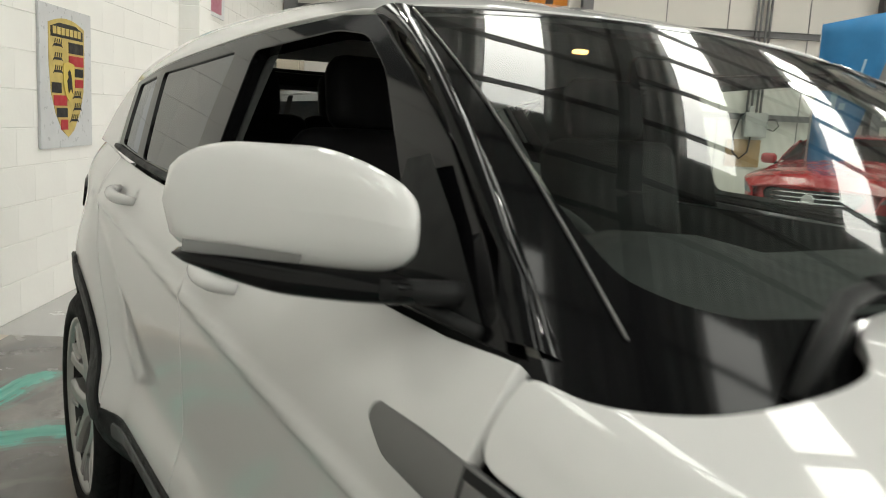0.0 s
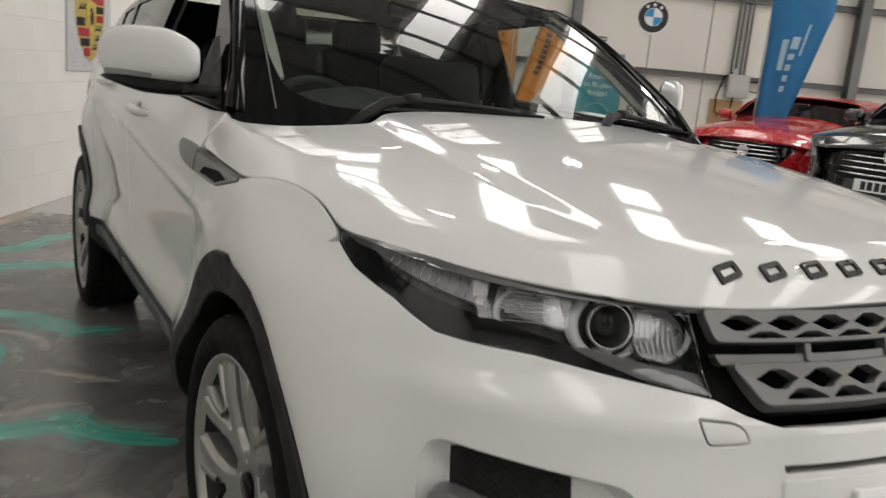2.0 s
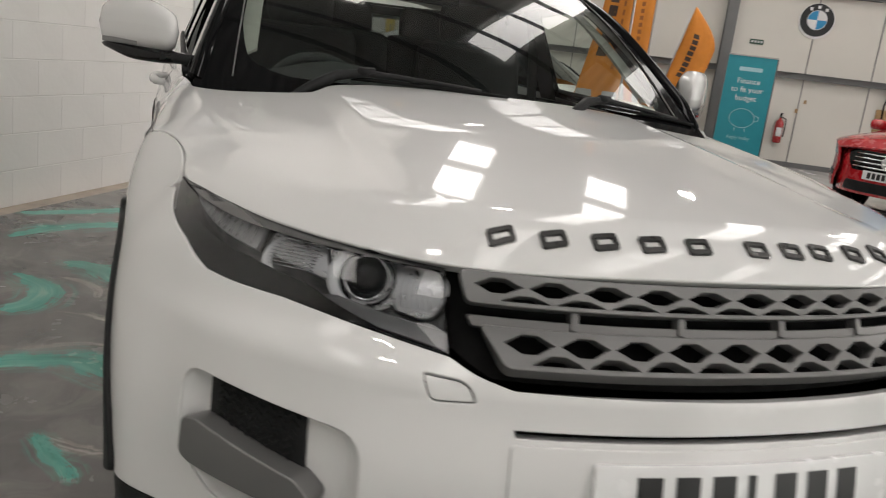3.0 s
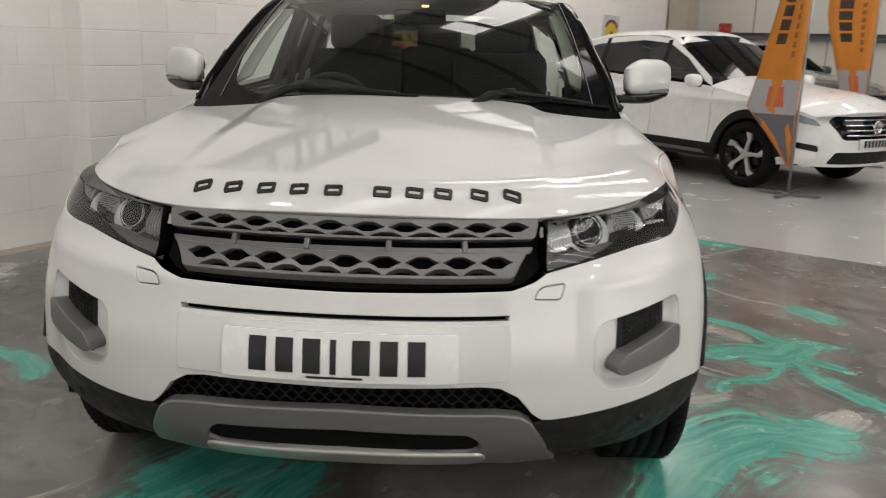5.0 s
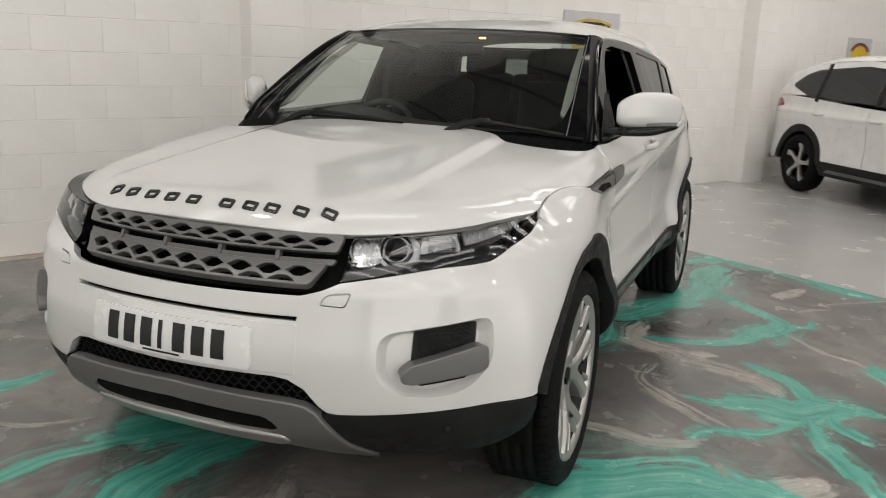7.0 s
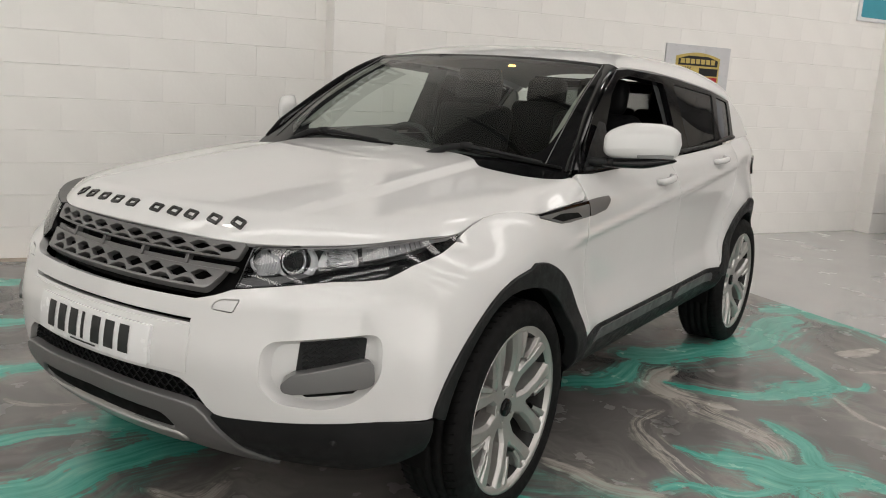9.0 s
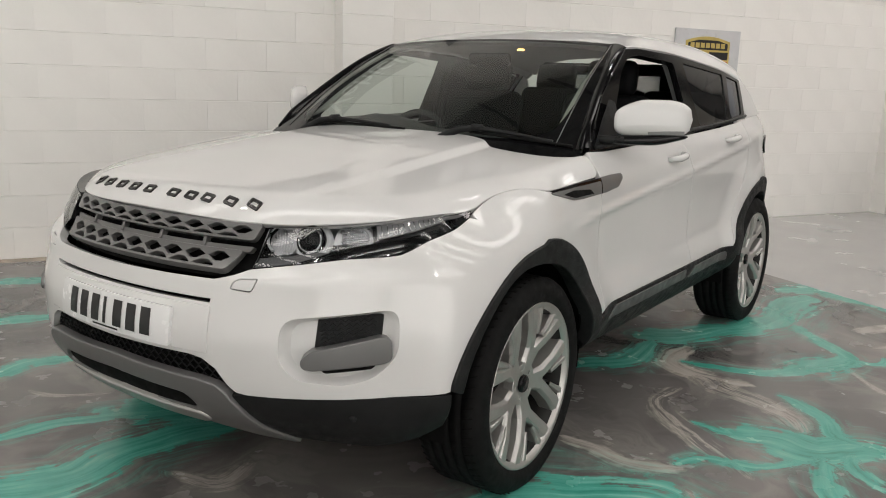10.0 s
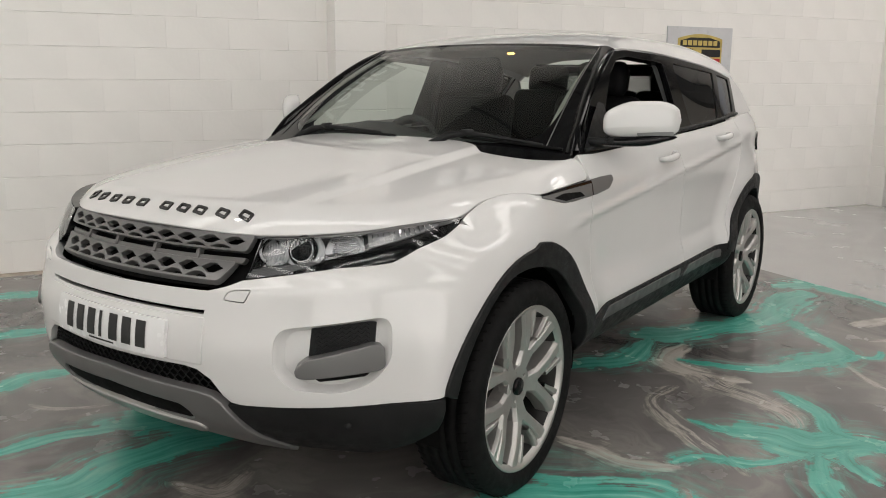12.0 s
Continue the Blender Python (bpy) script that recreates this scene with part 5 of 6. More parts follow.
def wheel(yc, sgn, steer=0.0):
    """A wheel about its own axle; local x points out of the car."""
    w = part("wheel", box_bm((.10, .14, .14), (-.10, 0, 0), .03), M["dark"], suv)
    base = Matrix.Translation((sgn * .812, yc + .010, .353)) @ Matrix.Rotation(radians((0 if sgn > 0 else 180) + steer), 4, "Z")
    w.matrix_local = base
    R = .362
    prof = [(.098, .272), (.113, .281), (.121, .297), (.123, .320), (.116, .342), (.104, .3545), (.094, R - .003)]
    tread = []
    for a, b in ((.090, .062), (.054, .022), (.014, -.014), (-.022, -.054), (-.062, -.090)):
        tread += [(a, R), (b, R), (b - .001, R - .008), (b - .007, R - .008)]
    prof += tread[:-2] + [(-.094, R - .003), (-.104, .3545), (-.120, .335), (-.124, .30), (-.11, .272)]
    tyre = lathe("tyre", prof, M["rubber"], w, "black road tyre with block tread", 96)
    for k in range(72):
        a = 2 * np.pi * k / 72
        for sx in (-1, 1):
            bm = box_bm((.036, .0035, .0022), (0, 0, 0), 0)
            bmesh.ops.transform(bm, matrix=Matrix.Rotation(a, 4, "X") @ pose(sx * .083, 0, R - .0002, 0, 0, 18 * sx), verts=bm.verts)
            sipes.setdefault((id(w), tyre.name), []).append(bm)
    rim = lathe("rim", [(.096, .256), (.104, .262), (.110, .272), (.114, .2785), (.110, .280), (.100, .274)], M["silver"], w, "silver alloy rim", 72)
    # the barrel's colour carries the shade between the spokes
    lathe("rim_barrel", [(.099, .262), (.080, .252), (.05, .246), (-.05, .238), (-.11, .255), (-.11, .272)], M["barrel"], rim, "metal rim barrel with the shade behind the spokes painted in", 72)

    def dish(u, v):
        r = np.hypot(u, v)
        return np.stack([.078 + .026 * smooth(.05, .25, r) - .010 * smooth(.0, .06, .06 - r), u, v], -1)

    def polar(r, a):
        return (r * math.sin(radians(a)), r * math.cos(radians(a)))

    def bar(a, pts, widths):
        """A spoke: a raised bar with sloping flanks along points in the wheel's plane, turned by the angle a."""
        ca, sa = math.cos(radians(a)), math.sin(radians(a))
        p = np.array([(u * ca + v * sa, v * ca - u * sa) for u, v in pts])
        t = np.gradient(p, axis=0)
        t /= np.linalg.norm(t, axis=1)[:, None]
        n = np.stack([t[:, 1], -t[:, 0]], 1)
        rows = []
        for q, m, wd in zip(p, n, widths):
            f = float(dish(*q)[0])
            row = []
            for side, depth in ((-.62, -.055), (-.55, -.012), (-.40, -.002), (-.30, .001), (.30, .001), (.40, -.002), (.55, -.012), (.62, -.055)):
                row.append((f + depth, *(q + m * side * wd)))
            rows.append(row)
        strip("spoke", rows, M["silver"], rim, smoothed=False)

    for k in range(5):
        a = k * 72 + 26
        for e in (-1, 1):
            p, q, t = np.array(polar(.045, e * 10)), np.array(polar(.128, e * 9)), np.array(polar(.268, e * 24))
            bar(a, [p, p + (q - p) * .5, q - (q - p) * .08, q + (t - q) * .08, q + (t - q) * .5, t], (.042, .040, .044, .045, .044, .055))
            bar(a, [polar(.172, e * 7), polar(.21, e * 10.5), polar(.268, e * 13)], (.017, .019, .026))
        bar(a, [polar(.045, 0), polar(.10, 0), polar(.126, 0)], (.050, .044, .030))
    patch("hub", dish, [polar(.070, a) for a in range(0, 360, 10)][::-1], M["silver"], rim, [[(polar(.050, k * 72 + 56)[0] + .0085 * math.cos(t), polar(.050, k * 72 + 56)[1] + .0085 * math.sin(t)) for t in np.linspace(0, 2 * np.pi, 10, endpoint=False)] for k in range(5)], step=.02, drop=.034, edge=.003)
    lathe("centre_cap", [(.05, .030), (.080, .030), (.084, .028), (.0845, .0001)], M["gloss"], rim, "black centre cap", 32)
    for k in range(5):
        p = polar(.050, k * 72 + 56)
        nut = lathe("wheel_nut", [(.03, .0075), (.066, .0075), (.070, .005), (.071, .0001)], M["dark"], rim, sides=6)
        nut.matrix_local = Matrix.Translation((0, p[0], p[1]))
    lathe("brake_disc", [(-.02, .08), (.005, .08), (.005, .165), (-.02, .165)], M["brake"], w, "worn brake disc", 48)
    part("brake_caliper", box_bm((.07, .09, .15), (.0, .135 * sgn, .05), .02), M["dark"], w)
    return w


sipes = {}
for y, steer in ((0.0, 2.0), (2.61, 0.0)):
    for sgn in (1, -1):
        w = wheel(y, sgn, steer)
        allv, allf = [], []
        for bms in sipes.values():
            for bm in bms:
                k = len(allv)
                bm.verts.index_update()
                allv += [tuple(v.co) for v in bm.verts]
                allf += [tuple(k + v.index for v in f.verts) for f in bm.faces]
                bm.free()
        sipes.clear()
        ob = mesh_object("tread", allv, allf, M["dark"], [c for c in w.children if c.name.startswith("tyre")][0], smoothed=False)
        tagged(ob, kind="stuff")

# underside and cabin
part("underbody", box_bm((1.36, 3.3, .22), (0, 1.30, .33), .03), M["dark"], suv)
# plain box added to keep light off the floor below the nose
part("underside_light_block", box_bm((.96, .34, .05), (0, -.44, .30), .02), M["dark"], suv)
# unseen solid filler under the bonnet, added so no light leaks through
part("bonnet_light_block", box_bm((1.2, .95, .40), (0, -.12, .62), .05), M["dark"], suv)
part("cabin_floor", box_bm((1.62, 2.6, .06), (0, 1.9, .47), .02), M["trim"], suv)
part("boot_wall", box_bm((1.5, .06, .55), (0, 3.22, .75), .02), M["trim"], suv)
for sgn in (1, -1):
    strip("door_lining", [[(sgn * .80, y, z) for y in (.56, 1.0, 1.6, 2.3, 2.7)] for z in (.5, .9, 1.085)], M["trim"], suv)
rows = []
for y, z in ((.35, 1.01), (.42, 1.055), (.50, 1.085), (.60, 1.105), (.75, 1.115), (.86, 1.105), (.93, 1.04), (.95, .85), (.93, .55)):
    rows.append([(x, y + .05 * (x / .78) ** 2, z - .03 * (x / .78) ** 2 + (.06 * math.exp(-((x + .38) / .20) ** 2) if .7 < y < .9 else 0)) for x in np.linspace(-.78, .78, 21)])
strip("dashboard", rows, M["trim"], suv, "black soft dashboard top")
a = np.linspace(0, 2 * np.pi, 36, endpoint=False)
turn = pose(-.38, 1.03, 1.0, 66, 0, 0)
sw = tube("steering_wheel", [turn @ Vector((.185 * math.cos(t), .185 * math.sin(t), 0)) for t in a], .016, M["trim"], suv, "black steering wheel", closed=True)
part("steering_boss", box_bm((.15, .13, .06), (0, 0, -.01), .025), M["trim"], sw).matrix_local = turn
for t in (0, 180, 270):
    tube("steering_spoke", [turn @ Vector((.05 * math.cos(radians(t)), .05 * math.sin(radians(t)), 0)), turn @ Vector((.18 * math.cos(radians(t)), .18 * math.sin(radians(t)), 0))], .014, M["satin"], sw)


def seat(x, y, wide=.50):
    ob = part("seat", box_bm((wide, .52, .16), (x, y - .22, .66), .06, 3), M["cloth"], suv, "black leather seat with headrest", True)
    part("backrest", box_bm((wide * (.94 if y < 2 else 1.0), .13, .62), (0, 0, 0), .055, 3, turn=pose(x, y + .10, .98 if y < 2 else 1.0, -14)), M["cloth"], ob, "", True)
    part("headrest", box_bm((.27, .10, .18), (0, 0, 0), .045, 3, turn=pose(x, y + .20, 1.365, -10)), M["cloth"], ob, "", True)
    for e in (-.06, .06):
        tube("headrest_post", [(x + e, y + .17, 1.22), (x + e, y + .19, 1.30)], .007, M["chrome"], ob)


for x in (-.37, .37):
    seat(x, 1.52)
for x in (-.42, 0, .42):
    seat(x, 2.42, .44)
part("rear_view_mirror", box_bm((.23, .04, .065), (0, 1.13, 1.43), .02, 3), M["gloss"], suv, "black rear-view mirror", True)
part("reading_lamp", box_bm((.034, .022, .010), (.0, 1.42, 1.49), .004), glow("warm_reading_lamp", (1, .50, .16), 6.0), suv, "small warm courtesy lamp")
for sgn in (1, -1):
    tube("seat_belt", [(sgn * .70, 1.76, 1.38), (sgn * .73, 1.76, 1.1), (sgn * .74, 1.74, .75)], .022, M["trim"], suv, sides=6)
for sgn in (1, -1):
    for name, y0, y1, mat in (("pillar_lining", 1.63, 1.80, M["trim"]), ("pillar_lining", 2.22, 2.42, M["trim"])):
        strip(name, [[side_glass(y, z, -.035) * np.array((sgn, 1, 1)) for y in (y0, (y0 + y1) / 2, y1)] for z in np.linspace(1.09, 1.46, 6)], mat, suv)
part("parcel_shelf", box_bm((1.36, .62, .03), (0, 2.90, 1.07), .01), M["trim"], suv)
# two more added boxes that block light from the floor beneath the car
part("underside_light_block", box_bm((1.20, .90, .05), (0, -.06, .300), .02), M["dark"], suv)
part("underside_light_block", box_bm((1.46, 1.90, .05), (0, 1.30, .275), .02), M["dark"], suv)
for sgn in (1, -1):
    patch("pillar_lining", lambda u, v: windscreen(u, v, -.045) * (sgn, 1, 1), [(.835, .26), (.900, .20), (.960, .95), (.895, .94), (.862, .60)], M["cream"], suv, step=.08, drop=.01, sign=sgn, label="pale pillar lining")
# ---- signs and banners ----
def board(name, along, z, w, h, label, category, thick=.006, mat=None):
    """A thin board on the block wall; its local x runs along the wall, y up, z out of it."""
    m = Matrix.Translation(hall(along, WALL + .012, z)) @ Matrix(((D.x, 0, N.x, 0), (D.y, 0, N.y, 0), (0, 1, 0, 0), (0, 0, 0, 1)))
    ob = thing(name, m, label, category)
    prism("panel", rounded([(-w / 2, -h / 2), (w / 2, -h / 2), (w / 2, h / 2), (-w / 2, h / 2)], .004, 2), thick + .01, mat or plain("white_poster", (.58, .585, .60), .35), ob, Matrix.Translation((0, 0, thick)))
    return ob


GOLD = worn("printed_gold", (.55, .42, .13), .45, vary=.2, scale=9, relief=.02)
RED, BLACK = plain("printed_red", (.42, .02, .03), .45), plain("printed_black", (.012, .012, .013), .45)


def shield(w, h):
    """A shield outline, about its middle."""
    top = [(w * (x), h * (.42 + .08 * math.cos(x * 2 * 1.3))) for x in np.linspace(.5, -.5, 9)]
    left = [(-w * .5, h * .1), (-w * .46, -h * .12), (-w * .34, -h * .30), (-w * .17, -h * .44), (0, -h * .5)]
    return top + left + [(-a, b) for a, b in left[-2::-1]]


crest = board("crest_poster", 4.83, 1.437, .80, .89, "white poster with a gold and red shield on the wall", "poster")
prism("shield_shape", shield(.54, .76), .004, GOLD, crest, Matrix.Translation((0, 0, .0085)), "gold shield")
prism("banner_shape", [(-.24, .255), (.24, .255), (.24, .315), (.12, .345), (-.12, .345), (-.24, .315)], .003, BLACK, crest, Matrix.Translation((0, 0, .0115)))
for k in range(7):
    prism("name_shape", [(-.215 + k * .062, .272), (-.168 + k * .062, .272), (-.168 + k * .062, .318), (-.215 + k * .062, .318)], .002, GOLD, crest, Matrix.Translation((0, 0, .0135)))
for x0, x1, z0, z1, mt in ((.02, .25, .165, .235, BLACK), (.02, .25, .085, .15, RED), (.11, .245, .015, .07, BLACK), (.11, .24, -.055, .0, RED),
                           (-.24, -.10, -.095, -.03, BLACK), (-.215, -.02, -.175, -.11, RED), (-.175, -.015, -.25, -.19, BLACK), (-.115, -.01, -.33, -.265, RED)):
    prism("stripe", [(x0, z0), (x1, z0), (x1, z1), (x0, z1)], .003, mt, crest, Matrix.Translation((0, 0, .0115)))
for sx, z0 in ((-1, .21), (-1, .125), (-1, .045), (1, -.11), (1, -.19), (1, -.265)):
    c = sx * (.145 if z0 > -.2 else .09)
    prism("antler_shape", [(c - .075, z0 - .02), (c - .05, z0 + .004), (c + .05, z0 + .004), (c + .075, z0 - .02), (c + .055, z0 - .012), (c - .055, z0 - .012)], .002, BLACK, crest, Matrix.Translation((0, 0, .0115)))
    for q in (-.04, -.01, .02, .05):
        prism("antler_shape", [(c + q - .006, z0 + .006), (c + q + .004, z0 + .006), (c + q + .012, z0 + .034), (c + q + .004, z0 + .034)], .002, BLACK, crest, Matrix.Translation((0, 0, .0115)))
prism("inner_shield", shield(.17, .25), .003, plain("printed_yellow", (.62, .48, .10), .45), crest, Matrix.Translation((.01, -.02, .0145)))
prism("emblem_shape", [(-.012, -.085), (.02, -.05), (.045, -.085), (.04, -.02), (.03, .03), (.008, .07), (-.025, .05), (-.01, .02), (-.035, -.005)], .002, BLACK, crest, Matrix.Translation((.01, -.01, .0175)))

for ch in crest.children:
    if not ch.name.startswith("panel"):
        ch.scale = (1.02, 1.0, 1)
wall_sign = board("sign_board", 1.3, 2.92, 6.0, .66, "long dark sign board with pale lettering high on the wall", "sign", mat=plain("dark_sign_board", (.06, .063, .066), .5))
for k, (a, b) in enumerate(((-2.7, -2.5), (-2.4, -2.32), (-2.22, -2.1), (-2.0, -1.82), (.75, .98), (1.06, 1.26), (1.4, 1.65), (1.75, 1.83), (1.93, 2.1), (2.2, 2.42), (2.52, 2.72))):
    prism("lettering_bar", rounded([(a, -.16), (b, -.16), (b, .12 + (.06 if k % 4 == 0 else 0)), (a, .12 + (.06 if k % 4 == 0 else 0))], .02, 2), .003, plain("pale_lettering", (.62, .63, .64), .5), wall_sign, Matrix.Translation((0, 0, .0085)))

small = board("shield_poster", 10.2, 1.52, .62, .62, "white poster with a yellow shield under a red and dark arch", "poster")
prism("shield_shape", shield(.46, .5), .004, plain("printed_bright_yellow", (.72, .52, .04), .45), small, Matrix.Translation((0, -.03, .0085)))
for r, mt in ((.27, plain("printed_dark_green", (.03, .06, .05), .45)), (.235, RED)):
    arc = [(r * math.cos(a), r * .62 * math.sin(a) + .08) for a in np.linspace(.35, np.pi - .35, 12)] + [((r - .035) * math.cos(a), (r - .035) * .62 * math.sin(a) + .08) for a in np.linspace(np.pi - .35, .35, 12)]
    prism("arch_shape", arc, .003, mt, small, Matrix.Translation((0, 0, .012)))
prism("emblem_shape", [(-.03, -.12), (.0, -.06), (.03, -.12), (.035, .0), (.05, .06), (.0, .08), (-.035, .04), (-.02, .0)], .002, BLACK, small, Matrix.Translation((0, 0, .012)))

wide = board("wall_banner", 8.1, 2.66, 2.3, .72, "wide printed banner high on the block wall", "banner", mat=plain("banner_white", (.72, .73, .74), .4))
for a, b, mt in ((-1.1, -.55, plain("banner_teal", (.05, .30, .38), .4)), (-.35, .2, plain("banner_blue", (.06, .16, .36), .4)), (.45, 1.0, plain("banner_pink", (.45, .16, .22), .4))):
    prism("printed_shape", rounded([(a, -.32), (b, -.32), (b, -.12), (a, -.12)], .02, 2), .002, mt, wide, Matrix.Translation((0, 0, .0085)))


def on_end(name, out, z, label, category, off=.02):
    """A thing on the end wall: local x to the right as seen from the hall, y up, z into the hall."""
    m = Matrix.Translation(hall(END - off, out, z)) @ Matrix(((N.x, 0, -D.x, 0), (N.y, 0, -D.y, 0), (0, 1, 0, 0), (0, 0, 0, 1)))
    return thing(name, m, label, category)


def disc(r, n=48, c=(0, 0)):
    return [(c[0] + r * math.cos(a), c[1] + r * math.sin(a)) for a in np.linspace(0, 2 * np.pi, n, endpoint=False)]


def sector(r, a0, a1, n=12):
    return [(0, 0)] + [(r * math.cos(a), r * math.sin(a)) for a in np.radians(np.linspace(a0, a1, n))]


badge = on_end("round_sign", 3.30, 2.64, "round black sign with blue and white quarters", "wall sign")
badge.scale = (.9, .9, .9)
prism("panel", disc(.34), .018, plain("sign_white", (.75, .75, .75), .35), badge, Matrix.Translation((0, -.02, .0)))
prism("ring", disc(.315), .012, BLACK, badge, Matrix.Translation((0, 0, .012)))
prism("rim", disc(.19), .004, plain("sign_silver", (.6, .6, .62), .3), badge, Matrix.Translation((0, 0, .016)))
for k in range(4):
    prism("quarter", sector(.178, k * 90, k * 90 + 90), .003, plain("sign_blue", (.02, .26, .52), .35) if k % 2 else plain("sign_white", (.75, .75, .75), .35), badge, Matrix.Translation((0, 0, .019)))
for a in (125, 90, 55):
    p = (.25 * math.cos(radians(a)), .25 * math.sin(radians(a)))
    prism("name_shape", [(p[0] - .028, p[1] - .03), (p[0] + .028, p[1] - .03), (p[0] + .028, p[1] + .03), (p[0] - .028, p[1] + .03)], .002, plain("sign_white", (.75, .75, .75), .35), badge, Matrix.Translation((0, 0, .0145)))

sign = on_end("exit_sign", 2.36, 2.16, "small dark green exit sign", "wall sign")
sign.scale = (.7, .7, .7)
prism("panel", [(-.17, -.06), (.17, -.06), (.17, .06), (-.17, .06)], .012, plain("exit_green", (.012, .06, .035), .4), sign, Matrix())
for x in (-.11, -.03, .05, .12):
    prism("pictogram", [(x - .02, -.03), (x + .02, -.03), (x + .02, .03), (x - .02, .03)], .002, plain("sign_white", (.75, .75, .75), .35), sign, Matrix.Translation((0, 0, .003)))


def label_text(words, size, mat, parent, place, name="lettering"):
    cu = bpy.data.curves.new(name, "FONT")
    cu.body, cu.size, cu.extrude, cu.align_x = words, size, .0008, "CENTER"
    cu.materials.append(mat)
    ob = new(name, cu)
    dg = bpy.context.evaluated_depsgraph_get()
    me = bpy.data.meshes.new_from_object(ob.evaluated_get(dg))
    bpy.data.objects.remove(ob)
    ob = new(name, me)
    if not me.materials:
        me.materials.append(mat)
    ob.parent = parent
    ob.matrix_local = place
    return ob


WHITE = plain("sign_white", (.75, .75, .75), .35)
label_text("Vehicles", .50, plain("pale_lettering", (.62, .63, .64), .5), wall_sign, Matrix.Translation((-.62, -.16, .0085)))
roll = on_end("roller_banner", 2.17, 0, "teal roller banner offering finance, standing on the floor", "banner", 1.45)
roll.scale = (.925, .925, .925)
prism("printed_sheet", [(-.42, .10), (.42, .10), (.42, 1.98), (-.42, 1.98)], .003, plain("banner_teal_print", (.01, .235, .29), .4), roll, pose(0, 0, 0))
part("base", box_bm((.90, .11, .20), (0, .055, 0), .02), M["satin"], roll)
part("top_rail", box_bm((.86, .025, .03), (0, 1.99, 0), .005), M["silver"], roll)
for x in (-.435, .435):
    tube("side_edge", [(x, .1, -.02), (x, 1.98, -.02)], .012, M["satin"], roll)
prism("name_shape", rounded([(-.20, 1.72), (.20, 1.72), (.20, 1.79), (-.20, 1.79)], .02, 3), .002, plain("banner_pale", (.35, .55, .60), .4), roll, Matrix.Translation((0, 0, .002)))
for k, line in enumerate(("Finance", "to fit your", "budget")):
    label_text(line, .135, WHITE, roll, Matrix.Translation((0, 1.50 - .15 * k, .0045)))
label_text("Apply today", .085, plain("banner_pale", (.35, .55, .60), .4), roll, Matrix.Translation((0, .50, .0045)))
tube("drawing", [(.22 * math.cos(a), .88 + .17 * math.sin(a), .004) for a in np.linspace(0, 2 * np.pi, 24, endpoint=False)], .006, plain("banner_pale", (.35, .55, .60), .4), roll, sides=5, closed=True)
for x in (-.09, .09):
    tube("drawing", [(x, .70, .004), (x, .64, .004)], .006, plain("banner_pale", (.35, .55, .60), .4), roll, sides=5)
tube("drawing", [(.2, .95, .004), (.29, .93, .004), (.29, .86, .004), (.21, .84, .004)], .006, plain("banner_pale", (.35, .55, .60), .4), roll, sides=5)

ext = on_end("fire_extinguisher", 3.03, .42, "red fire extinguisher hung on the end wall", "fire extinguisher", .10)
lathe("cylinder", [(0, .0001), (.0, .06), (.02, .075), (.36, .075), (.41, .05), (.43, .025), (.46, .022), (.46, .0001)], plain("extinguisher_red", (.40, .015, .018), .25, .5), ext, sides=24, axis="z").matrix_local = pose(0, 0, 0, -90)
part("valve", box_bm((.03, .07, .05), (0, .49, 0), .008), M["dark"], ext)
part("lever", box_bm((.02, .02, .14), (0, .53, .04), .006), M["dark"], ext)
prism("label", [(-.05, .12), (.05, .12), (.05, .28), (-.05, .28)], .001, WHITE, ext, Matrix.Translation((0, 0, .077)))
tube("hose", [(.02, .47, .02), (.09, .44, .03), (.10, .30, .03), (.09, .12, .04)], .011, M["dark"], ext)
for z in (.78, .95):
    hook = on_end("wall_notice", 3.28 + .12 * (z > .9), z + .25, "small notice and hook on the end wall", "notice")
    part("plate", box_bm((.05, .07, .006), (0, 0, 0), .002), plain("brass_plate", (.35, .22, .10), .4), hook)

board_ = on_end("plywood_board", 4.93, .98, "bare plywood board on the end wall under a switch box", "board", .02)
part("board", box_bm((.64, .50, .018), (0, 0, .01), .003), worn("plywood", (.38, .24, .11), .6, vary=.2, scale=8, grain=50, relief=.1), board_)
fuse = on_end("switch_box", 5.07, 1.50, "grey steel electrical box with conduits", "electrical box", .02)
part("case", box_bm((.42, .44, .16), (0, 0, .08), .012), plain("grey_box_enamel", (.42, .42, .40), .4), fuse)
part("cover", box_bm((.36, .38, .012), (0, 0, .166), .004), plain("grey_box_enamel", (.42, .42, .40), .4), fuse)
part("gland", box_bm((.10, .12, .09), (-.08, .27, .06), .01), plain("grey_box_enamel", (.42, .42, .40), .4), fuse)
for x in (-.16, -.08, .02, .09):
    tube("conduit", [(x, .22, .06), (x, 3.4, .06)], .022, M["steel"], fuse)
tube("cable", [(-.10, .26, .08), (-.28, .15, .1), (-.38, -.2, .1), (-.36, -.5, .08), (-.22, -.62, .07), (-.08, -.5, .07), (-.05, -.22, .07)], .016, M["rubber"], fuse)
tube("cable", [(.2, .1, .08), (.38, .12, .1), (.44, 0, .1), (.36, -.1, .08), (.2, -.05, .08)], .010, M["rubber"], fuse)

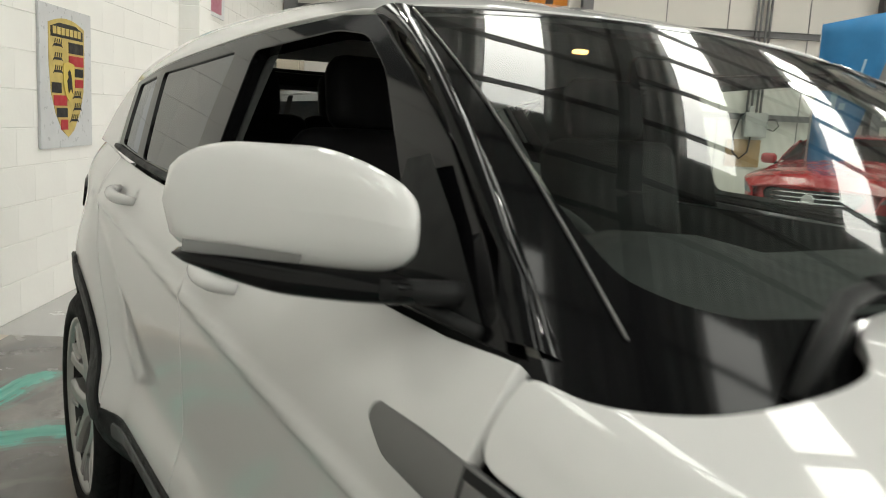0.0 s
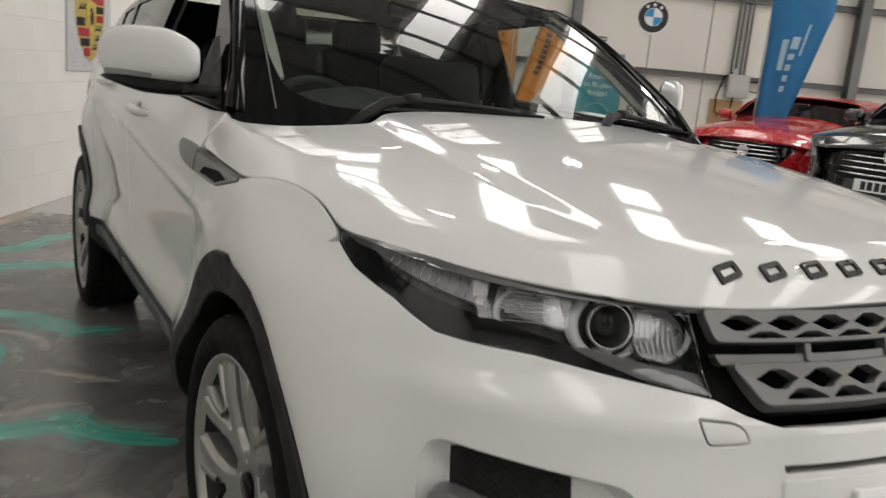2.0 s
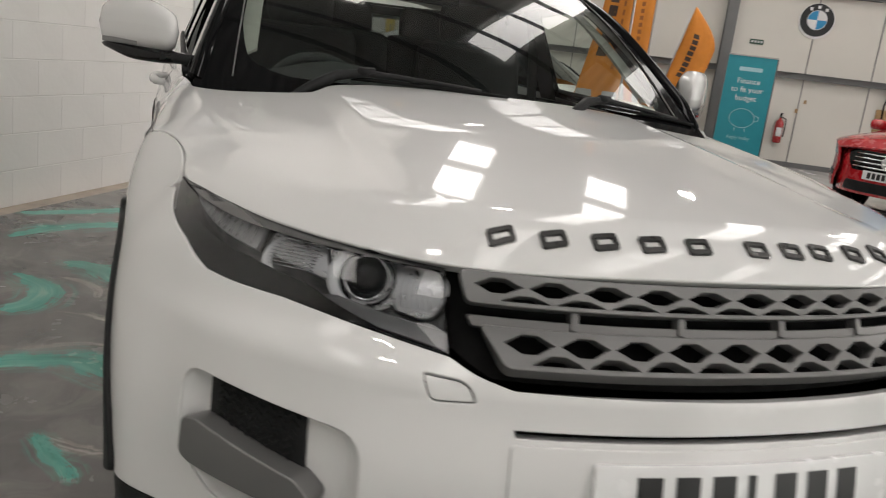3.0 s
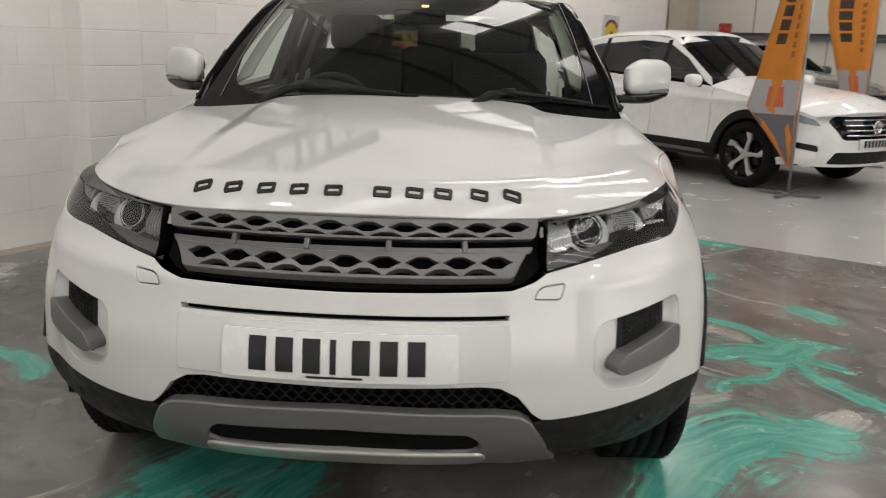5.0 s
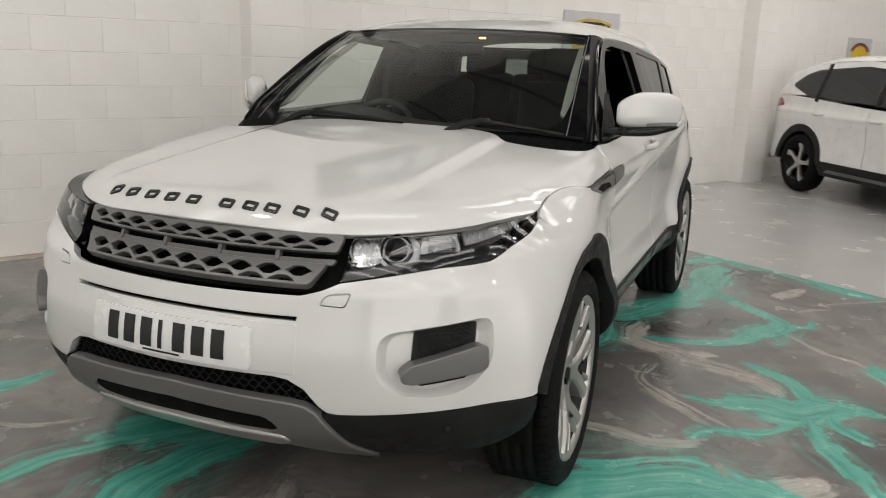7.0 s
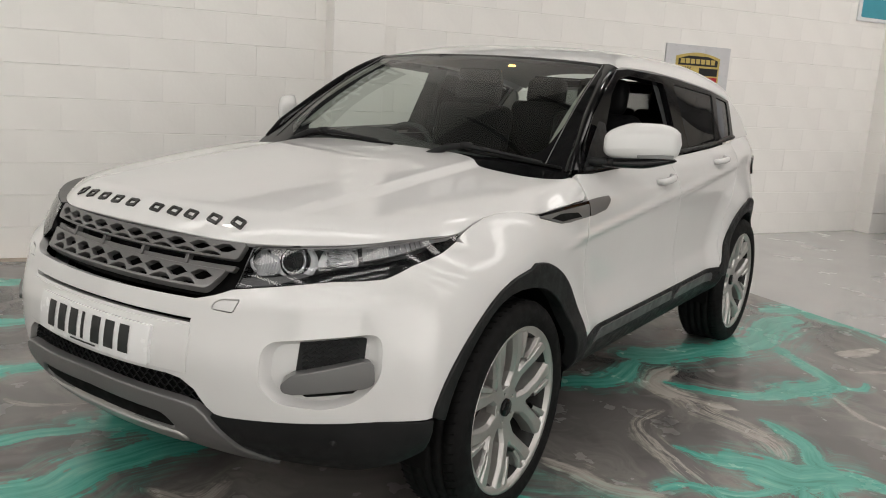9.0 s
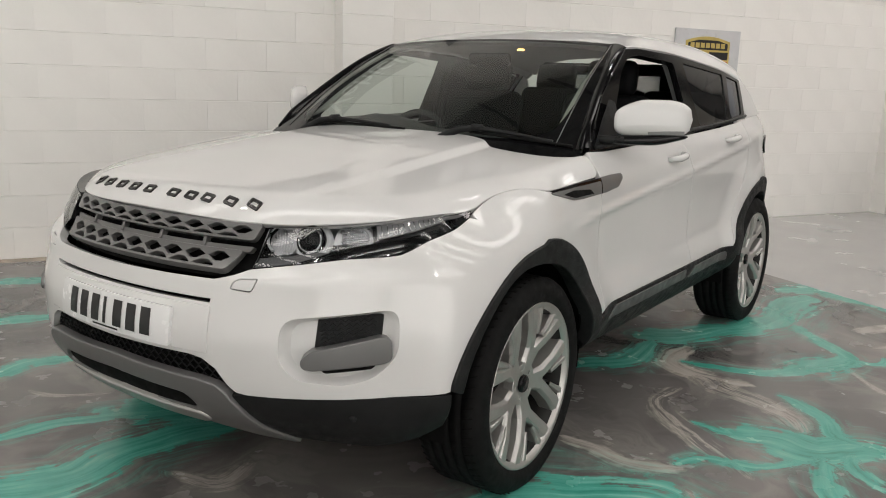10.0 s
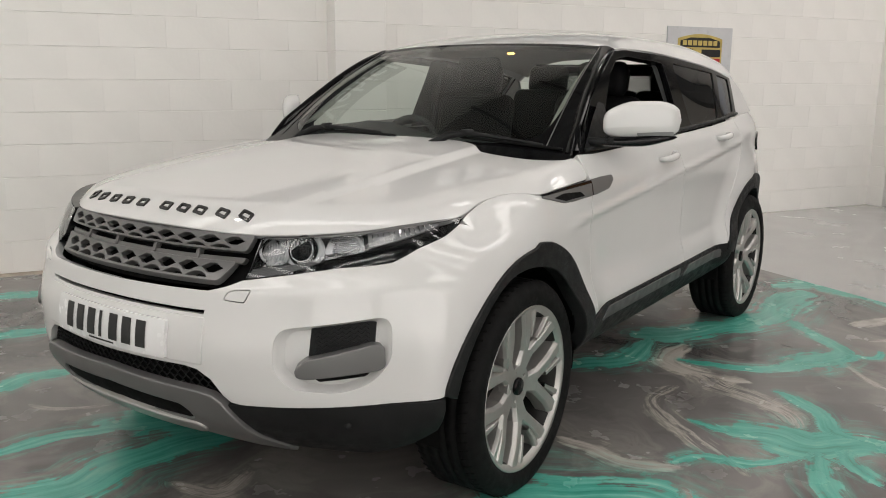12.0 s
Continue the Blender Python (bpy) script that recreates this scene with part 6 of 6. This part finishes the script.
cab = thing("steel_cabinet", Matrix.Translation(hall(13.1, WALL + .22, 0)) @ HALL.to_3x3().to_4x4(), "tall beige electrical cabinet beside the block wall", "cabinet")
part("case", box_bm((.36, .62, 2.25), (0, 0, 1.125), .012), plain("beige_enamel", (.42, .38, .30), .45), cab)
part("door_panel", box_bm((.012, .54, 2.05), (.186, 0, 1.13), .004), plain("beige_enamel", (.42, .38, .30), .45), cab)
beam("column", (WALL + .12, END - .55, 0), (WALL + .12, END - .55, EAVES - .2), .2, .22, M["steel"], None, "dark steel column in the hall's corner")
alarm = thing("red_alarm_box", Matrix.Translation(hall(13.95, WALL + .75, 1.72)) @ HALL.to_3x3().to_4x4(), "small red call point box", "alarm box")
part("case", box_bm((.22, .12, .26), (0, 0, 0), .015), plain("extinguisher_red", (.40, .015, .018), .25, .5), alarm)


def feather_banner(along, out, turn, h, w, cloth, name, label, lean=0.0, straight=False, low=.55, tip=False, sail=False):
    """A cloth banner on a bent pole with a cross foot; turn in degrees."""
    m = Matrix.Translation(hall(along, out)) @ pose(0, 0, 0, 0, lean, turn)
    ob = thing(name, m, label, "banner", "advertising banners")
    n, k = 22, 7
    rows = []
    for i in range(n):
        t = i / (n - 1)
        z = low + (h - low) * t
        if straight:
            wd = w * (.42 + .58 * min(1, t * 1.15))
            zz = z
        else:
            wd = w * (.80 + .25 * t) * (1 if t < .62 else max(.02, math.cos((t - .62) / .38 * math.pi / 2) ** .7))
            zz = z
        if tip:
            wd = w * (.25 + .75 * min(1, t / .5)) * (1 if t < .7 else max(.03, 1 - ((t - .7) / .3) ** 1.7))
        if sail:
            wd = float(np.interp(z, (.28, .55, .82, 1.1, 1.75, 2.6, h), (.03, .25, .49, .42, .29, .20, .03)))
        row = []
        for j in range(k):
            u = j / (k - 1)
            x = wd * u
            y = .03 * math.sin(u * 3.4 + t * 4.2) * (.4 + t) + .012 * math.sin(u * 9 + t * 11)
            row.append((x, y, zz + (.16 * u if straight and t > .96 else 0)))
        rows.append(row)
    sheet = strip("cloth", rows, cloth, ob)
    back = sheet.modifiers.new("thickness", "SOLIDIFY")
    back.thickness = .002
    tube("pole", [(-.012, 0, .03), (-.012, 0, h * .6), (-.010, 0, h * .85), (.0, 0, h + .02)], [.014, .012, .009, .007], M["silver"], ob)
    for a in (0, 90):
        part("foot", box_bm((.62, .045, .02), (0, 0, .012), .004, turn=pose(0, 0, .012, 0, 0, a)), M["steel"], ob)
    return ob, rows


def cloth_marks(ob, rows, spans, mat, name="printed_shape", side=-1):
    """Plain printed bars on a banner's cloth, by share of width and height."""
    r = np.array(rows)
    n, k = r.shape[:2]

    def at(u, v):
        i, j = v * (n - 1), u * (k - 1)
        a, b = int(min(i, n - 2)), int(min(j, k - 2))
        f, g = i - a, j - b
        return (r[a, b] * (1 - f) * (1 - g) + r[a + 1, b] * f * (1 - g) + r[a, b + 1] * (1 - f) * g + r[a + 1, b + 1] * f * g)

    for u0, u1, v0, v1 in spans:
        for s in (-1, 1):
            grid = [[at(u0 + (u1 - u0) * q / 3, v0 + (v1 - v0) * w / 6) + np.array((0, s * .0045, 0)) for q in range(4)] for w in range(7)]
            strip(name, grid, mat, ob)


ORANGE = worn("orange_banner_cloth", (.62, .22, .025), .7, vary=.12, scale=4, grain=300, relief=.1)
BLUE = worn("blue_banner_cloth", (.015, .16, .36), .6, vary=.14, scale=3, grain=300, relief=.1)
DARKINK, PALEINK, GREYINK = plain("dark_banner_ink", (.05, .03, .02), .7), plain("pale_banner_ink", (.35, .52, .62), .6), plain("grey_banner_ink", (.10, .10, .12), .7)
bb, rr = feather_banner(8.89, 3.58, -64, 2.62, .74, BLUE, "feather_banner", "bright blue cloth banner with pale printed mark on a pole", straight=True, low=.70)
cloth_marks(bb, rr, [(.30, .42, .50, .70), (.48, .60, .36, .40), (.48, .60, .43, .47), (.48, .60, .50, .54), (.48, .60, .57, .61), (.48, .62, .64, .72), (.68, .72, .60, .80)], PALEINK)
ORANGE_SPOTS = ((6.24, .12, 144, 3.1, .46), (9.06, .38, 144, 3.2, .56))
for al, o, tn, hh, ww in ORANGE_SPOTS:
    near = al < 7
    ob, rr = feather_banner(al, o, tn, hh, ww, ORANGE, "feather_banner", "orange cloth feather banner with dark print on a pole", low=.28 if near else .34, tip=not near, sail=near)
    cloth_marks(ob, rr, [(.50, .78, .40 + .045 * i, .435 + .045 * i) for i in range(10)], DARKINK)
    cloth_marks(ob, rr, [(.22, .30, .36 + .030 * i, .378 + .030 * i) for i in range(10)], plain("brown_banner_ink", (.30, .10, .02), .7))
    cloth_marks(ob, rr, [(.02, .98, .015, .17)], plain("banner_road_grey", (.13, .13, .16), .7))
    cloth_marks(ob, rr, [(.02, .98, .171, .285)], plain("banner_sky_grey", (.40, .39, .40), .7))
    cloth_marks(ob, rr, [(.18, .80, .195, .262)], plain("banner_car_red", (.55, .13, .06), .7))
ob, rr = feather_banner(12.6, .48, -36, 2.58, .56, ORANGE, "feather_banner", "short orange sail banner with dark print on a pole", lean=14, low=.70, tip=True)
cloth_marks(ob, rr, [(.30, .48, .40 + .05 * i, .437 + .05 * i) for i in range(8)], DARKINK)


# ---- the other parked cars ----
def parked_car(name, label, place, paint, wb, scale=1.0, dark_arches=True, spoke=None, grille=None, tall=1.62, emblem=.70):
    """A parked car about its front axle, pointing to -y, with its panels, glass, lamps and wheels."""
    car = thing(name, place @ Matrix.Diagonal((scale, scale, scale, 1)), label, "car", "parked cars")
    L0, L1 = -.86, wb + .88
    belt = spline([L0, .2, .6, wb * .6, wb + .3, L1], [.98, 1.02, 1.04, 1.09, 1.17, 1.20])
    roofz = spline([.55, 1.0, 1.35, wb * .7, wb + .1, wb + .62], [1.16, 1.42, tall - .05, tall, tall - .06, tall - .20])

    def plan(y):
        return .90 - .34 * (np.maximum(0, -.30 - y) / .56) ** 2.3 - .20 * (np.maximum(0, y - wb - .35) / .53) ** 2.2

    def flank(y, z, lift=0.0):
        y, z = np.broadcast_arrays(np.asarray(y, float), np.asarray(z, float))
        h = np.maximum(z - belt(y), 0)
        x = plan(y) - .05 * smooth(.86, 1.08, z) - .02 * np.sin(np.clip((z - .45) / .5, 0, 1) * np.pi) - .42 * h - .05 * smooth(.42, .22, z)
        x = x + .012 * np.exp(-((z - .90 - .03 * y) / .03) ** 2) + lift
        return np.stack([x, y, z], -1)

    def arc(yc, r, a0, a1, n=14):
        return [(yc - r * math.cos(radians(a)), .36 + r * math.sin(radians(a))) for a in np.linspace(a0, a1, n)]

    hood_edge = [(.58, 1.045), (.2, .985), (-.25, .93), (-.55, .87), (-.70, .80)]
    roof_half = lambda y: float(flank(y, roofz(y) - .06)[0])
    for sgn in (1, -1):
        f = side_of(flank, sgn)
        side = [(-.72, .34), (-.40, .30)] + arc(0, .40, 8, 172) + [(wb - .40, .30)] + arc(wb, .40, 8, 172) + [(L1 - .22, .34), (L1 - .04, .60), (L1 - .02, .95), (L1 - .16, 1.17), (wb + .35, 1.165), (wb * .6, 1.08)] + hood_edge + [(-.76, .62)]
        patch("body_side", f, side, paint, car, step=.06, fine=.6, drop=.03, edge=.004, sign=sgn)
        for yc in (0, wb):
            if dark_arches:
                patch("arch_trim", side_of(flank, sgn, .010), arc(yc, .465, 4, 176, 18) + arc(yc, .385, 178, 2, 18), M["plastic"], car, step=.05, drop=.04, edge=.006, sign=sgn)
            strip("arch_liner", [[(sgn * x, yc - .41 * math.cos(t), .36 + .41 * math.sin(t)) for t in np.radians(np.linspace(-8, 188, 18))] for x in (.5, .85)], M["dark"], car)
        patch("sill", side_of(flank, sgn, .006), [(.42, .26), (wb - .42, .26), (wb - .40, .42), (.40, .42)], M["plastic"] if dark_arches else paint, car, step=.08, drop=.04, edge=.008, sign=sgn)
        patch("sill_blade", side_of(flank, sgn, .012), [(.55, .30), (wb - .52, .30), (wb - .60, .335), (.60, .335)], M["satin"], car, step=.08, drop=.01, sign=sgn)
        glass_out = [(.66, 1.085), (wb * .6, 1.125), (wb + .02, 1.175), (wb + .33, 1.265), (wb + .38, 1.30), (wb + .20, float(roofz(wb + .20)) - .155), (wb + .0, float(roofz(wb)) - .135), (wb * .7, float(roofz(wb * .7)) - .125), (1.40, float(roofz(1.40)) - .125), (1.05, 1.335)]
        win = patch("side_glass_band", side_of(flank, sgn, .003), rounded(glass_out, .05, 3), M["privacy"], car, step=.08, drop=.01, sign=sgn, label="dark side glass")
        for y in (wb * .53, wb * .93):
            patch("door_pillar", side_of(flank, sgn, .006), [(y - .03, 1.105), (y + .03, 1.11), (y + .05, float(roofz(y)) - .085), (y - .01, float(roofz(y)) - .08)], M["gloss"], win, step=.08, drop=.01, sign=sgn)
        top = [(y, float(roofz(y)) - .06) for y in (.62, .8, 1.0, 1.35, wb * .7, wb + .1, wb + .5)]
        base_line = [(L1 - .20, 1.16), (wb + .02, 1.178), (wb + .30, 1.262), (wb + .33, 1.30), (wb + .18, float(roofz(wb + .2)) - .150), (wb * .7, float(roofz(wb * .7)) - .122), (1.40, float(roofz(1.40)) - .122), (1.04, 1.34), (.68, 1.095), (.56, 1.05)]
        patch("roof_side", f, top + base_line, paint, car, step=.07, drop=.01, sign=sgn)
        for y in (wb * .50, wb * .88):
            tube("handle", [flank(y + a, .93 + .015 * y, b) * np.array((sgn, 1, 1)) for a, b in ((-.09, .004), (-.05, .028), (.04, .03), (.09, .004))], .016, paint, car)
        for y0, y1 in ((.52, .52), (wb * .545, wb * .56)):
            tube("door_gap", [flank(y0 + (y1 - y0) * t, .44 + .60 * t, .0004) * np.array((sgn, 1, 1)) for t in np.linspace(0, 1, 8)], .0022, M["dark"], car, sides=4)
        mir = part("door_mirror", box_bm((.20, .14, .14), (sgn * 1.0, .70, 1.10), .055, 3), paint, car, "", True)
        tube("mirror_arm", [(sgn * .86, .72, 1.045), (sgn * .95, .71, 1.05)], .02, M["dark"], mir)
        patch("tail_lamp", side_of(flank, sgn, .010), rounded([(wb + .46, 1.035), (L1 - .07, 1.0), (L1 - .08, 1.10), (wb + .58, 1.125)], .03, 3), M["lampred"], car, step=.06, drop=.01, sign=sgn, label="red tail lamp")
        head = patch("headlamp", side_of(flank, sgn, .012), [(-.30, .865), (-.52, .845), (-.70, .775), (-.74, .72), (-.62, .735), (-.42, .80)], plain("parked_headlamp", (.25, .26, .27), .12, 1.0), car, step=.05, drop=.01, sign=sgn, label="glossy headlamp")
        fog = patch("fog_lamp", side_of(flank, sgn, .008), rounded([(-.55, .55), (-.74, .52), (-.75, .46), (-.58, .49)], .02, 3), M["gloss"], car, step=.05, drop=.01, sign=sgn)

    def nose(x, z, lift=0.0):
        x, z = np.broadcast_arrays(np.asarray(x, float), np.asarray(z, float))
        return np.stack([x, -.90 + .42 * (np.abs(x) / .80) ** 3 + .10 * smooth(.62, .95, z) + .05 * smooth(.42, .25, z) - lift, z], -1)

    patch("front_bumper", nose, [(-.72, .30), (.72, .30), (.76, .60), (.70, .80), (0, .86), (-.70, .80), (-.76, .60)], paint, car, step=.06, fine=.6, drop=.03, edge=.005)
    g = patch("grille", lambda x, z: nose(x, z, .008), grille or rounded([(-.44, .58), (.44, .58), (.56, .76), (.50, .81), (-.50, .81), (-.56, .76)], .03, 3), M["gloss"], car, step=.06, drop=.02, edge=.004, label="black front grille")
    for z in (.625, .675, .725, .775):
        tube("grille_bar", [nose(x, z, .016) for x in np.linspace(-.42, .42, 7)], .010, M["chrome"], g, sides=6)
    lathe("emblem", [(0, .0001), (0, .075), (.012, .07), (.012, .055), (.004, .05), (.004, .0001)], M["chrome"], g, sides=28).matrix_local = Matrix.Translation(nose(0, emblem, .022)) @ Matrix.Rotation(radians(-90), 4, "Z")
    patch("lower_grille", lambda x, z: nose(x, z, .006), rounded([(-.55, .33), (.55, .33), (.50, .45), (-.50, .45)], .03, 3), M["plastic"], car, step=.07, drop=.02)
    np_ = patch("number_plate", lambda x, z: nose(x, z, .02), [(-.26, .485), (.26, .485), (.26, .585), (-.26, .585)], M["plate"], car, step=.08, drop=.01)
    for k in range(7):
        x = -.20 + k * .058
        patch("plate_bar", lambda a, z: nose(a, z, .022), [(x, .50), (x + .042, .50), (x + .042, .57), (x, .57)], M["ink"], np_, step=.08, drop=0)

    def lid(u, y):
        u, y = np.broadcast_arrays(np.asarray(u, float), np.asarray(y, float))
        edge_z = np.interp(y, [-.86, -.70, -.55, -.25, .2, .58], [.80, .81, .872, .932, .987, 1.047])
        w = np.minimum(flank(y, edge_z)[..., 0], .90)
        return np.stack([u * w, y - .16 * (1 - np.abs(u) ** 2.5) * smooth(.1, -.7, y), edge_z + .085 * (1 - np.abs(u) ** 2.6) * smooth(-.85, -.35, y) + .03 * (1 - u * u)], -1)

    patch("bonnet", lid, [(-1, -.70), (1, -.70), (1, .57), (-1, .57)], paint, car, step=.08, drop=.02, edge=.004)

    def screen(u, v):
        u, v = np.broadcast_arrays(np.asarray(u, float), np.asarray(v, float))
        y = .56 + .76 * v - .12 * (1 - u * u) * (1 - v * .6)
        z = 1.055 + (float(roofz(1.32)) - 1.075) * v + .03 * (1 - u * u)
        w = .80 - .20 * v
        return np.stack([u * w, y, z], -1)

    patch("windscreen", screen, [(-1, 0), (1, 0), (1, 1), (-1, 1)], M["privacy"], car, step=.12, drop=.01, label="dark windscreen")

    def top(u, y):
        u, y = np.broadcast_arrays(np.asarray(u, float), np.asarray(y, float))
        w = flank(y, roofz(y) - .06)[..., 0]
        return np.stack([u * w, y, roofz(y) + .01 - .07 * np.abs(u) ** 6], -1)

    patch("roof", top, [(-1, 1.22), (0, 1.16), (1, 1.22), (1, wb + .5), (0, wb + .60), (-1, wb + .5)], paint, car, step=.1, drop=.02)

    def stern(u, v):
        u, v = np.broadcast_arrays(np.asarray(u, float), np.asarray(v, float))
        return np.stack([u * (.74 - .12 * v), L1 - .01 - .34 * smooth(.45, 1, v), .32 + (float(roofz(wb + .5)) - .34) * v], -1)

    patch("tailgate", stern, [(-1, 0), (1, 0), (1, 1), (-1, 1)], paint, car, step=.1, drop=.02, sign=-1)
    part("underbody", box_bm((1.4, wb + 1.1, .22), (0, wb / 2, .40), .04), M["dark"], car)
    part("cabin_fill", box_bm((1.1, wb - .2, .45), (0, wb / 2 + .55, .85), .08), M["dark"], car)
    for yc in (0, wb):
        for sgn in (1, -1):
            w = lathe("wheel", [(-.10, .24), (-.11, .30), (-.09, .345), (-.05, .355), (.05, .355), (.09, .345), (.11, .315), (.112, .28), (.10, .245), (.06, .235), (-.08, .225)], M["rubber"], car, "", 48)
            w.matrix_local = Matrix.Translation((sgn * .79, yc, .355)) @ Matrix.Rotation(radians(0 if sgn > 0 else 180), 4, "Z")
            lathe("rim_dish", [(.03, .0001), (.035, .10), (.03, .20), (.085, .235), (.096, .243)], M["gloss"], w, sides=40)
            fl = lambda a, b: np.stack([.080 + .018 * np.hypot(a, b) / .24, a, b], -1)
            for k in range(5):
                a = radians(k * 72 + 15)
                arm = [(.05, -.5), (.11, -.16), (.17, -.10), (.235, -.26), (.238, .02), (.18, .12), (.12, .10), (.05, .5)]
                patch("spoke", fl, [(r * math.sin(a + q), r * math.cos(a + q)) for r, q in arm], spoke or M["silver"], w, step=.05, drop=.03, edge=.004)
            lathe("hub_cap", [(.05, .05), (.088, .05), (.092, .04), (.092, .0001)], spoke or M["silver"], w, sides=20)
    return car


def ground(x, y, turn):
    return Matrix.Translation((x, y, 0)) @ pose(0, 0, 0, 0, 0, turn)


parked_car("parked_suv", "white family SUV with black arches and two-tone alloy wheels", ground(3.60, 6.23, 33.9), plain("pearl_white_car_paint", (.80, .795, .785), .35, .8), 2.62, .935, True, tall=1.66)
parked_car("parked_red_car", "red hatchback with a black grille, parked by the end wall", ground(7.36, 5.42, -72), M["red"], 2.6, .95, False, tall=1.45)
parked_car("parked_black_car", "glossy black car with a chrome-barred grille", ground(6.70, 3.05, -78), M["blackcar"], 2.65, 1.08, False, tall=1.50, emblem=.79)
parked_car("parked_grey_car", "dark grey car standing behind the white SUV", ground(4.75, 8.9, 30), worn("dark_grey_paint", (.05, .052, .055), .2, coat=1.0, vary=.06, scale=5, relief=0), 2.6, 1.0, False, tall=1.48)
